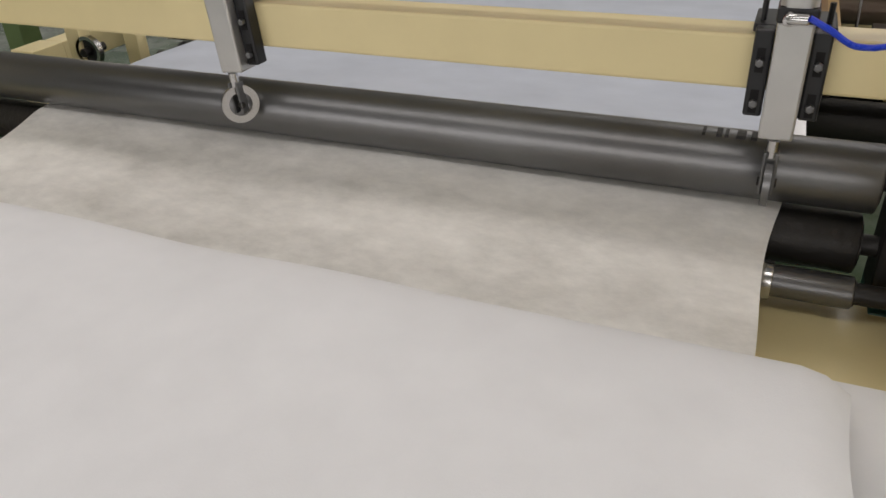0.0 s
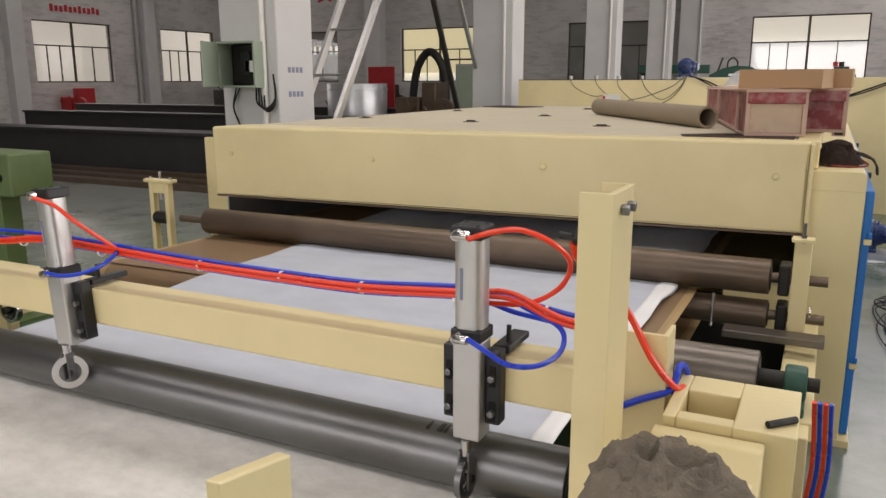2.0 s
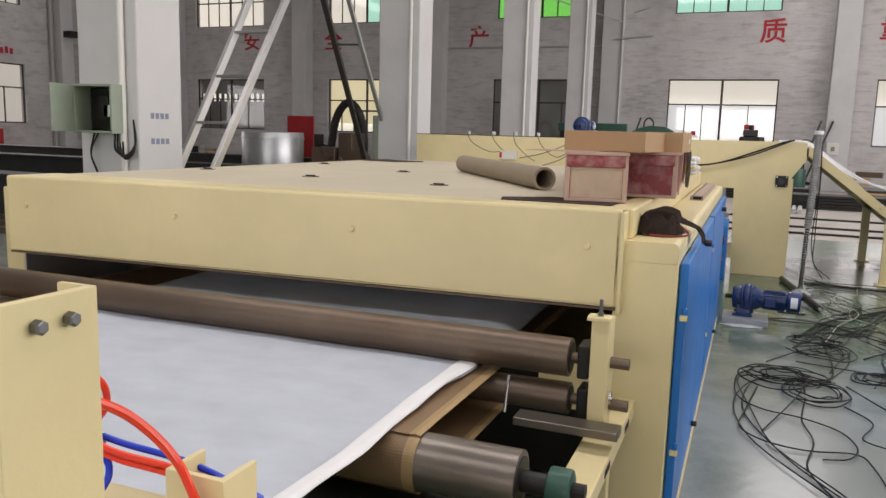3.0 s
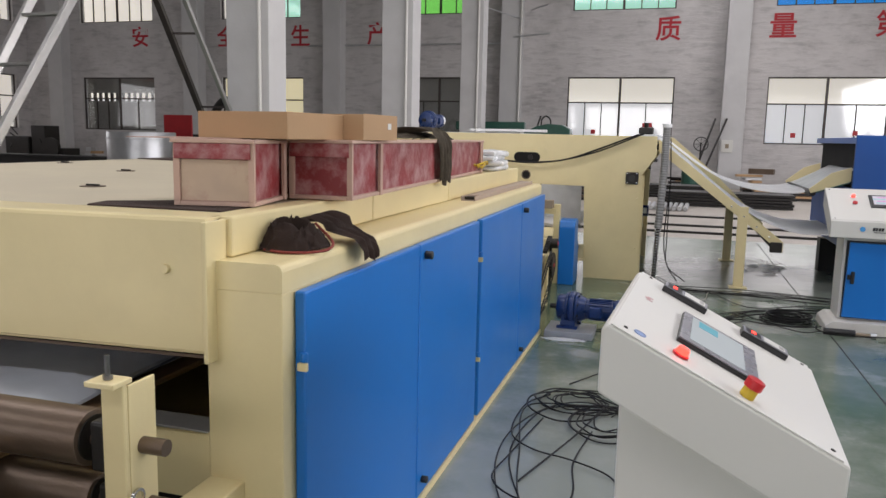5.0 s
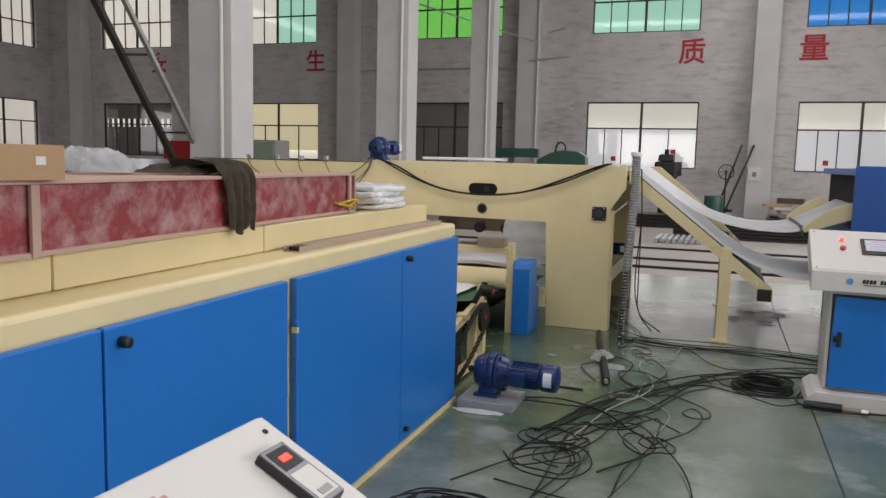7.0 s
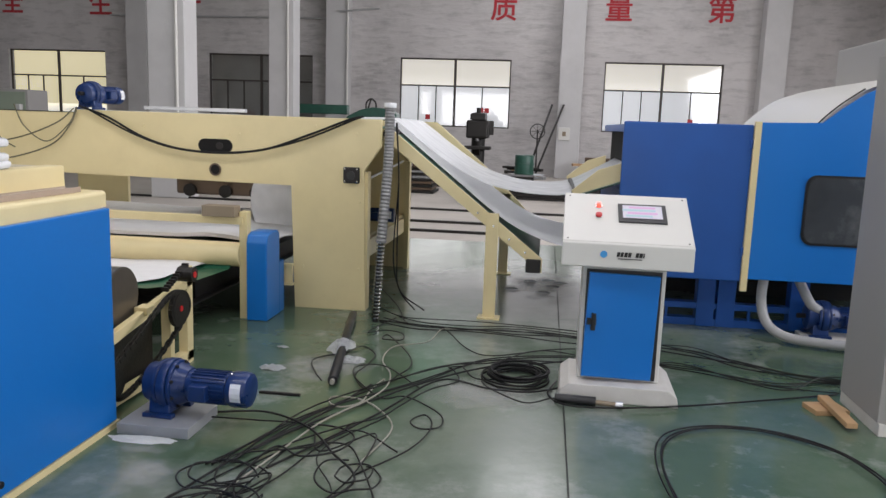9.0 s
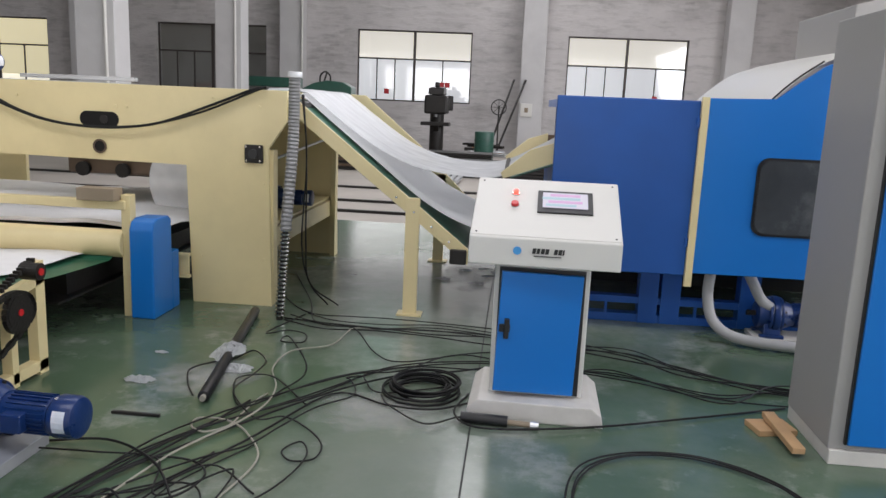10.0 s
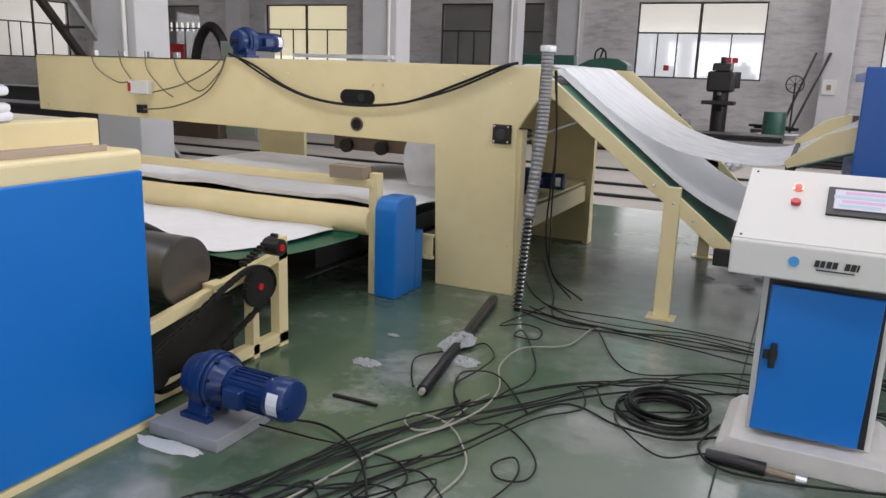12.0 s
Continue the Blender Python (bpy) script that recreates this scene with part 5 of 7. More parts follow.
st = thing("steel_strip", (0.7, 6.7, 1.178), "pale brown steel channel laid on the oven ledge", "steel strip")
for x0, x1, z0, z1 in ((0.645, 0.725, 1.1785, 1.182), (0.645, 0.649, 1.182, 1.203), (0.721, 0.725, 1.182, 1.203)):
    part("channel_side" if z1 > 1.2 else "channel_base", box(x0, x1, 5.86, 7.62, z0, z1, 0.001), "strip_primer", st)
part("strip", box(0.655, 0.715, 5.98, 7.58, 1.1825, 1.2, 0.002), "strip_primer", st)
part("end_block", box(0.66, 0.71, 5.88, 5.95, 1.183, 1.2, 0.002), "dark", st)

# ---- drive behind the oven ----
def geared_motor(name, at, turn, label, k=1.0, material="motor_blue"):
    """Blue geared motor lying along +x from its base."""
    g = thing(name, at, label, "motor", turn=turn, local=True)
    h = 0.15 * k
    for y0, y1 in ((-0.115, -0.075), (0.075, 0.115)):
        part("foot", box(-0.085 * k, 0.075 * k, y0 * k, y1 * k, 0, 0.022 * k, 0.004), material, g)
    part("stand", prism([(-0.1 * k, 0.02 * k), (0.1 * k, 0.02 * k), (0.075 * k, h), (-0.075 * k, h)], "x", -0.06 * k, 0.055 * k, 0.008), material, g)
    part("gear_case", cyl((-0.1 * k, 0, h), (-0.015 * k, 0, h), 0.1 * k, 32, bevel=0.018 * k), material, g, smooth=True)
    for x0, x1, r in ((-0.03, -0.008, 0.122), (-0.004, 0.042, 0.128), (0.046, 0.066, 0.122)):
        part("flange", cyl((x0 * k, 0, h), (x1 * k, 0, h), r * k, 36, bevel=0.004), material, g, smooth=True)
    for i in range(8):
        a = (i + 0.5) * math.pi / 4
        part("bolt", cyl((0.064 * k, 0.112 * k * math.cos(a), h + 0.112 * k * math.sin(a)), (0.078 * k, 0.112 * k * math.cos(a), h + 0.112 * k * math.sin(a)), 0.008 * k, 6), "dark", g)
    part("neck", cyl((0.066 * k, 0, h), (0.125 * k, 0, h), 0.108 * k, 32, None, 0.084 * k), material, g, smooth=True)
    m = part("motor_body", cyl((0.12 * k, 0, h), (0.335 * k, 0, h), 0.078 * k, 32), material, g, smooth=True)
    for i in range(26):
        a = 2 * math.pi * i / 26
        fin = box(0.15 * k, 0.325 * k, -0.0022 * k, 0.0022 * k, 0.074 * k, 0.086 * k)
        fin.transform(Matrix.Translation((0, 0, h)) @ Matrix.Rotation(a, 4, "X"))
        part("cooling_fin", fin, material, m)
    part("fan_cover", cyl((0.335 * k, 0, h), (0.45 * k, 0, h), 0.09 * k, 32, bevel=0.022 * k), material, g, smooth=True)
    part("cover_screw", cyl((0.36 * k, -0.03 * k, h + 0.083 * k), (0.36 * k, -0.032 * k, h + 0.089 * k), 0.006 * k, 8), "chrome", g)
    part("terminal_box", box(0.165 * k, 0.255 * k, -0.118 * k, -0.06 * k, h - 0.045 * k, h + 0.035 * k, 0.006), material, g)
    part("plate", prism([(0.091 * k * math.cos(radians(q)), h + 0.091 * k * math.sin(radians(q))) for q in (205, 190, 175, 160, 145)] + [(0.089 * k * math.cos(radians(q)), h + 0.089 * k * math.sin(radians(q))) for q in (145, 160, 175, 190, 205)], "x", 0.37 * k, 0.425 * k), "plastic_sheet", g, "white rating plate")
    part("shaft", cyl((-0.16 * k, 0, h), (-0.1 * k, 0, h), 0.02 * k, 12), "dark", g)
    return g


pl = thing("motor_plinth", (1.05, 7.75, 0), "dull grey steel motor plinth on the floor", "plinth")
part("plate", box(0.86, 1.23, 7.62, 7.96, 0.0, 0.055, 0.004), "galv_dull", pl)
geared_motor("geared_motor", (1.03, 7.83, 0.055), -3, "blue geared drive motor on a steel plinth")
drum = thing("drive_drum", (-0.5, 8.1, 0.4), "worn steel drum driven by a chain", "drum")
part("shell", cyl((-2.3, 8.12, 0.56), (0.62, 8.12, 0.56), 0.165, 48), "steel", drum, smooth=True)
part("end", cyl((0.62, 8.12, 0.56), (0.625, 8.12, 0.56), 0.16, 40), "roller_worn", drum, "dull grey drum end")
ds = thing("drum_stand", (0.6, 8.5, 0), "cream angle-iron drum stand", "machine frame")
part("rail", prism([(7.75, 0.335), (8.8, 0.50), (8.8, 0.56), (7.75, 0.395)], "x", 0.66, 0.70, 0.003), "cream", ds)
part("post", box(0.64, 0.70, 8.72, 8.80, 0.0, 0.62, 0.003), "cream", ds)
part("post", box(0.64, 0.70, 8.50, 8.55, 0.0, 0.48, 0.003), "cream", ds)
part("foot_rail", box(0.64, 0.70, 7.75, 8.8, 0.02, 0.08, 0.003), "cream", ds)
part("web_plate", box(0.60, 0.61, 7.8, 8.45, 0.02, 0.36), "dark", ds)
part("bearing_pad", box(0.64, 0.72, 8.2, 8.3, 0.44, 0.485, 0.004), "cream", ds)
ch = thing("chain_drive", (0.78, 8.45, 0.3), "oily black sprocket and roller chain", "chain drive")
s1 = part("sprocket", cyl((0.765, 8.45, 0.43), (0.795, 8.45, 0.43), 0.09, 28), "dark", ch)
for i in range(24):
    part("tooth", box(-0.012, 0.012, -0.012, 0.012, 0.085, 0.108, 0, None, Matrix.Translation((0.78, 8.45, 0.43)) @ Matrix.Rotation(2 * math.pi * i / 24, 4, "X")), "dark", s1)
part("hub_mark", cyl((0.795, 8.45, 0.43), (0.80, 8.45, 0.43), 0.018, 10), "button_red", s1, "red paint mark")
path = spline([(0.78, 7.70, 0.205), (0.78, 7.74, 0.285), (0.78, 7.95, 0.37), (0.78, 8.2, 0.48), (0.78, 8.4, 0.535), (0.78, 8.54, 0.49), (0.78, 8.55, 0.38), (0.78, 8.3, 0.25), (0.78, 8.0, 0.14), (0.78, 7.8, 0.11), (0.78, 7.71, 0.15)], 9)
for i in range(0, len(path) - 1):
    a, b = path[i], path[i + 1]
    o = 0.006 if i % 2 else 0.011
    for s in (-1, 1):
        part("link", box(-0.002, 0.002, -0.02, 0.02, -0.011, 0.011, 0, None, Matrix.Translation((a + b) / 2 + Vector((s * o, 0, 0))) @ Matrix.Rotation(math.atan2(b.z - a.z, b.y - a.y), 4, "X")), "dark", ch)
part("small_sprocket", cyl((0.765, 7.75, 0.205), (0.795, 7.75, 0.205), 0.075, 20), "dark", ch)
up = part("upper_sprocket", cyl((0.70, 8.62, 0.60), (0.80, 8.62, 0.60), 0.045, 18), "dark", ch)
part("red_cap", cyl((0.80, 8.62, 0.60), (0.805, 8.62, 0.60), 0.02, 10), "button_red", up)
for i in range(10):
    a = i * 0.63
    part("link", box(0.70, 0.74, 8.4 + 0.028 * i, 8.42 + 0.028 * i, 0.535 + 0.011 * i, 0.56 + 0.011 * i, 0.003), "dark", ch)

# ---- feed conveyor under the lapper ----
fc = thing("feed_conveyor", (-0.5, 9.95, 0), "cream roller conveyor with green belt under the lapper", "conveyor")
part("roller", cyl((-2.6, 9.92, 0.50), (0.575, 9.92, 0.50), 0.095, 40, bevel=0.006), "cream", fc, "cream painted steel roller", True)
part("rail", box(-2.7, 0.60, 9.86, 9.93, 0.74, 0.80, 0.005), "cream", fc)
part("end_post", box(0.565, 0.63, 9.88, 9.96, 0.0, 0.84, 0.005), "cream", fc)
part("end_post", box(-2.75, -2.65, 9.88, 9.96, 0.0, 0.82, 0.005), "cream", fc)
part("belt", sheet([(12.3, 0.50), (11.0, 0.50), (10.1, 0.5), (9.85, 0.405), (9.75, 0.40), (9.1, 0.43), (8.6, 0.5)], -2.4, 0.5, 0.006, 8), "belt_green", fc, "dark green belt")
# belt return and underside are coloured dark to give the conveyor's shade
part("lower_belt", box(-2.4, 0.42, 9.35, 12.2, 0.205, 0.219), "dark", fc, "belt return coloured dark for the shade below")
part("underside_shade", box(-2.4, 0.36, 9.55, 12.0, 0.22, 0.36), "dark", fc)
for z in (0.20, 0.36):
    part("tie", box(0.42, 0.86, 10.27, 10.31, z, z + 0.02), "cream", fc)
part("side_plate", box(0.56, 0.85, 10.29, 10.31, 0.222, 0.358, 0.003), "cream", fc)
solo("lapped_web", sheet([(12.2, 0.56), (11.0, 0.56), (10.3, 0.58), (10.05, 0.60)], -2.4, 0.75, 0.03, 30, 0.03, edge=0.04), "web", "loose white fibre web lapped on the conveyor", "fabric web", smooth=True)
solo("web_slope", sheet([(9.86, 0.415), (9.8, 0.42), (9.5, 0.44), (9.1, 0.45), (8.6, 0.53), (8.2, 0.74)], -2.2, 0.30, 0.015, 30, 0.02, edge=0.06), "web", "white fibre web running from the lapper to the drum", "fabric web", smooth=True)
hang = sheet([(11.3, 0.45), (11.1, 0.55), (11.0, 0.75), (11.02, 0.9), (11.1, 0.98)], 0.22, 0.72, 0.01, 24, 0.05, edge=0.05)
solo("hanging_web", hang, "web_slack", "loose curtain of white fibre hanging from the carriage", "fabric web", smooth=True)
bg_ = thing("belt_guard", (0.75, 9.9, 0), "blue sheet-steel belt guard with rounded top", "guard")
part("cover", prism([(9.84, 0.0), (10.13, 0.0), (10.13, 0.655), (10.09, 0.685), (9.93, 0.685), (9.87, 0.665), (9.84, 0.61)], "x", 0.636, 0.80, 0.01), "blue", bg_)
part("step", box(0.64, 0.797, 10.131, 10.25, 0.0, 0.42, 0.01), "blue", bg_)
solo("timber_block", box(0.30, 0.56, 9.8, 9.92, 0.801, 0.885, 0.004), "tube_card", "grey brown timber block on the rail", "timber block")


# ---- lapping machine ----
def portal():
    p = thing("lapping_machine", (-0.9, 11.4, 0), "cream steel lapping machine with portal side frames", "machine")
    out = [(-3.27, 1.06), (0.82, 1.02), (0.85, 0.0), (1.45, 0.0), (1.42, 1.16), (1.56, 1.36), (1.56, 1.57), (-1.05, 1.57), (-1.05, 1.545), (-3.27, 1.545)]
    for y0, y1 in ((10.36, 10.40), (12.42, 12.46)):
        s = part("side_frame", prism(out, "y", y0, y1, 0.004), "cream", p)
        part("frame_return", box(1.40, 1.45, y0 + 0.04 if y0 < 11 else y0 - 0.1, y0 + 0.14 if y0 < 11 else y0, 0.0, 1.15, 0.004), "cream", p)
    # slot with roller end behind it, round bore; near-black faces give their shade
    sl_ = bmesh.new()
    hull = [(0.08 + 0.055 * math.cos(a), 1.315 + 0.055 * math.sin(a)) for a in [math.pi / 2 + math.pi * k / 8 for k in range(9)]] + [(0.265 + 0.055 * math.cos(a), 1.315 + 0.055 * math.sin(a)) for a in [-math.pi / 2 + math.pi * k / 8 for k in range(9)]]
    slot = part("slot", prism(hull, "y", 10.352, 10.3575, 0, sl_), "hole", p, "rounded slot as a near-black face for its shade")
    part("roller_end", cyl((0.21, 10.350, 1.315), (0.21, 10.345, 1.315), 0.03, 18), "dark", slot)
    bore = part("bore", cyl((0.17, 10.3575, 1.12), (0.17, 10.352, 1.12), 0.05, 24), "hole", p, "round bore as a near-black face for its shade")
    part("bush", pipe((0.17, 10.353, 1.12), (0.17, 10.348, 1.12), 0.052, 0.012, 24), "rust_steel", bore)
    for x, z in ((0.30, 1.41), (0.38, 1.41), (-0.45, 1.46), (1.02, 1.5), (-3.15, 1.11), (1.39, 0.9), (1.39, 0.35), (0.92, 0.35), (1.36, 1.45)):
        bolt_head(p, (x, 10.36, z), (0, -1, 0), 0.012, "cream")
    part("rear_leg", box(-2.35, -1.75, 12.36, 12.41, 0.0, 1.06, 0.004), "cream", p)
    part("cross_tie", box(1.25, 1.40, 10.41, 12.41, 0.40, 0.55, 0.004), "cream", p)
    part("shelf", box(0.95, 1.38, 10.41, 12.41, 0.56, 0.58, 0.002), "cream", p)
    part("cross_tie", box(-3.2, -3.1, 10.41, 12.41, 1.1, 1.5, 0.004), "cream", p)
    # added cover that blocks the roof light and darkens the portal inside
    part("shade_cover", box(0.8, 1.54, 10.45, 12.38, 1.50, 1.512), "belt_green", p, "dark green cover added under the lapper top to shade its inside")
    part("deck", box(-3.0, 1.3, 11.7, 12.40, 1.36, 1.38), "cream", p)
    fb = part("flange_bearing", box(1.255, 1.39, 10.335, 10.3595, 1.055, 1.185, 0.01), "dark", p, "dark square flange bearing")
    part("bearing_eye", cyl((1.32, 10.335, 1.12), (1.32, 10.325, 1.12), 0.035, 20), "dark_beam", fb)
    for dx in (-0.05, 0.05):
        for dz in (-0.05, 0.05):
            bolt_head(fb, (1.3225 + dx, 10.335, 1.12 + dz), (0, -1, 0), 0.009)
    for x in (-0.9, -0.2, 0.6):
        part("inner_roller", cyl((x, 10.45, 1.2), (x, 12.38, 1.2), 0.06, 20), "galv", p, smooth=True)
    part("drive_rod", cyl((1.36, 10.5, 1.05), (1.36, 12.4, 1.15), 0.012, 8), "galv", p)
    # carriage hanging under the deck
    c = part("carriage", box(-0.6, 0.3, 11.2, 12.0, 0.82, 0.98, 0.02), "rust_steel", p, "dark red oily carriage")
    for x in (-0.45, -0.1, 0.2):
        part("wheel", cyl((x, 11.16, 0.86), (x, 11.2, 0.86), 0.06, 16), "dark", c)
    part("top_edge", box(-3.27, -1.06, 10.355, 10.41, 1.5455, 1.552), "dark", p)
    for x in (-2.55, -2.2, -1.9, -1.6):
        part("clip", box(x, x + 0.04, 10.36, 10.4, 1.5525, 1.60, 0.003), "galv", p)
    j = part("junction_box", box(-2.06, -1.84, 10.29, 10.3595, 1.25, 1.36, 0.008), "white_paint", p, "small white junction box")
    part("warning_mark", box(-2.062, -2.03, 10.286, 10.2895, 1.27, 1.34), "button_red", j)
    part("socket", box(-2.0, -1.92, 10.31, 10.3595, 1.09, 1.16, 0.005), "black", p)
    return p


portal()
geared_motor("lapper_motor", (-1.08, 10.62, 1.575), 85, "blue geared motor on top of the lapper", 0.88)
solo("motor_tray", box(-1.25, 0.25, 10.5, 10.95, 1.5705, 1.5745, 0.001), "galv", "galvanised sheet tray under the motor", "tray")
solo("sheet_rail", box(-0.55, 0.35, 10.55, 10.6, 1.59, 1.62, 0.003), "galv", "thin galvanised rail on the lapper top", "rail")
for pts, r, lab in (([(-1.0, 10.33, 1.60), (-0.75, 10.32, 1.52), (-0.45, 10.32, 1.37), (-0.15, 10.32, 1.285), (0.2, 10.32, 1.262), (0.6, 10.32, 1.30), (1.0, 10.32, 1.44), (1.3, 10.32, 1.56), (1.42, 10.33, 1.59)], 0.0095, "thick black cable slung along the lapper frame"),
                    ([(-0.95, 10.33, 1.59), (-0.5, 10.315, 1.38), (-0.1, 10.31, 1.275), (0.4, 10.31, 1.268), (0.9, 10.31, 1.38), (1.4, 10.32, 1.585)], 0.008, "black cable slung along the lapper frame"),
                    ([(-1.02, 10.33, 1.59), (-1.08, 10.32, 1.45), (-1.25, 10.32, 1.28), (-1.6, 10.32, 1.16), (-1.95, 10.32, 1.12)], 0.006, "thin grey cable to the junction box"),
                    ([(-1.05, 10.33, 1.58), (-1.2, 10.32, 1.46), (-1.5, 10.32, 1.34), (-1.8, 10.31, 1.27)], 0.006, "thin grey cable to the junction box"),
                    ([(-2.55, 10.34, 1.60), (-2.45, 10.32, 1.45), (-2.2, 10.31, 1.34), (-2.0, 10.3, 1.36)], 0.005, "thin grey cable over the frame edge"),
                    ([(-2.2, 10.34, 1.60), (-2.15, 10.32, 1.48), (-2.03, 10.3, 1.37)], 0.005, "thin grey cable over the frame edge"),
                    ([(-1.9, 10.34, 1.60), (-1.86, 10.32, 1.45), (-1.7, 10.32, 1.3), (-1.6, 10.33, 1.24)], 0.005, "thin grey cable over the frame edge"),
                    ([(-1.6, 10.34, 1.60), (-1.5, 10.32, 1.42), (-1.3, 10.32, 1.3), (-1.1, 10.33, 1.45), (-1.03, 10.33, 1.58)], 0.005, "thin grey cable over the frame edge")):
    solo("slung_cable", hose(pts, r, 7, 8), "cable" if r > 0.007 else "cable_olive", lab, "cable", "lapper cables", smooth=True)
gb = thing("green_gearbox", (-2.6, 26.2, 0), "dark green machine with domed gear housing by the back wall", "machine")
bm = bmesh.new()
prism([(-2.85, 1.2), (-1.4, 1.2), (-1.4, 1.82), (-1.65, 1.95), (-2.1, 1.98), (-2.45, 1.9), (-2.85, 1.7)], "y", 26.0, 26.6, 0.03, bm)
part("case", bm, "green_bearing", gb)
part("handle", hose([(-2.35, 26.3, 1.93), (-2.33, 26.3, 2.12), (-2.2, 26.3, 2.22), (-2.07, 26.3, 2.12), (-2.05, 26.3, 1.97)], 0.025, 8, 6), "dark", gb, smooth=True)
part("arm", box(-5.1, -2.85, 26.1, 26.4, 1.75, 2.02, 0.03), "green_bearing", gb, "dark green overhead arm")
part("bed", box(-5.0, -1.5, 26.0, 26.6, 0.0, 1.2, 0.03), "dark", gb)
part("arm_column", box(-5.0, -4.6, 26.1, 26.4, 1.2, 1.75, 0.02), "dark", gb)
fd = thing("flexible_duct", (1.63, 10.23, 0), "silver ribbed flexible duct hanging by the portal", "duct")
line = spline([(1.655, 10.22, 1.68), (1.65, 10.2, 1.2), (1.625, 10.12, 0.62)], 40)
part("upper_hose", hose(line, 0.036, 14, 1, None, 0.16), "duct_dark", fd, "plastic wrapped upper duct", True)
part("cuff", cyl((1.655, 10.22, 1.66), (1.655, 10.22, 1.70), 0.05, 20, bevel=0.006), "plastic_sheet", fd, "clear plastic cuff", True)
for i in range(22):
    z = 0.03 + i * 0.028
    xx, yy = 1.605 + 0.02 * z / 0.62, 10.05 + 0.07 * z / 0.62
    part("coil", pipe((xx, yy, z), (xx, yy, z + 0.012), 0.034, 0.01, 14), "chrome", fd)
part("core", cyl((1.605, 10.05, 0.0), (1.625, 10.12, 0.62), 0.022, 10), "dark", fd)
for j in range(2):
    solo("portal_side_cable", hose([(1.70, 10.25 + 0.03 * j, 1.55), (1.72, 10.3, 1.1), (1.69 + 0.03 * j, 10.3, 0.5), (1.74, 10.35, 0.2), (1.85 + 0.08 * j, 10.45, 0.02)], 0.006, 6, 8), "cable", "black cable hanging beside the duct", "cable", smooth=True)

# ---- ramp and its webs ----
def ramp():
    r = thing("web_ramp", (2.2, 11.4, 0), "sloping cream conveyor ramp with green belt", "conveyor")
    for y in (10.40, 12.36):
        s = part("side_rail", prism([(1.58, 1.415), (2.88, 0.395), (2.88, 0.51), (1.58, 1.54)] if y < 11 else [(1.58, 1.415), (2.88, 0.395), (2.88, 0.51), (2.25, 1.13), (1.72, 1.57), (1.58, 1.575)], "y", y, y + 0.035, 0.003), "cream", r)
        part("leg", box(2.42, 2.52, y - 0.01 if y < 11 else y, y + 0.035, 0.0, 0.86, 0.003), "cream", r)
        part("foot_plate", box(2.38, 2.56, y - 0.05, y + 0.08, 0.0, 0.012), "cream", r)
        for k in range(4):
            bolt_head(s, (2.35 + 0.13 * k, y, 0.86 - 0.1 * k), (0, -1, 0), 0.01)
    part("belt", prism([(1.58, 1.485), (2.84, 0.465), (2.85, 0.48), (1.59, 1.50)], "y", 10.44, 12.355), "belt_green", r, "green rubber belt")
    part("head_roller", cyl((1.60, 10.44, 1.46), (1.60, 12.35, 1.46), 0.045, 20), "dark", r, smooth=True)
    e = part("tail_roller", cyl((2.81, 10.38, 0.455), (2.81, 12.4, 0.455), 0.045, 20), "dark", r, "dark tail roller", True)
    part("bearing", box(2.75, 2.87, 10.37, 10.40, 0.40, 0.51, 0.01), "dark", e)
    return r


ramp()
def cross_sheet(profile, y0, y1, thick, name, label, wave=0.01, material="web_air"):
    """A web that follows a profile of (x, z) and spans y0..y1."""
    bm = sheet(profile, y0, y1, thick, 30, wave, None, 0.03)
    for v in bm.verts:
        v.co = Vector((v.co.y, v.co.x, v.co.z))
    return solo(name, bm, material, label, "fabric web", smooth=True)


cross_sheet([(1.3, 1.575), (1.56, 1.57), (1.67, 1.52), (1.98, 1.29), (2.29, 1.11), (2.61, 1.02), (2.92, 1.0), (3.12, 1.035), (3.34, 1.15), (3.6, 1.3)], 10.72, 12.2, 0.018, "slack_web", "slack white fibre web hanging from the carder to the lapper", 0.01, "web_slack")
cross_sheet([(1.55, 1.535), (1.62, 1.50), (2.0, 1.20), (2.4, 0.88), (2.68, 0.70), (2.95, 0.60), (3.2, 0.57), (3.5, 0.58)], 10.72, 12.2, 0.03, "ramp_web", "white fibre web lying on the sloping ramp belt")
geared_motor("ramp_motor", (1.15, 11.35, 0.58), 0, "small blue motor on the shelf under the ramp", 0.75)


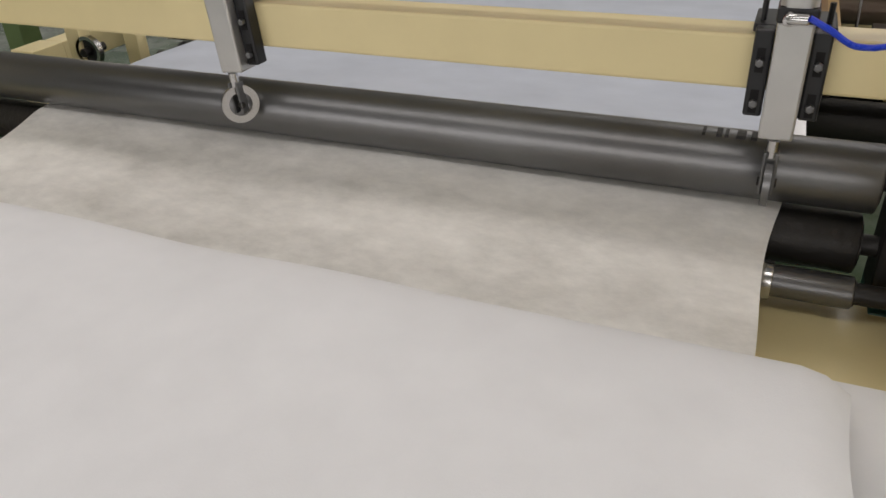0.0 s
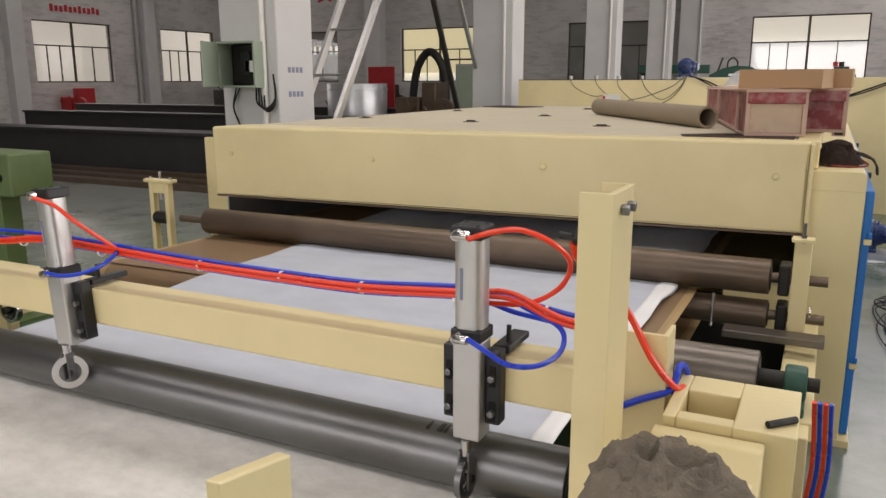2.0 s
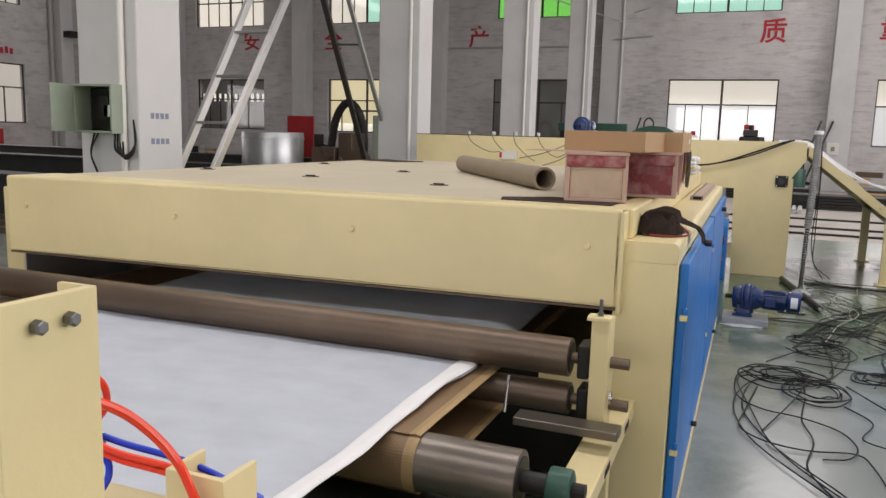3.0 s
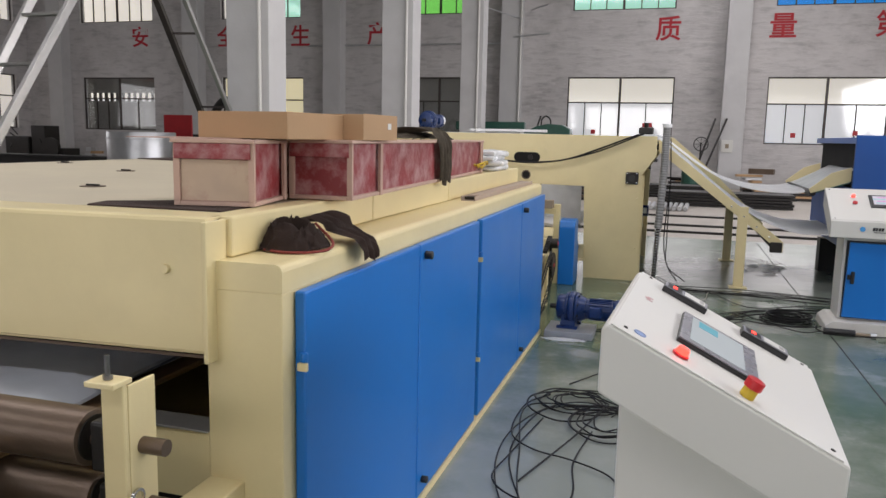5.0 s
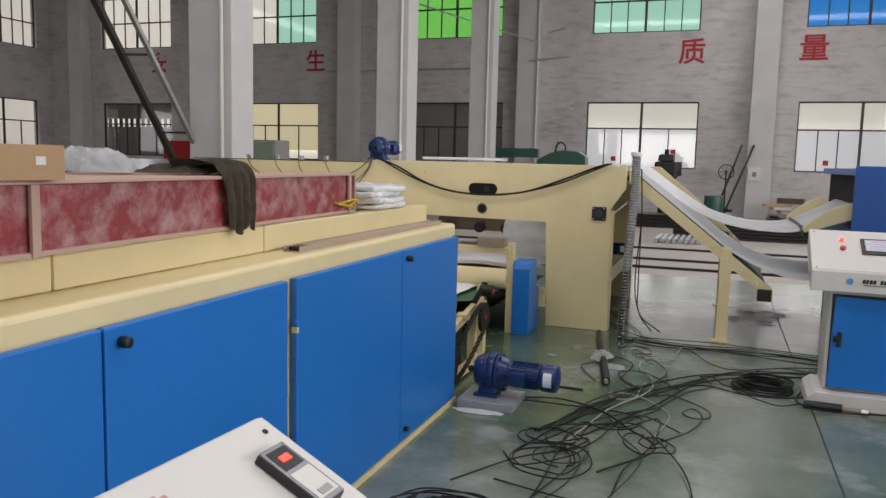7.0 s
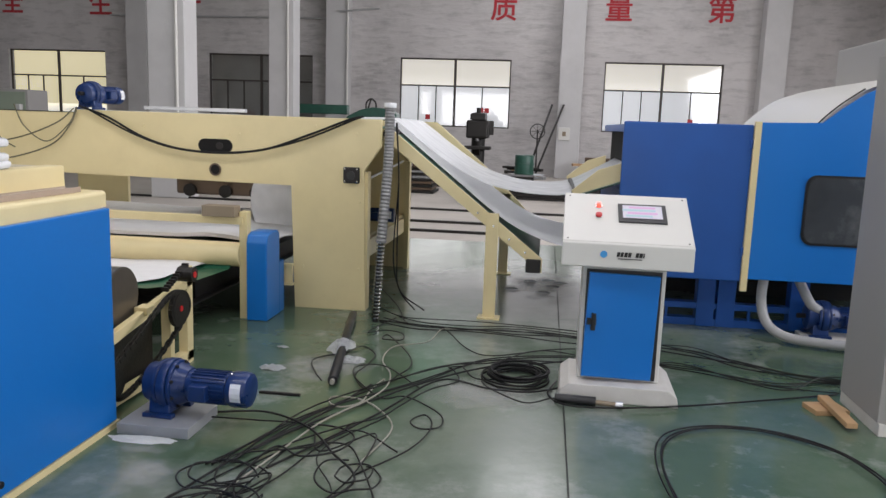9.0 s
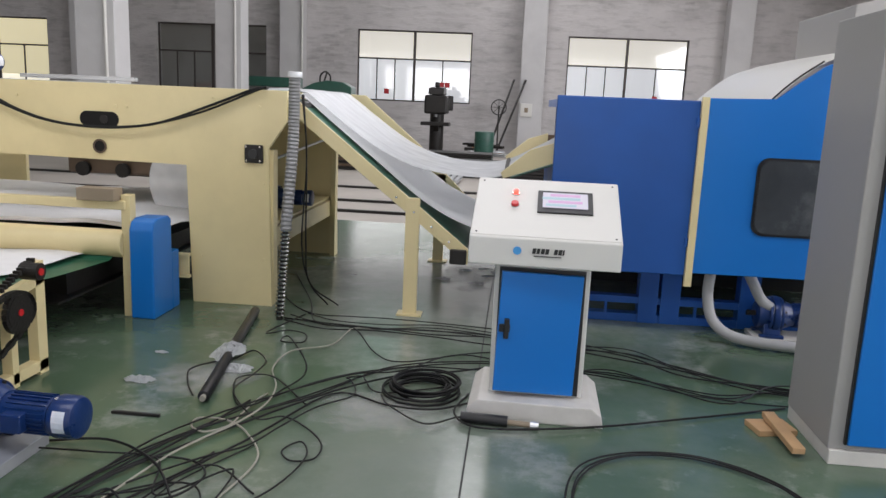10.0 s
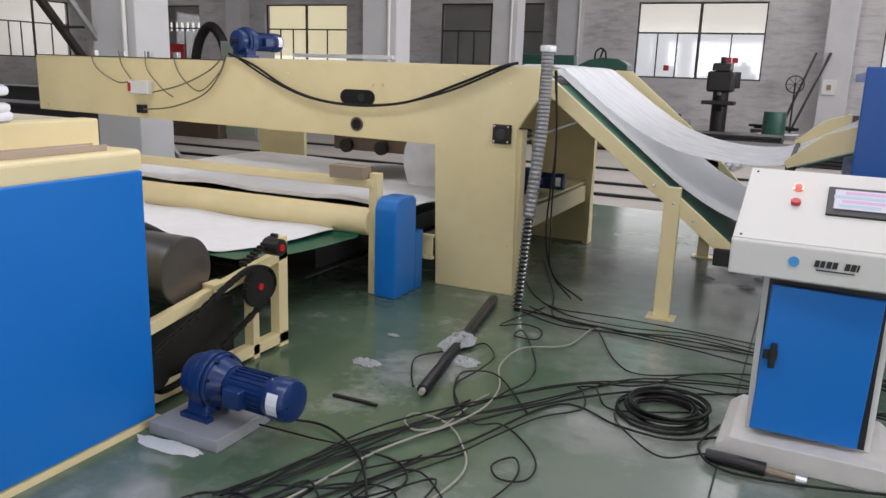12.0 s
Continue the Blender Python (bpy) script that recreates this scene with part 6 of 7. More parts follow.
# ---- carding machine ----
def card():
    c = thing("carding_machine", (6.0, 11.6, 0), "blue carding machine with panelled guards", "machine")
    g = part("front_guard", box(3.43, 4.355, 10.2, 10.235, 0.46, 1.62, 0.008), "blue_dark", c, "deep blue hinged guard panel")
    rg = bmesh.new()
    outer = [(4.405, 0.48), (6.9, 0.48), (6.9, 2.0), (5.5, 1.98), (5.25, 1.93), (5.1, 1.865), (4.96, 1.76), (4.83, 1.645), (4.405, 1.64)]
    prism(outer, "y", 10.2, 10.235, 0.005, rg)
    w = part("main_guard", rg, "blue", c, "blue guard panel with a rounded window")
    part("strip", box(4.356, 4.404, 10.175, 10.21, 0.39, 1.645, 0.003), "cream", c, "cream closing strip")
    for z in (1.45, 0.66):
        part("hinge", cyl((4.345, 10.19, z), (4.345, 10.19, z + 0.06), 0.012, 10), "blue_dark", c)
    rr, x0, x1, z0, z1 = 0.08, 4.75, 5.75, 0.76, 1.275
    ring = []
    for cx, cz, a0 in ((x1 - rr, z1 - rr, 0), (x0 + rr, z1 - rr, 90), (x0 + rr, z0 + rr, 180), (x1 - rr, z0 + rr, 270)):
        ring += [(cx + rr * math.cos(radians(a0 + 15 * k)), cz + rr * math.sin(radians(a0 + 15 * k))) for k in range(7)]
    part("window_seal", prism(ring, "y", 10.186, 10.1995), "black", w, "black rubber window seal")
    cxm, czm = (x0 + x1) / 2, (z0 + z1) / 2
    part("window_pane", prism([(cxm + (x - cxm) * 0.965, czm + (z - czm) * 0.935) for x, z in ring], "y", 10.181, 10.1858), "dark_glass", w, "smoked window pane")
    # upper cover: white rounded sheet behind the rising guard
    bm = sheet([(4.80, 1.625), (4.87, 1.70), (4.97, 1.79), (5.1, 1.885), (5.26, 1.95), (5.5, 2.0), (6.4, 2.03)], 10.24, 12.5, 0.012, 6)
    for v in bm.verts:
        v.co = Vector((v.co.y, v.co.x, v.co.z))
    part("curved_cover", bm, "white_paint", c, "pale curved sheet cover", True)
    part("cover_lip", hose([(4.80, 10.245, 1.64), (4.87, 10.245, 1.715), (4.97, 10.245, 1.805), (5.1, 10.245, 1.9)], 0.006, 6, 6), "dark", c)
    part("inner_body", box(3.55, 6.9, 10.95, 12.6, 0.5, 1.60), "blue_dark", c)
    part("feed_side", box(3.46, 3.55, 10.3, 12.6, 0.46, 1.08), "blue_dark", c)
    part("feed_side", box(3.46, 3.55, 10.3, 10.36, 1.08, 1.60), "blue_dark", c)
    part("feed_side", box(3.46, 3.55, 10.36, 12.6, 1.54, 1.60), "blue_dark", c)
    # near-black sheet paints the shade inside the feed side
    part("feed_opening_shade", box(3.535, 3.549, 10.36, 12.6, 1.08, 1.54), "hole", c, "near-black sheet for the shade in the feed opening")
    # base frame with openings
    part("base_rail", box(3.5, 6.9, 10.62, 10.72, 0.0, 0.06, 0.004), "blue_dark", c)
    part("base_rail", box(3.5, 6.9, 10.62, 10.72, 0.14, 0.19, 0.004), "blue_dark", c)
    part("base_rail", box(3.5, 6.9, 10.62, 10.72, 0.42, 0.50, 0.004), "blue_dark", c)
    for x in (3.5, 4.14, 4.30, 4.86, 5.5, 6.1):
        part("base_post", box(x, x + 0.14, 10.61, 10.73, 0.0, 0.5, 0.004), "blue_dark", c)
    for x in (3.9, 4.55):
        part("base_rib", box(x, x + 0.02, 10.63, 10.66, 0.06, 0.14), "blue_dark", c)
    part("rear_base", box(3.5, 6.9, 12.0, 12.2, 0.0, 0.4), "dark", c)
    # feed chute toward the ramp
    for y in (10.42, 12.2):
        part("chute_side", prism([(3.10, 1.03), (3.46, 1.16), (3.46, 1.30), (3.28, 1.24), (3.08, 1.07)], "y", y, y + 0.03, 0.003), "cream", c)
    part("chute_roller", cyl((3.12, 10.44, 1.03), (3.12, 12.2, 1.03), 0.03, 16), "dark", c, smooth=True)
    part("chute_bed", prism([(3.10, 1.01), (3.46, 1.14), (3.46, 1.15), (3.10, 1.02)], "y", 10.46, 12.2), "belt_green", c)
    return c


card()
solo("vent_duct", prism([(5.62, 1.98), (6.9, 1.98), (6.9, 2.62), (6.1, 2.52), (5.62, 2.38)], "y", 11.2, 12.4, 0.01), "grey_cabinet", "grey sheet-metal duct on the carding machine", "duct")
for pts in ([(4.57, 10.35, 0.50), (4.56, 10.33, 0.3), (4.60, 10.28, 0.14), (4.72, 10.2, 0.06), (4.95, 10.1, 0.05), (5.3, 10.05, 0.05)], [(4.82, 10.4, 0.50), (4.87, 10.38, 0.4), (4.94, 10.36, 0.28), (5.05, 10.36, 0.22)]):
    solo("suction_hose", hose(spline(pts, 14), 0.036, 14, 1, None, 0.05), "hose_grey", "grey ribbed suction hose under the carder", "hose", "suction hoses", smooth=True)
geared_motor("fan_motor", (5.02, 10.42, 0.03), 0, "dark blue motor under the carding machine", 1.0)
solo("motor_pad", box(4.9, 5.6, 10.3, 10.55, 0.0, 0.03), "console_base", "pale pad under the motor", "pad")

# ---- switch cabinet ----
cab = thing("switch_cabinet", (5.3, 8.7, 0), "tall grey switch cabinet with blue doors", "cabinet")
part("body", box(4.67, 6.2, 8.42, 8.95, 0.07, 2.0, 0.006), "grey_cabinet", cab)
part("plinth", box(4.675, 6.2, 8.405, 8.945, 0.0, 0.07, 0.004), "console_base", cab, "pale plinth")
for x0, x1 in ((4.745, 5.44), (5.46, 6.16)):
    d = part("door", box(x0, x1, 8.392, 8.4195, 0.10, 1.98, 0.005), "blue", cab, "blue cabinet door")
    part("handle", box(x1 - 0.06, x1 - 0.03, 8.365, 8.392, 0.95, 1.15, 0.004), "black", d)
part("door_seal", box(4.735, 4.744, 8.40, 8.4195, 0.1, 1.98), "black", cab)

for x0, y0, z, a, l, w in ((4.53, 8.75, 0.0, 12, 0.2, 0.075), (4.545, 8.63, 0.032, -86, 0.38, 0.03)):
    solo("timber_offcut", box(-l / 2, l / 2, -w, w, 0.0, 0.03, 0.003, None, Matrix.Translation((x0, y0, z)) @ Matrix.Rotation(radians(a), 4, "Z") @ Matrix.Rotation(radians(3.5 if z else 0), 4, "Y")), "wood", "pale timber offcut lying by the cabinet", "timber", "timber offcuts")


# ---- control consoles ----
SLOPE = math.atan2(0.235, 0.47)


def on_desk(u, v, w, h, t, up=0.0, bm=None, bevel=0.002):
    """A slab on the sloping desk: u across, v up the slope from its lower edge."""
    m = Matrix.Translation((0, -0.25, 0.922)) @ Matrix.Rotation(SLOPE, 4, "X")
    return box(u - w / 2, u + w / 2, v - h / 2, v + h / 2, up, up + t, bevel, bm, m)


def desk_cyl(u, v, r, z0, z1, r2=None):
    m = Matrix.Translation((0, -0.25, 0.922)) @ Matrix.Rotation(SLOPE, 4, "X")
    b = cyl((u, v, z0), (u, v, z1), r, 22, None, r2, 0.002)
    b.transform(m)
    return b


def console(name, at, turn, label, meters, half=0.345):
    c = thing(name, at, label, "control console", "control consoles", turn=turn, local=True)
    part("plinth", prism([(-0.34, 0.0), (0.34, 0.0), (0.33, 0.06), (0.28, 0.10), (-0.28, 0.10), (-0.33, 0.06)], "y", -0.26, 0.24, 0.006), "console_base", c, "scuffed off-white plinth")
    part("pedestal", prism([(-0.13, 0.1), (0.2, 0.1), (0.2, 0.99), (-0.13, 0.828)], "x", -0.235, 0.235, 0.006), "white_paint", c)
    desk = part("desk", prism([(-0.25, 0.785), (-0.255, 0.92), (0.22, 1.157), (0.233, 1.145), (0.235, 1.005), (-0.2, 0.785)], "x", -half, half, 0.006), "white_paint", c, "sloping light grey desk")
    part("lid", on_desk(0, 0.265, 2 * half - 0.006, 0.51, 0.004, 0.0), "white_paint", desk)
    tilt = Matrix.Translation((0.2, -0.14, 0.74)) @ Matrix.Rotation(radians(1.5 if not meters else 0), 4, "Y") @ Matrix.Rotation(radians(5 if not meters else 0), 4, "Z") @ Matrix.Translation((-0.2, 0.14, -0.74))
    d = part("door", box(-0.2, 0.2, -0.165, -0.14, 0.12, 0.735, 0.004, None, tilt), "blue", c, "blue pedestal door, ajar")
    part("door_gap", box(-0.212, 0.212, -0.139, -0.1305, 0.112, 0.755), "black", c)
    part("handle", box(-0.17, -0.145, -0.19, -0.164, 0.40, 0.50, 0.004, None, tilt), "black", d, "black latch handle")
    part("latch_base", box(-0.195, -0.14, -0.175, -0.164, 0.43, 0.47, 0.003, None, tilt), "black", d)
    su, sv = (-0.05, 0.283) if meters else (0.09, 0.31)
    s = part("screen_bezel", on_desk(su, sv, 0.275, 0.195, 0.010, 0.004), "black", desk, "black touch screen bezel")
    if meters:
        part("bezel_front", on_desk(su, sv, 0.272, 0.192, 0.0035, 0.0142), "bezel_grey", s, "silver grey bezel front")
    part("screen", on_desk(su, sv + 0.005, 0.225, 0.135, 0.001, 0.018, None, 0), "screen_pale" if meters else "screen", s, "lit touch screen")
    if meters:
        part("screen_area", on_desk(su + 0.07, sv + 0.03, 0.06, 0.05, 0.0008, 0.0192, None, 0), "screen_cyan", s)
    else:
        for k in range(4):
            part("screen_row", on_desk(0.07 + 0.02 * (k % 2), 0.27 + 0.03 * k, 0.15 + 0.02 * (k % 3), 0.019, 0.0008, 0.0192, None, 0), "screen_pink" if k % 2 else "screen_green", s)
    lu, lv, eu, ev = (-0.287, 0.365, -0.30, 0.215) if meters else (-0.16, 0.38, -0.16, 0.27)
    lamp = part("lamp_ring", desk_cyl(lu, lv, 0.0185 if meters else 0.021, 0.004, 0.010), "button_red" if meters else "chrome", desk)
    part("indicator_lamp", desk_cyl(lu, lv, 0.0155, 0.010, 0.024, 0.012), "lamp_red", lamp, "lit red indicator lamp")
    es = part("stop_collar", desk_cyl(eu, ev, 0.0155 if meters else 0.020, 0.004, 0.026 if meters else 0.01), "yellow" if meters else "chrome", desk, "emergency stop collar")
    part("stop_button", desk_cyl(eu, ev, 0.019, 0.026 if meters else 0.01, 0.046 if meters else 0.024), "button_red", es, "red mushroom stop button")
    if meters:
        for v in (0.385, 0.15):
            m = part("meter", on_desk(0.267, v, 0.062, 0.13, 0.016, 0.004), "black", desk, "black speed controller")
            part("meter_front", on_desk(0.267, v, 0.060, 0.128, 0.0025, 0.0202), "bezel_grey", m, "silver grey meter front")
            part("meter_face", on_desk(0.267, v - 0.025, 0.05, 0.06, 0.0008, 0.0228, None, 0), "white_paint", m)
            part("meter_key", on_desk(0.267, v - 0.045, 0.03, 0.012, 0.0008, 0.0238, None, 0), "grey_cabinet", m)
            part("meter_display", on_desk(0.267, v + 0.035, 0.048, 0.042, 0.0008, 0.0228, None, 0), "black", m, "dark display")
            part("digits", on_desk(0.267, v + 0.035, 0.022, 0.012, 0.0008, 0.0238, None, 0), "lamp_red", m, "lit red digits")
        part("maker_mark", desk_cyl(-0.30, 0.458, 0.014, 0.0041, 0.0047), "logo_faded", desk, "faded round blue mark")
        for k in range(3):
            part("small_print", on_desk(0.04 + 0.014 * k, 0.468 + 0.006 * (k % 2), 0.009, 0.016, 0.0006, 0.0042, None, 0), "print_red", desk)
    else:
        part("maker_mark", cyl((-0.13, -0.2545, 0.862), (-0.13, -0.2575, 0.862), 0.02, 24), "logo_blue", desk)
        for k, w in enumerate((0.017, 0.015, 0.017, 0.017, 0.0, 0.017, 0.017, 0.007)):
            if w:
                u = -0.06 + 0.0205 * k
                part("maker_mark", prism([(u, 0.852), (u + w, 0.852), (u + w + 0.004, 0.878), (u + 0.004, 0.878)], "y", -0.2575, -0.2553), "ink", desk)
        part("small_print", box(-0.05, 0.08, -0.2575, -0.2555, 0.838, 0.843), "ink", desk)
    for u in (-half + 0.03, half - 0.03):
        for v in (0.03, 0.49):
            part("screw", desk_cyl(u, v, 0.005, 0.004, 0.006), "dark", desk)
    return c


console("control_console", (3.353, 8.86, 0), -1.5, "light grey control console with blue pedestal door and lit screen", False, 0.362)
console("control_console", (1.872, 3.745, -0.012), 87, "light grey control console with screen, meters and emergency stop", True, 0.345)
gun = thing("grease_gun", (3.16, 8.55, 0), "black grease gun lying against the console plinth", "tool")
part("barrel", cyl((2.99, 8.545, 0.028), (3.22, 8.53, 0.028), 0.027, 16), "black", gun, smooth=True)
part("nozzle", cyl((3.22, 8.53, 0.025), (3.33, 8.525, 0.022), 0.014, 12), "tube_card", gun, smooth=True)
part("end_knob", cyl((3.33, 8.525, 0.022), (3.37, 8.522, 0.022), 0.02, 12), "galv", gun)

# ---- on the floor: pole, scraps, joint, stains ----
pole = thing("wrapped_pole", (1.55, 9.3, 0), "black rubber pole with torn white wrapping on the floor", "pole")
part("shaft", cyl((1.69, 8.53, 0.032), (1.41, 10.12, 0.032), 0.03, 18, bevel=0.003), "black", pole, smooth=True)
part("core", cyl((1.695, 8.50, 0.032), (1.69, 8.53, 0.032), 0.015, 12), "cable_pale", pole)
crumple("torn_wrapping", (1.56, 9.22, 0.03), (0.09, 0.16, 0.05), "bag", "torn white wrapping round the pole", "wrapping", 5.2)
crumple("torn_wrapping", (1.68, 9.02, 0.0), (0.10, 0.07, 0.03), "bag", "torn white wrapping beside the pole", "wrapping", 7.7)
crumple("fibre_scrap", (1.24, 8.75, 0.0), (0.085, 0.045, 0.03), "bag", "scrap of white fibre on the floor", "scrap", 3.1)
crumple("fibre_fluff", (1.02, 7.57, 0.0), (0.17, 0.045, 0.018), "web_air", "white fibre fluff gathered along the motor plinth", "fluff", 6.6, 0.5)
crumple("fibre_scrap", (1.15, 9.2, 0.0), (0.04, 0.02, 0.012), "bag", "scrap of white fibre on the floor", "scrap", 4.1)
for k, (x, y) in enumerate(((2.77, 12.0), (2.95, 12.1), (3.07, 12.0), (3.0, 11.8), (2.6, 11.6), (2.9, 11.5))):
    crumple("fibre_scrap", (x, y, 0.0), (0.07, 0.03, 0.02), "bag", "scrap of white fibre on the floor", "scrap", 10.0 + k)
solo("steel_bar", box(1.32, 1.56, 8.31, 8.33, 0.0, 0.015, 0.003), "dark", "short dark steel bar on the floor", "bar")
# patches by the ramp and console also paint the floor's pale reflections
for k, (x0, x1, y0, y1) in enumerate(((0.86, 1.5, 6.9, 7.57), (1.0, 2.1, 8.2, 9.6), (2.1, 3.6, 10.6, 13.4), (0.83, 1.3, 7.76, 7.9), (0.84, 1.32, 7.36, 7.6), (1.9, 3.2, 8.0, 9.2))):
    solo("floor_dust_sheen", box(x0, x1, y0, y1, 0.0004, 0.001 + 0.0002 * k), "dust", "thin white fibre dust and painted-on sheen on the floor", "dust", "floor dust", "stuff")
solo("floor_joint", box(3.037, 3.045, -2.0, 14.5, 0.0, 0.002), "joint", "dark joint line across the painted floor", "joint", kind="structure")

# ---- cables on the floor ----
rng = random.Random(7)
CABLES = thing("cable_tangle", (1.8, 7.2, 0), "tangle of black rubber cables lying loose on the floor", "cables")


def loose(points, r, material="cable", parent=None, wig=0.05, loops=0, n=7):
    """A cable on the floor that wanders, with loops thrown in."""
    pts = []
    for i, (x, y) in enumerate(points):
        pts.append((x + rng.uniform(-wig, wig), y + rng.uniform(-wig, wig), r + (0.004 + 0.014 * rng.random()) * (0 < i < len(points) - 1)))
        if loops and 0 < i < len(points) - 1 and rng.random() < loops:
            R, a0, sg = rng.uniform(0.1, 0.26), rng.uniform(0, 6.28), rng.choice((-1, 1))
            cx, cy = x - R * math.cos(a0), y - R * math.sin(a0)
            for k in range(1, 8):
                a = a0 + sg * k * 0.9
                pts.append((cx + R * math.cos(a) * (1 + 0.2 * rng.random()), cy + R * 1.2 * math.sin(a), r + 0.004 + 0.022 * rng.random()))
    return part("cable", hose(pts, 0.66 * r, 6, n), material, parent or CABLES, smooth=True)


BASE_RUN = [(2.0, 8.6), (1.95, 8.1), (1.85, 7.6), (1.8, 7.1), (1.75, 6.6), (1.6, 6.1), (1.5, 5.6), (1.35, 5.1)]
for k in range(3):
    a, b = rng.randint(0, 3), rng.randint(6, 8)
    off = rng.uniform(-0.3, 0.4)
    loose([(x + off, y) for x, y in BASE_RUN[a:b]], rng.choice((0.005, 0.006, 0.0065, 0.0075)), "cable", None, 0.12, 0.45)


def heap(cx, cy, rx, ry, turns, r=0.0065):
    """Slack cable thrown down in flat, uneven coils."""
    pts, a0 = [], rng.uniform(0, 6)
    for i in range(turns * 10):
        a = a0 + i * 0.628
        k = 0.72 + 0.28 * math.sin(i * 0.173 + a0) + rng.uniform(-0.04, 0.04)
        pts.append((cx + rx * k * math.cos(a) + 0.12 * rx * math.sin(i * 0.07), cy + ry * k * math.sin(a) + 0.2 * ry * math.sin(i * 0.05), r + 0.003 + 0.03 * rng.random()))
    part("cable", hose(pts, 0.66 * r, 6, 4), "cable", CABLES, smooth=True)


heap(1.30, 6.12, 0.27, 0.22, 6)
heap(1.48, 5.82, 0.2, 0.24, 5)
heap(1.88, 6.30, 0.18, 0.17, 5)
heap(1.60, 6.9, 0.22, 0.25, 3)
heap(2.0, 5.7, 0.09, 0.12, 2)
heap(2.1, 7.35, 0.17, 0.2, 2)
heap(1.55, 7.25, 0.2, 0.16, 2)
for run in ([(1.12, 6.26), (1.02, 6.02), (1.03, 5.56), (1.16, 5.4), (1.38, 5.3), (1.56, 5.2), (1.62, 4.94), (1.56, 4.79), (1.45, 4.76)],
            [(1.14, 5.85), (1.07, 5.29), (1.05, 5.02), (1.18, 4.85), (1.38, 4.83), (1.6, 4.88), (1.67, 4.72), (1.72, 4.3)],
            [(1.69, 6.12), (1.82, 5.71), (1.9, 5.61), (2.0, 5.73), (2.03, 5.92), (1.95, 5.77), (1.94, 5.43), (1.99, 5.31), (2.0, 4.9)],
            [(1.42, 5.75), (1.38, 5.3), (1.42, 4.96), (1.36, 4.58), (1.5, 4.2)],
            [(1.62, 5.69), (1.75, 5.41), (1.67, 5.13), (1.76, 5.0), (1.86, 4.95), (1.86, 4.8), (1.8, 4.4)],
            [(1.35, 6.98), (1.49, 6.81), (1.72, 7.05), (1.76, 7.32), (1.55, 7.21), (1.53, 7.46), (1.84, 7.62), (2.01, 7.86), (2.24, 7.69)],
            [(1.1, 7.9), (1.18, 7.88), (1.47, 7.88), (1.76, 7.88), (1.9, 7.59), (2.1, 7.83), (2.11, 7.37), (1.99, 6.95), (1.98, 6.63)],
            [(1.6, 6.4), (1.72, 6.9), (1.62, 7.3), (1.75, 7.6), (1.98, 7.7), (2.12, 7.5), (2.3, 7.0), (2.32, 6.6), (2.1, 6.45), (1.75, 6.5), (1.4, 6.6)],
            [(1.2, 6.5), (1.45, 6.9), (1.75, 7.2), (1.86, 7.6), (1.95, 8.0)]):
    loose(run, 0.0065, "cable", None, 0.008)
# pale cable that winds past the pole, with one flat loop
loose([(2.3, 9.95), (2.16, 9.89), (2.1, 9.54), (1.9, 9.34), (1.88, 9.07), (1.99, 8.77), (2.01, 8.51), (1.95, 8.27), (1.86, 8.1), (1.78, 7.89), (1.7, 7.5), (1.6, 7.1)], 0.007, "cable_pale", None, 0.004)
loose([(1.97, 8.7), (1.95, 8.59), (1.93, 8.42), (1.93, 8.25), (1.84, 8.18), (1.76, 8.22), (1.76, 8.31), (1.9, 8.31), (2.04, 8.18), (2.17, 7.93), (2.1, 7.5)], 0.007, "cable_pale", None, 0.004)
# black cables thrown in wide bights beside it
for run in ([(1.6, 8.6), (1.52, 8.74), (1.45, 8.91), (1.52, 9.07), (1.61, 9.16), (1.67, 9.33), (1.81, 9.14), (1.82, 8.95), (1.77, 8.74), (1.84, 8.57), (2.02, 8.36), (2.14, 8.41), (2.29, 8.29), (2.4, 8.14), (2.4, 8.01), (2.3, 7.97), (2.24, 8.06), (2.3, 8.15), (2.36, 8.0), (2.3, 7.7), (2.1, 7.4)],
            [(1.75, 10.2), (1.64, 9.67), (1.75, 9.77), (1.89, 9.72), (1.92, 9.54), (1.78, 9.55), (1.8, 9.63), (2.03, 9.21), (2.08, 8.94), (2.03, 8.73), (2.0, 8.59), (1.89, 8.49), (1.78, 8.69), (1.75, 8.88), (1.92, 8.91), (2.2, 8.6)],
            [(2.9, 9.0), (2.55, 8.82), (2.44, 8.95), (2.4, 9.02), (2.33, 8.98), (2.36, 8.94), (2.41, 8.75), (2.26, 8.55), (2.16, 8.27), (2.08, 8.06), (1.93, 7.91), (1.7, 7.6), (1.5, 7.2)],
            [(2.55, 8.8), (2.62, 8.65), (2.82, 8.44), (2.98, 8.56), (3.1, 8.62)],
            [(1.1, 11.6), (1.42, 10.73), (1.76, 10.24), (2.09, 10.21), (2.37, 10.18), (2.92, 10.16), (3.4, 10.1)],
            [(1.3, 11.5), (1.68, 10.57), (1.88, 10.0), (2.2, 9.97), (2.58, 9.97), (2.94, 10.0), (3.4, 9.95)],
            [(2.05, 10.0), (2.2, 9.86), (2.39, 9.46), (2.58, 9.31), (2.97, 9.57), (3.3, 9.7)]):
    loose(run, 0.0065, "cable", None, 0.006)
loose([(1.2, 7.95), (1.45, 8.0), (1.75, 7.85), (1.95, 7.6), (2.1, 7.3), (1.9, 6.9)], 0.009, "cable", None, 0.03)

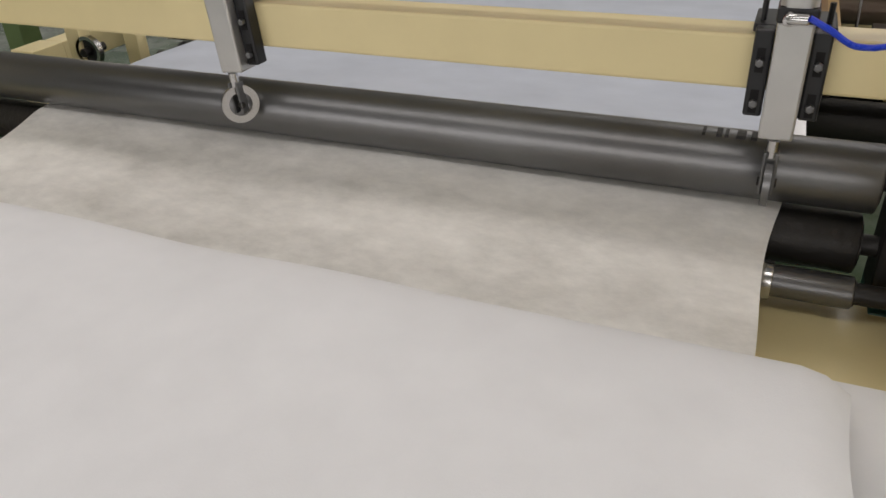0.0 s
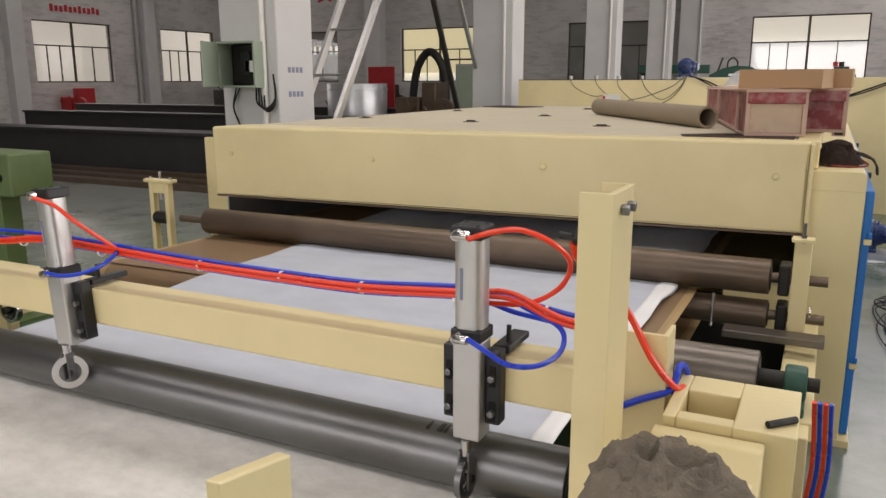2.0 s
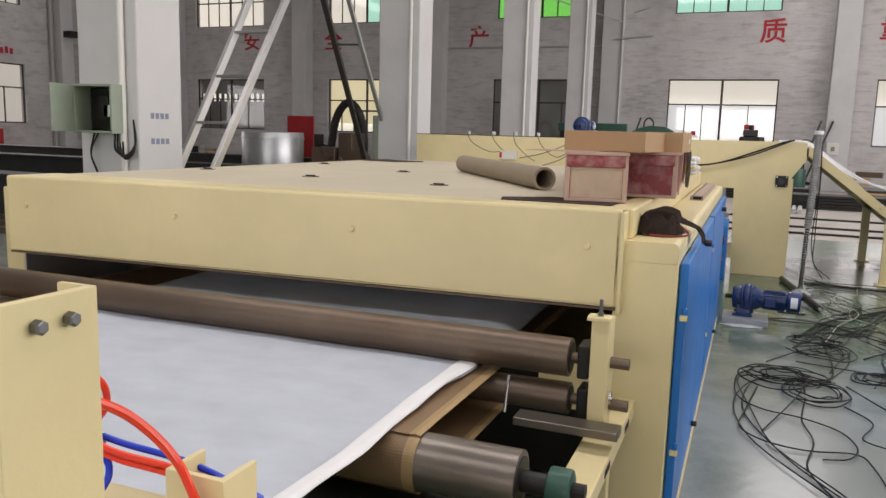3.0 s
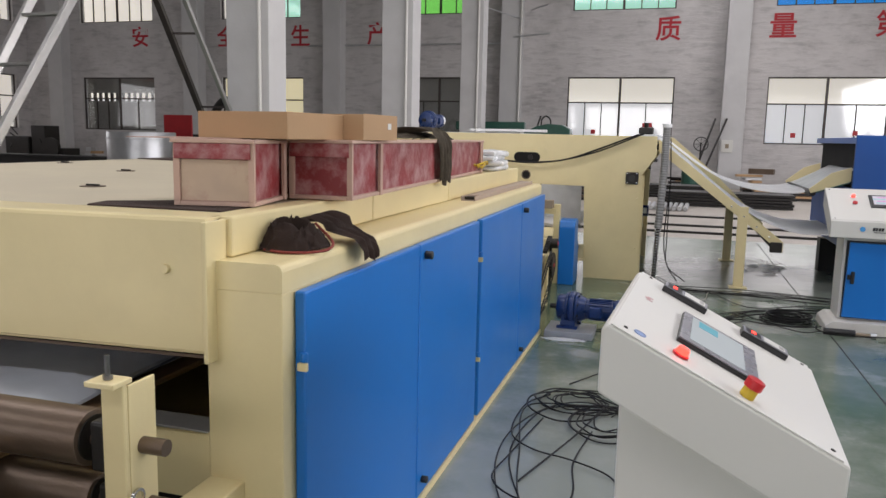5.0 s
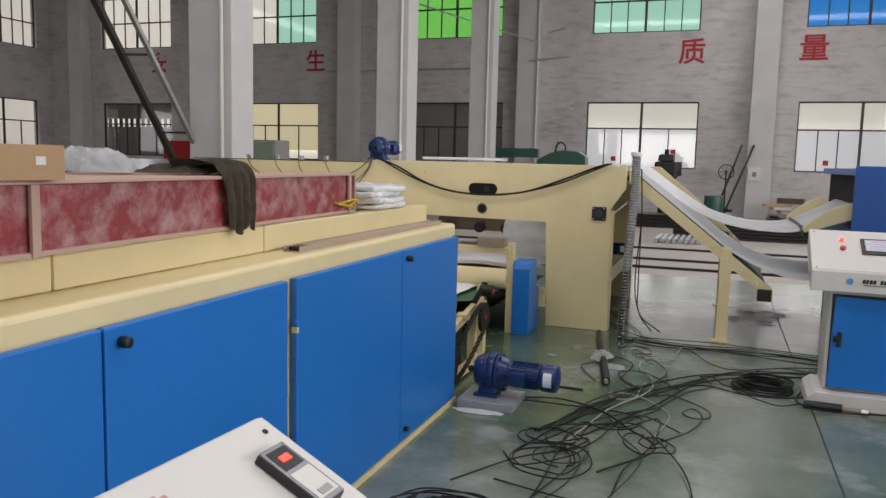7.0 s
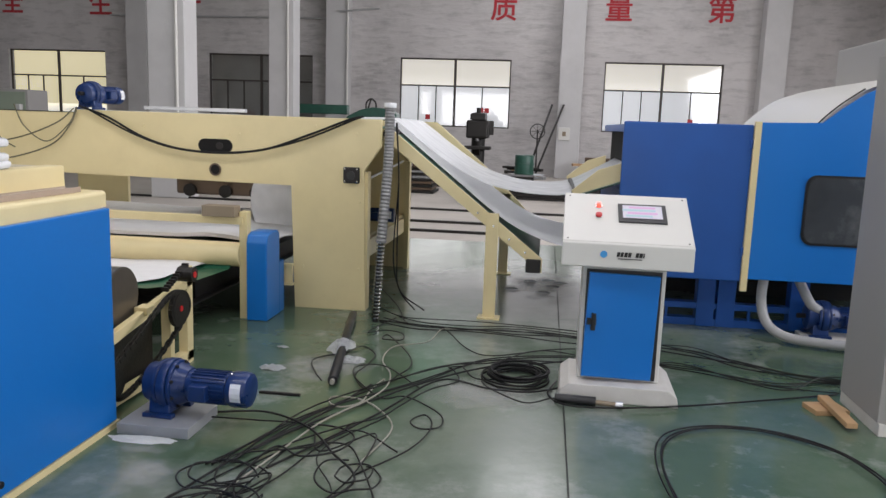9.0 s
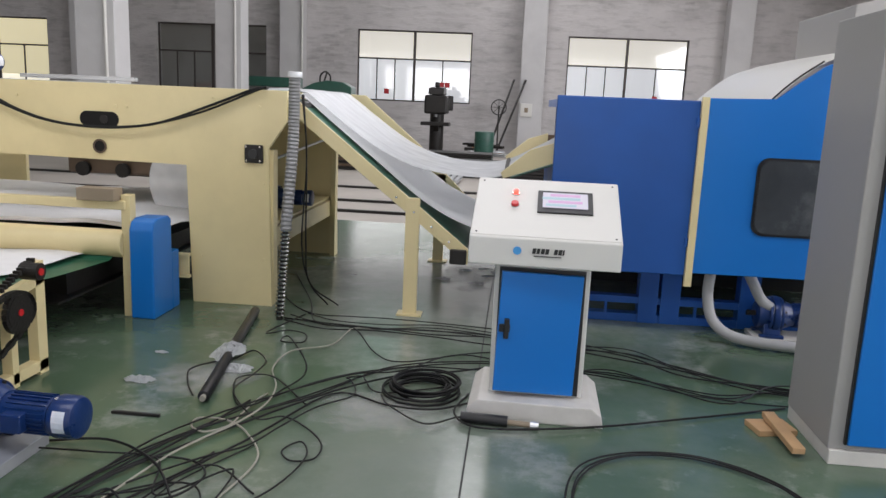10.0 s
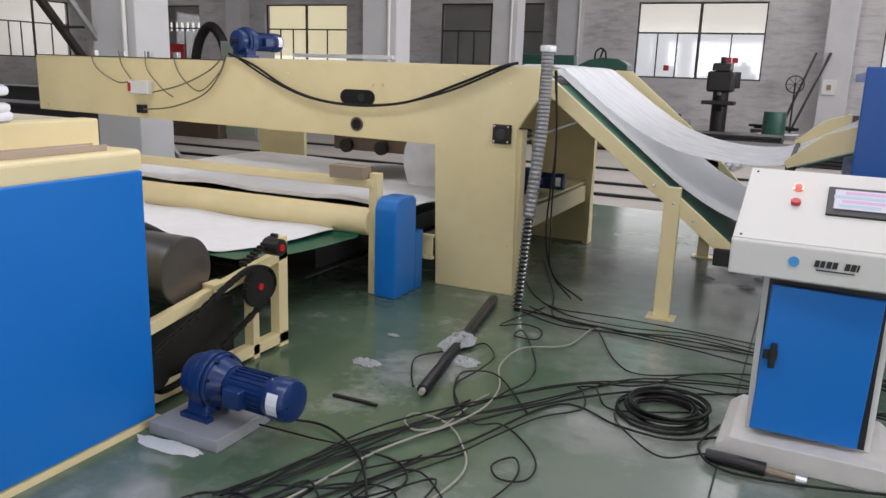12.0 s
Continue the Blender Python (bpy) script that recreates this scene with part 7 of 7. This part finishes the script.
RUN = thing("cable_run", (3.0, 9.8, 0), "bundle of black cables running across the floor to the machines", "cables")
for k in range(5):
    o = 0.045 * k
    loose([(1.7, 10.2 - o), (1.95, 10.1 - o), (2.3, 10.02 - o), (2.7, 10.05 - o), (3.1, 9.98 - o), (3.5, 9.95 - o), (3.9, 9.85 - o), (4.3, 9.55 - 0.6 * o), (4.7, 9.38 - o), (5.4, 9.3 - o)], rng.choice((0.006, 0.0075)), "cable", RUN, 0.07)
for k in range(4):
    o = 0.06 * k
    loose([(1.5, 7.3 + o), (1.75, 8.0 + o), (2.2, 8.7 + o), (2.6, 9.25 - 0.3 * o), (3.0, 9.3 + o), (3.45, 9.45 - o), (3.9, 9.3 + 0.5 * o), (4.3, 9.2 - o), (4.7, 9.15 + o), (5.3, 9.15 + o)], 0.0065, "cable", RUN, 0.09)
loose([(3.0, 8.9), (2.95, 8.6), (3.1, 8.45), (3.6, 8.55), (4.2, 8.8), (4.7, 9.05)], 0.0085, "cable", RUN, 0.01)
loose([(1.4, 7.0), (1.6, 7.6), (1.9, 8.2), (2.3, 8.75), (2.6, 9.1), (2.85, 9.2), (3.1, 9.35)], 0.0085, "cable", RUN, 0.02)
loose([(1.7, 7.4), (2.05, 8.1), (2.3, 8.75), (2.6, 8.65), (2.85, 8.62), (3.05, 8.8)], 0.0085, "cable", RUN, 0.01)
COIL = thing("cable_coil", (2.76, 8.9, 0), "coiled black cable on the floor beside the console", "cable coil")
for k in range(11):
    R = rng.uniform(0.13, 0.215)
    a0, cx, cy = rng.uniform(0, 6), 2.76 + rng.uniform(-0.02, 0.02), 8.9 + rng.uniform(-0.015, 0.015)
    part("turn", hose([(cx + R * math.cos(a0 + i * 0.63), cy + R * math.sin(a0 + i * 0.63), 0.009 + 0.0055 * k + 0.004 * rng.random()) for i in range(11)], 0.006, 6, 4), "cable", COIL, smooth=True)
LOOP = thing("cable_loop", (3.9, 8.1, 0), "wide loop of paired black cables on the floor", "cables")
for o in (0.0, 0.018, 0.03):
    loose([(3.50 + o, 7.2), (3.45 + o, 7.7), (3.52 + o, 8.1 - o), (3.75, 8.3 - o), (4.05, 8.34 - o), (4.3, 8.2 - o), (4.45 - o, 7.95), (4.5 - o, 7.5), (4.4, 6.9)], 0.0065, "cable", LOOP, 0.008)
UNDER = thing("console_cables", (1.3, 5.0, 0), "black cables looping from the console to the floor", "cables")
for k in range(3):
    loose([(1.75, 3.8 + 0.05 * k), (1.45, 4.2 + 0.1 * k), (1.15 + 0.03 * k, 4.8), (1.05 + 0.03 * k, 5.4), (1.08, 5.9 + 0.05 * k), (1.3, 6.1), (1.6, 6.2)], 0.006, "cable", UNDER, 0.05)
for k in range(3):
    part("hanging_lead", hose([(1.75, 3.55 + 0.07 * k, 0.12), (1.66, 3.6 + 0.08 * k, 0.45), (1.60, 3.75 + 0.1 * k, 0.2), (1.5, 4.1 + 0.1 * k, 0.012)], 0.009, 6, 8), "cable_pale" if k else "cable", UNDER, smooth=True)

# ---- hall background ----
for y in (15.3, 16.4, 18.2):
    solo("floor_rail", box(-20.0, 11.0, y, y + 0.07, -0.003, 0.035, 0.003), "dark", "dark steel rail let into the back floor", "rail", "floor rails")


def steel_beam(x0, x1, y, h, z0=0.0):
    b = thing("steel_beam", ((x0 + x1) / 2, y, z0), "long black painted steel box beam lying on the floor", "beam", "stored beams")
    part("web", box(x0, x1, y, y + 0.5, z0 + 0.1, z0 + h - 0.05, 0.01), "dark_beam", b)
    part("top_flange", box(x0, x1, y - 0.06, y + 0.56, z0 + h - 0.05, z0 + h, 0.005), "dark_beam", b)
    part("bottom_flange", box(x0, x1, y - 0.1, y + 0.6, z0 + 0.03, z0 + 0.1, 0.005), "dark_beam", b)
    for x in (x0 + 0.8, x1 - 0.8):
        part("packing", box(x, x + 0.15, y - 0.1, y + 0.6, z0, z0 + 0.03), "wood", b)


steel_beam(-17.0, -5.6, 9.3, 0.75)
steel_beam(-18.5, -6.0, 13.8, 0.80)
steel_beam(-22.0, -9.0, 18.2, 0.82)
for k in range(3):
    solo("steel_plate", box(-13.0, -5.8, 8.3 + 0.28 * k, 8.5 + 0.28 * k, 0.0, 0.08 + 0.04 * k, 0.004), "rust_steel", "rusty flat steel bar on the floor", "steel bar", "stored bars")

ebx = thing("electric_box", (-4.3, 5.86, 1.5), "sage green electric box with its door hanging open", "electric box")
part("back", box(-4.43, -4.02, 5.88, 5.899, 1.48, 1.88), "ebox", ebx)
for x0, x1, z0, z1 in ((-4.44, -4.42, 1.48, 1.89), (-4.03, -4.01, 1.48, 1.89), (-4.42, -4.03, 1.48, 1.50), (-4.42, -4.03, 1.87, 1.89)):
    part("side", box(x0, x1, 5.70, 5.88, z0, z1, 0.002), "ebox", ebx)
bm = box(-0.40, 0.0, -0.008, 0.008, 1.49, 1.88, 0.003)
bm.transform(Matrix.Translation((-4.44, 5.70, 0)) @ Matrix.Rotation(radians(114), 4, "Z"))
part("door", bm, "ebox", ebx, "open green box door")
part("breaker", box(-4.25, -4.15, 5.8, 5.88, 1.6, 1.8, 0.004), "black", ebx)
part("breaker", box(-4.2, -4.1, 5.8, 5.86, 1.62, 1.72, 0.004), "white_paint", ebx)
# dark plate over the green back paints the shade inside the box
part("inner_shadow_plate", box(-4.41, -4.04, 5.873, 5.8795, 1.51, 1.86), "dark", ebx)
for k in range(4):
    part("lead", hose([(-4.12 + 0.03 * k, 5.84, 1.48), (-4.08 + 0.03 * k, 5.8, 1.34 - 0.02 * k), (-3.98 + 0.02 * k, 5.82, 1.30), (-3.92, 5.86, 1.40), (-3.95, 5.88, 1.6)], 0.009, 6, 6), "cable", ebx, smooth=True)
for k in range(2):
    part("lead", hose([(-4.35 + 0.04 * k, 5.84, 1.48), (-4.38, 5.82, 1.3), (-4.32, 5.84, 1.1), (-4.25 + 0.04 * k, 5.86, 0.7)], 0.008, 6, 6), "cable", ebx, smooth=True)
lab = thing("column_labels", (-3.889, 6.15, 1.4), "rows of faded printed characters stencilled on the column", "label")
for z in (1.64, 1.42):
    for k in range(4):
        part("character", box(-3.8895, -3.888, 6.02 + 0.06 * k, 6.062 + 0.06 * k, z - 0.025, z + 0.025), "print_grey", lab)


def bar_between(p0, p1, w, d, bm=None):
    p0, p1 = Vector(p0), Vector(p1)
    m = Matrix.Translation((p0 + p1) / 2) @ (p1 - p0).to_track_quat("Z", "Y").to_matrix().to_4x4()
    L_ = (p1 - p0).length / 2
    return box(-w / 2, w / 2, -d / 2, d / 2, -L_, L_, 0.004, bm, m)


lad = thing("step_ladder", (-3.6, 8.0, 0), "tall aluminium step ladder standing open behind the oven", "ladder")
fr = [((-4.15, 6.4, 0.0), (-4.38, 9.65, 4.2)), ((-4.88, 6.8, 0.0), (-4.80, 9.45, 4.2))]
rear = [((-5.02, 14.0, 0.0), (-4.5, 10.1, 4.2)), ((-5.75, 14.2, 0.0), (-4.75, 9.9, 4.2))]
for a, b in fr:
    part("rail", bar_between(a, b, 0.05, 0.09), "alu", lad)
for k in range(1, 8):
    t = k * 0.535 / 4.2
    p, q = Vector(fr[0][0]).lerp(Vector(fr[0][1]), t), Vector(fr[1][0]).lerp(Vector(fr[1][1]), t)
    part("step", bar_between(p, q, 0.10, 0.03), "alu", lad)
part("rear_leg", bar_between(*rear[0], 0.06, 0.06), "alu", lad)
part("rear_leg", bar_between(*rear[1], 0.08, 0.08), "frame_dark", lad, "dark rear leg")
for t in (0.45, 0.68):
    part("rear_brace", bar_between(Vector(rear[0][0]).lerp(Vector(rear[0][1]), t), Vector(rear[1][0]).lerp(Vector(rear[1][1]), t), 0.03, 0.03), "frame_dark", lad)
part("top_cap", bar_between((-4.38, 9.8, 4.2), (-4.80, 9.7, 4.2), 0.45, 0.05), "alu", lad)

rp = thing("red_board", (-11.2, 20.0, 0), "faded red sheet board standing on the back floor", "board")
part("sheet", box(-11.64, -10.76, 20.0, 20.05, 0.0, 1.94, 0.01), "red", rp)
gd = thing("galvanised_tank", (-10.5, 17.5, 0), "round galvanised sheet tank", "tank")
part("shell", cyl((-10.5, 17.6, 0.0), (-10.5, 17.6, 1.47), 0.78, 40, bevel=0.02), "galv", gd, smooth=True)
part("hoop", pipe((-10.5, 17.6, 1.3), (-10.5, 17.6, 1.34), 0.80, 0.02, 40), "galv", gd)


def scrap_machine(name, at, size, seed, label, material="dark"):
    """A machine seen far off: bed, headstock, wheels and levers."""
    x, y, z = at
    w, d, h = size
    t = thing(name, at, label, "machine")
    r = random.Random(seed)
    part("bed", box(x - w / 2, x + w / 2, y - d / 2, y + d / 2, z, z + h * 0.35, 0.02), material, t)
    part("headstock", box(x - w / 2, x - w * 0.1, y - d / 2, y + d / 2, z + h * 0.35, z + h * 0.75, 0.03), material, t)
    part("column", box(x - w * 0.08, x + w * 0.16, y - d * 0.4, y + d * 0.4, z + h * 0.35, z + h, 0.03), material, t)
    part("flywheel", cyl((x + w * 0.28, y - d / 2 - 0.05, z + h * 0.5), (x + w * 0.28, y - d / 2 + 0.08, z + h * 0.5), h * 0.24, 24), material, t)
    part("saddle", box(x + w * 0.18, x + w * 0.48, y - d * 0.45, y + d * 0.45, z + h * 0.35, z + h * 0.5, 0.02), material, t)
    for k in range(4):
        a = Vector((x + r.uniform(-w / 2, w / 2), y - d / 2, z + h * r.uniform(0.4, 0.8)))
        part("lever", cyl(a, a + Vector((r.uniform(-0.2, 0.2), -0.1, r.uniform(0.1, 0.3))), 0.02, 8), material, t)
    return t


scrap_machine("compressor", (-8.6, 18.2, 0.0), (1.7, 0.9, 1.5), 3, "old brown compressor set standing on the back floor", "rust_steel")
def drill_press(x, y):
    """An old pillar drill: base, pillar, table, head with belt cover, motor and feed handle."""
    t = thing("drill_press", (x, y, 0), "dark oily pillar drill by the back wall", "drill press")
    part("base", box(x - 0.42, x + 0.42, y - 0.4, y + 0.4, 0.0, 0.14, 0.03), "dark", t)
    part("pillar", cyl((x, y + 0.15, 0.14), (x, y + 0.15, 1.75), 0.2, 20), "dark", t, smooth=True)
    part("table", box(x - 0.4, x + 0.4, y - 0.45, y + 0.12, 0.88, 0.98, 0.02), "dark", t)
    part("table_bracket", prism([(y - 0.3, 0.88), (y + 0.1, 0.88), (y + 0.1, 0.62)], "x", x - 0.08, x + 0.08, 0.01), "dark", t)
    h = part("head", box(x - 0.32, x + 0.32, y - 0.4, y + 0.35, 1.2, 1.72, 0.06), "dark", t)
    part("belt_cover", prism([(y - 0.42, 1.73), (y + 0.5, 1.73), (y + 0.42, 1.95), (y - 0.3, 1.92)], "x", x - 0.22, x + 0.22, 0.03), "dark", t)
    part("knob", cyl((x, y - 0.05, 1.93), (x, y - 0.05, 2.08), 0.07, 14, bevel=0.02), "dark", t, smooth=True)
    part("spindle", cyl((x, y - 0.28, 1.12), (x, y - 0.28, 1.36), 0.055, 14), "steel", h, smooth=True)
    part("motor", cyl((x + 0.28, y + 0.35, 1.3), (x + 0.28, y + 0.35, 1.72), 0.15, 18, bevel=0.02), "dark", t, smooth=True)
    for a in (20, 140, 260):
        part("feed_arm", cyl((x + 0.22, y - 0.2, 1.5), (x + 0.26, y - 0.2 + 0.3 * math.cos(radians(a)), 1.5 + 0.3 * math.sin(radians(a))), 0.018, 8), "dark", h)


drill_press(0.85, 27.0)
scrap_machine("old_lathe", (-6.2, 26.5, 0.0), (3.0, 0.9, 1.2), 5, "dark old lathe by the back wall")
scrap_machine("old_lathe", (-15.0, 26.5, 0.0), (3.4, 0.9, 1.4), 6, "dark old lathe by the back wall")
scrap_machine("old_press", (-20.5, 25.0, 0.0), (2.6, 0.9, 1.6), 8, "dark old press by the back wall")
scrap_machine("red_winch", (-24.4, 20.5, 0.0), (1.4, 0.9, 1.3), 9, "old dark red winch by the side wall", "red")
scrap_machine("old_lathe", (-13.0, 22.5, 0.0), (3.0, 0.8, 1.15), 12, "dark old lathe on the back floor")
hs = thing("suction_pipe", (-9.4, 19.2, 0), "thick dark rubber hose arched over the compressor", "hose")
part("hose", hose([(-9.75, 19.2, 0.0), (-9.72, 19.2, 1.0), (-9.55, 19.2, 1.9), (-9.2, 19.2, 2.3), (-8.85, 19.2, 2.0), (-8.7, 19.2, 1.3), (-8.7, 19.1, 0.6)], 0.11, 12, 8), "dark", hs, smooth=True)
part("foot", box(-9.9, -8.5, 18.95, 19.4, 0.0, 0.05), "dark", hs)
wb = thing("wall_cabinet", (-7.4, 18.4, 0), "pale grey cabinet by the column", "cabinet")
part("body", box(-7.85, -6.95, 18.0, 18.6, 0.0, 1.95, 0.01), "grey_cabinet", wb)
part("door", box(-7.80, -7.0, 17.98, 18.0, 0.1, 1.9, 0.005), "ebox", wb)
# clutter along the back wall
for k in range(14):
    x = -24 + 2.35 * k + rng.uniform(-0.4, 0.4)
    h, w, d = rng.uniform(0.3, 0.75), rng.uniform(0.5, 1.4), rng.uniform(0.4, 0.8)
    y = 28.2 + rng.uniform(-0.5, 0.3)
    t = thing("scrap_pile", (x, y, 0), "pile of dark scrap steel against the back wall", "scrap pile", "scrap along the wall")
    for i in range(7):
        l, a = rng.uniform(0.4, 1.3) * w, rng.uniform(-0.7, 0.7)
        z = 0.03 + h * i / 7
        part("steel_piece", box(-l / 2, l / 2, -rng.uniform(0.05, 0.2), rng.uniform(0.05, 0.2), -0.03, rng.uniform(0.02, h / 4), 0.004, None, Matrix.Translation((x + rng.uniform(-0.2, 0.2), y, z)) @ Matrix.Rotation(a, 4, "Z")), rng.choice(("dark", "rust_steel", "dark", "wood", "galv")), t)
for x0, x1, y, m in ((3.6, 6.4, 25.2, "rust_steel"), (3.8, 6.0, 24.3, "wood"), (-1.0, 2.6, 23.6, "dark"), (-3.0, 0.4, 21.5, "rust_steel"), (1.4, 4.5, 21.0, "dark"), (-14.0, -9.0, 15.0, "dark")):
    t = thing("plate_stack", ((x0 + x1) / 2, y, 0), "stack of dark steel plates on the back floor", "steel stack", "plate stacks")
    for i in range(5):
        part("plate", box(x0 + 0.1 * rng.random(), x1 - 0.1 * rng.random(), y + 0.05 * rng.random(), y + 0.9, 0.005 + 0.07 * i, 0.06 + 0.07 * i, 0.004), m if i % 2 else "dark", t)
for k in range(8):
    solo("corrugated_piece", hose([(1.2 + 0.12 * k, 19.5, 0.05), (1.25 + 0.12 * k, 20.3, 0.09)], 0.05, 8, 2), "galv", "galvanised corrugated offcut on the floor", "sheet offcut", "corrugated offcuts")
gbk = thing("green_barrel", (2.25, 26.6, 0), "dark green barrel by the back wall", "barrel")
part("body", cyl((2.25, 26.6, 0), (2.25, 26.6, 0.78), 0.27, 24, bevel=0.02), "green_bearing", gbk, smooth=True)
for z in (0.26, 0.52):
    part("hoop", pipe((2.25, 26.6, z), (2.25, 26.6, z + 0.03), 0.285, 0.02, 24), "green_bearing", gbk)
fan = thing("pedestal_fan", (2.55, 28.9, 0), "dark pedestal fan by the back wall", "fan")
part("cage", pipe((2.55, 28.6, 1.45), (2.55, 28.75, 1.45), 0.24, 0.03, 24), "dark", fan)
for i in range(8):
    a = i * math.pi / 4
    part("blade_guard", bar_between((2.55, 28.62, 1.45), (2.55 + 0.22 * math.cos(a), 28.62, 1.45 + 0.22 * math.sin(a)), 0.015, 0.015), "dark", fan)
part("pole", cyl((2.55, 28.8, 0.05), (2.55, 28.8, 1.5), 0.025, 10), "dark", fan)
part("base", cyl((2.55, 28.8, 0), (2.55, 28.8, 0.05), 0.22, 20), "dark", fan)
for k, (x, w) in enumerate(((3.0, 0.9), (-3.0, 0.5), (2.75, 0.6))):
    solo("leaning_bar", bar_between((x - 0.5, 28.75, 0.0), (x + 0.35 * w, 29.0, 2.3), 0.07, 0.05), "dark", "dark steel bar leaning on the pilaster", "steel bar", "leaning bars")
wsb = thing("wall_switch_box", (3.75, 29.0, 1.4), "small pale switch box on the pilaster", "switch box")
part("case", box(3.2, 3.55, 28.98, 29.047, 1.2, 1.6, 0.01), "white_paint", wsb)
part("switch", box(3.32, 3.43, 28.95, 28.98, 1.33, 1.47, 0.005), "tube_card", wsb)
wp = thing("wall_pipes", (-3.4, 29.0, 0), "thin grey conduits run over the wall", "conduit")
part("conduit", cyl((-3.63, 29.0, 1.0), (-3.63, 29.0, 9.0), 0.035, 10), "white_paint", wp)
part("conduit", cyl((-12.0, 29.5, 4.85), (-3.6, 29.5, 4.85), 0.03, 8), "galv", wp)
part("conduit", hose([(-3.6, 29.0, 5.6), (-5.0, 27.0, 5.9), (-8.5, 22.0, 6.7)], 0.02, 6, 6), "galv", wp)
part("conduit", cyl((-3.9, 28.95, 5.0), (-2.6, 28.95, 5.1), 0.03, 8), "galv", wp)
part("lamp_arm", cyl((-3.3, 28.95, 5.9), (-2.7, 28.9, 6.05), 0.025, 8), "galv", wp)
fl = thing("flood_lamp", (-25.0, 24.7, 5.0), "small black flood lamp on the side wall", "lamp")
part("head", box(-25.1, -24.7, 24.5, 24.95, 4.95, 5.2, 0.02), "black", fl)
dp = thing("rain_pipe", (-25.3, 24.1, 1.9), "grey rain pipe down the side wall", "pipe")
part("pipe", cyl((-25.35, 24.15, 0.0), (-25.35, 24.15, 9.0), 0.09, 12), "grey_cabinet", dp)
# red paper marks stuck on the panes
for k, (x, z) in enumerate(((-1.15, 1.72), (0.6, 1.98), (5.35, 1.72), (7.2, 1.82), (0.78, 1.98))):
    solo("paper_mark", box(x, x + 0.16, YB + 0.085, YB + 0.0865, z, z + 0.16), "red", "small red paper stuck on the window pane", "paper", "window papers")
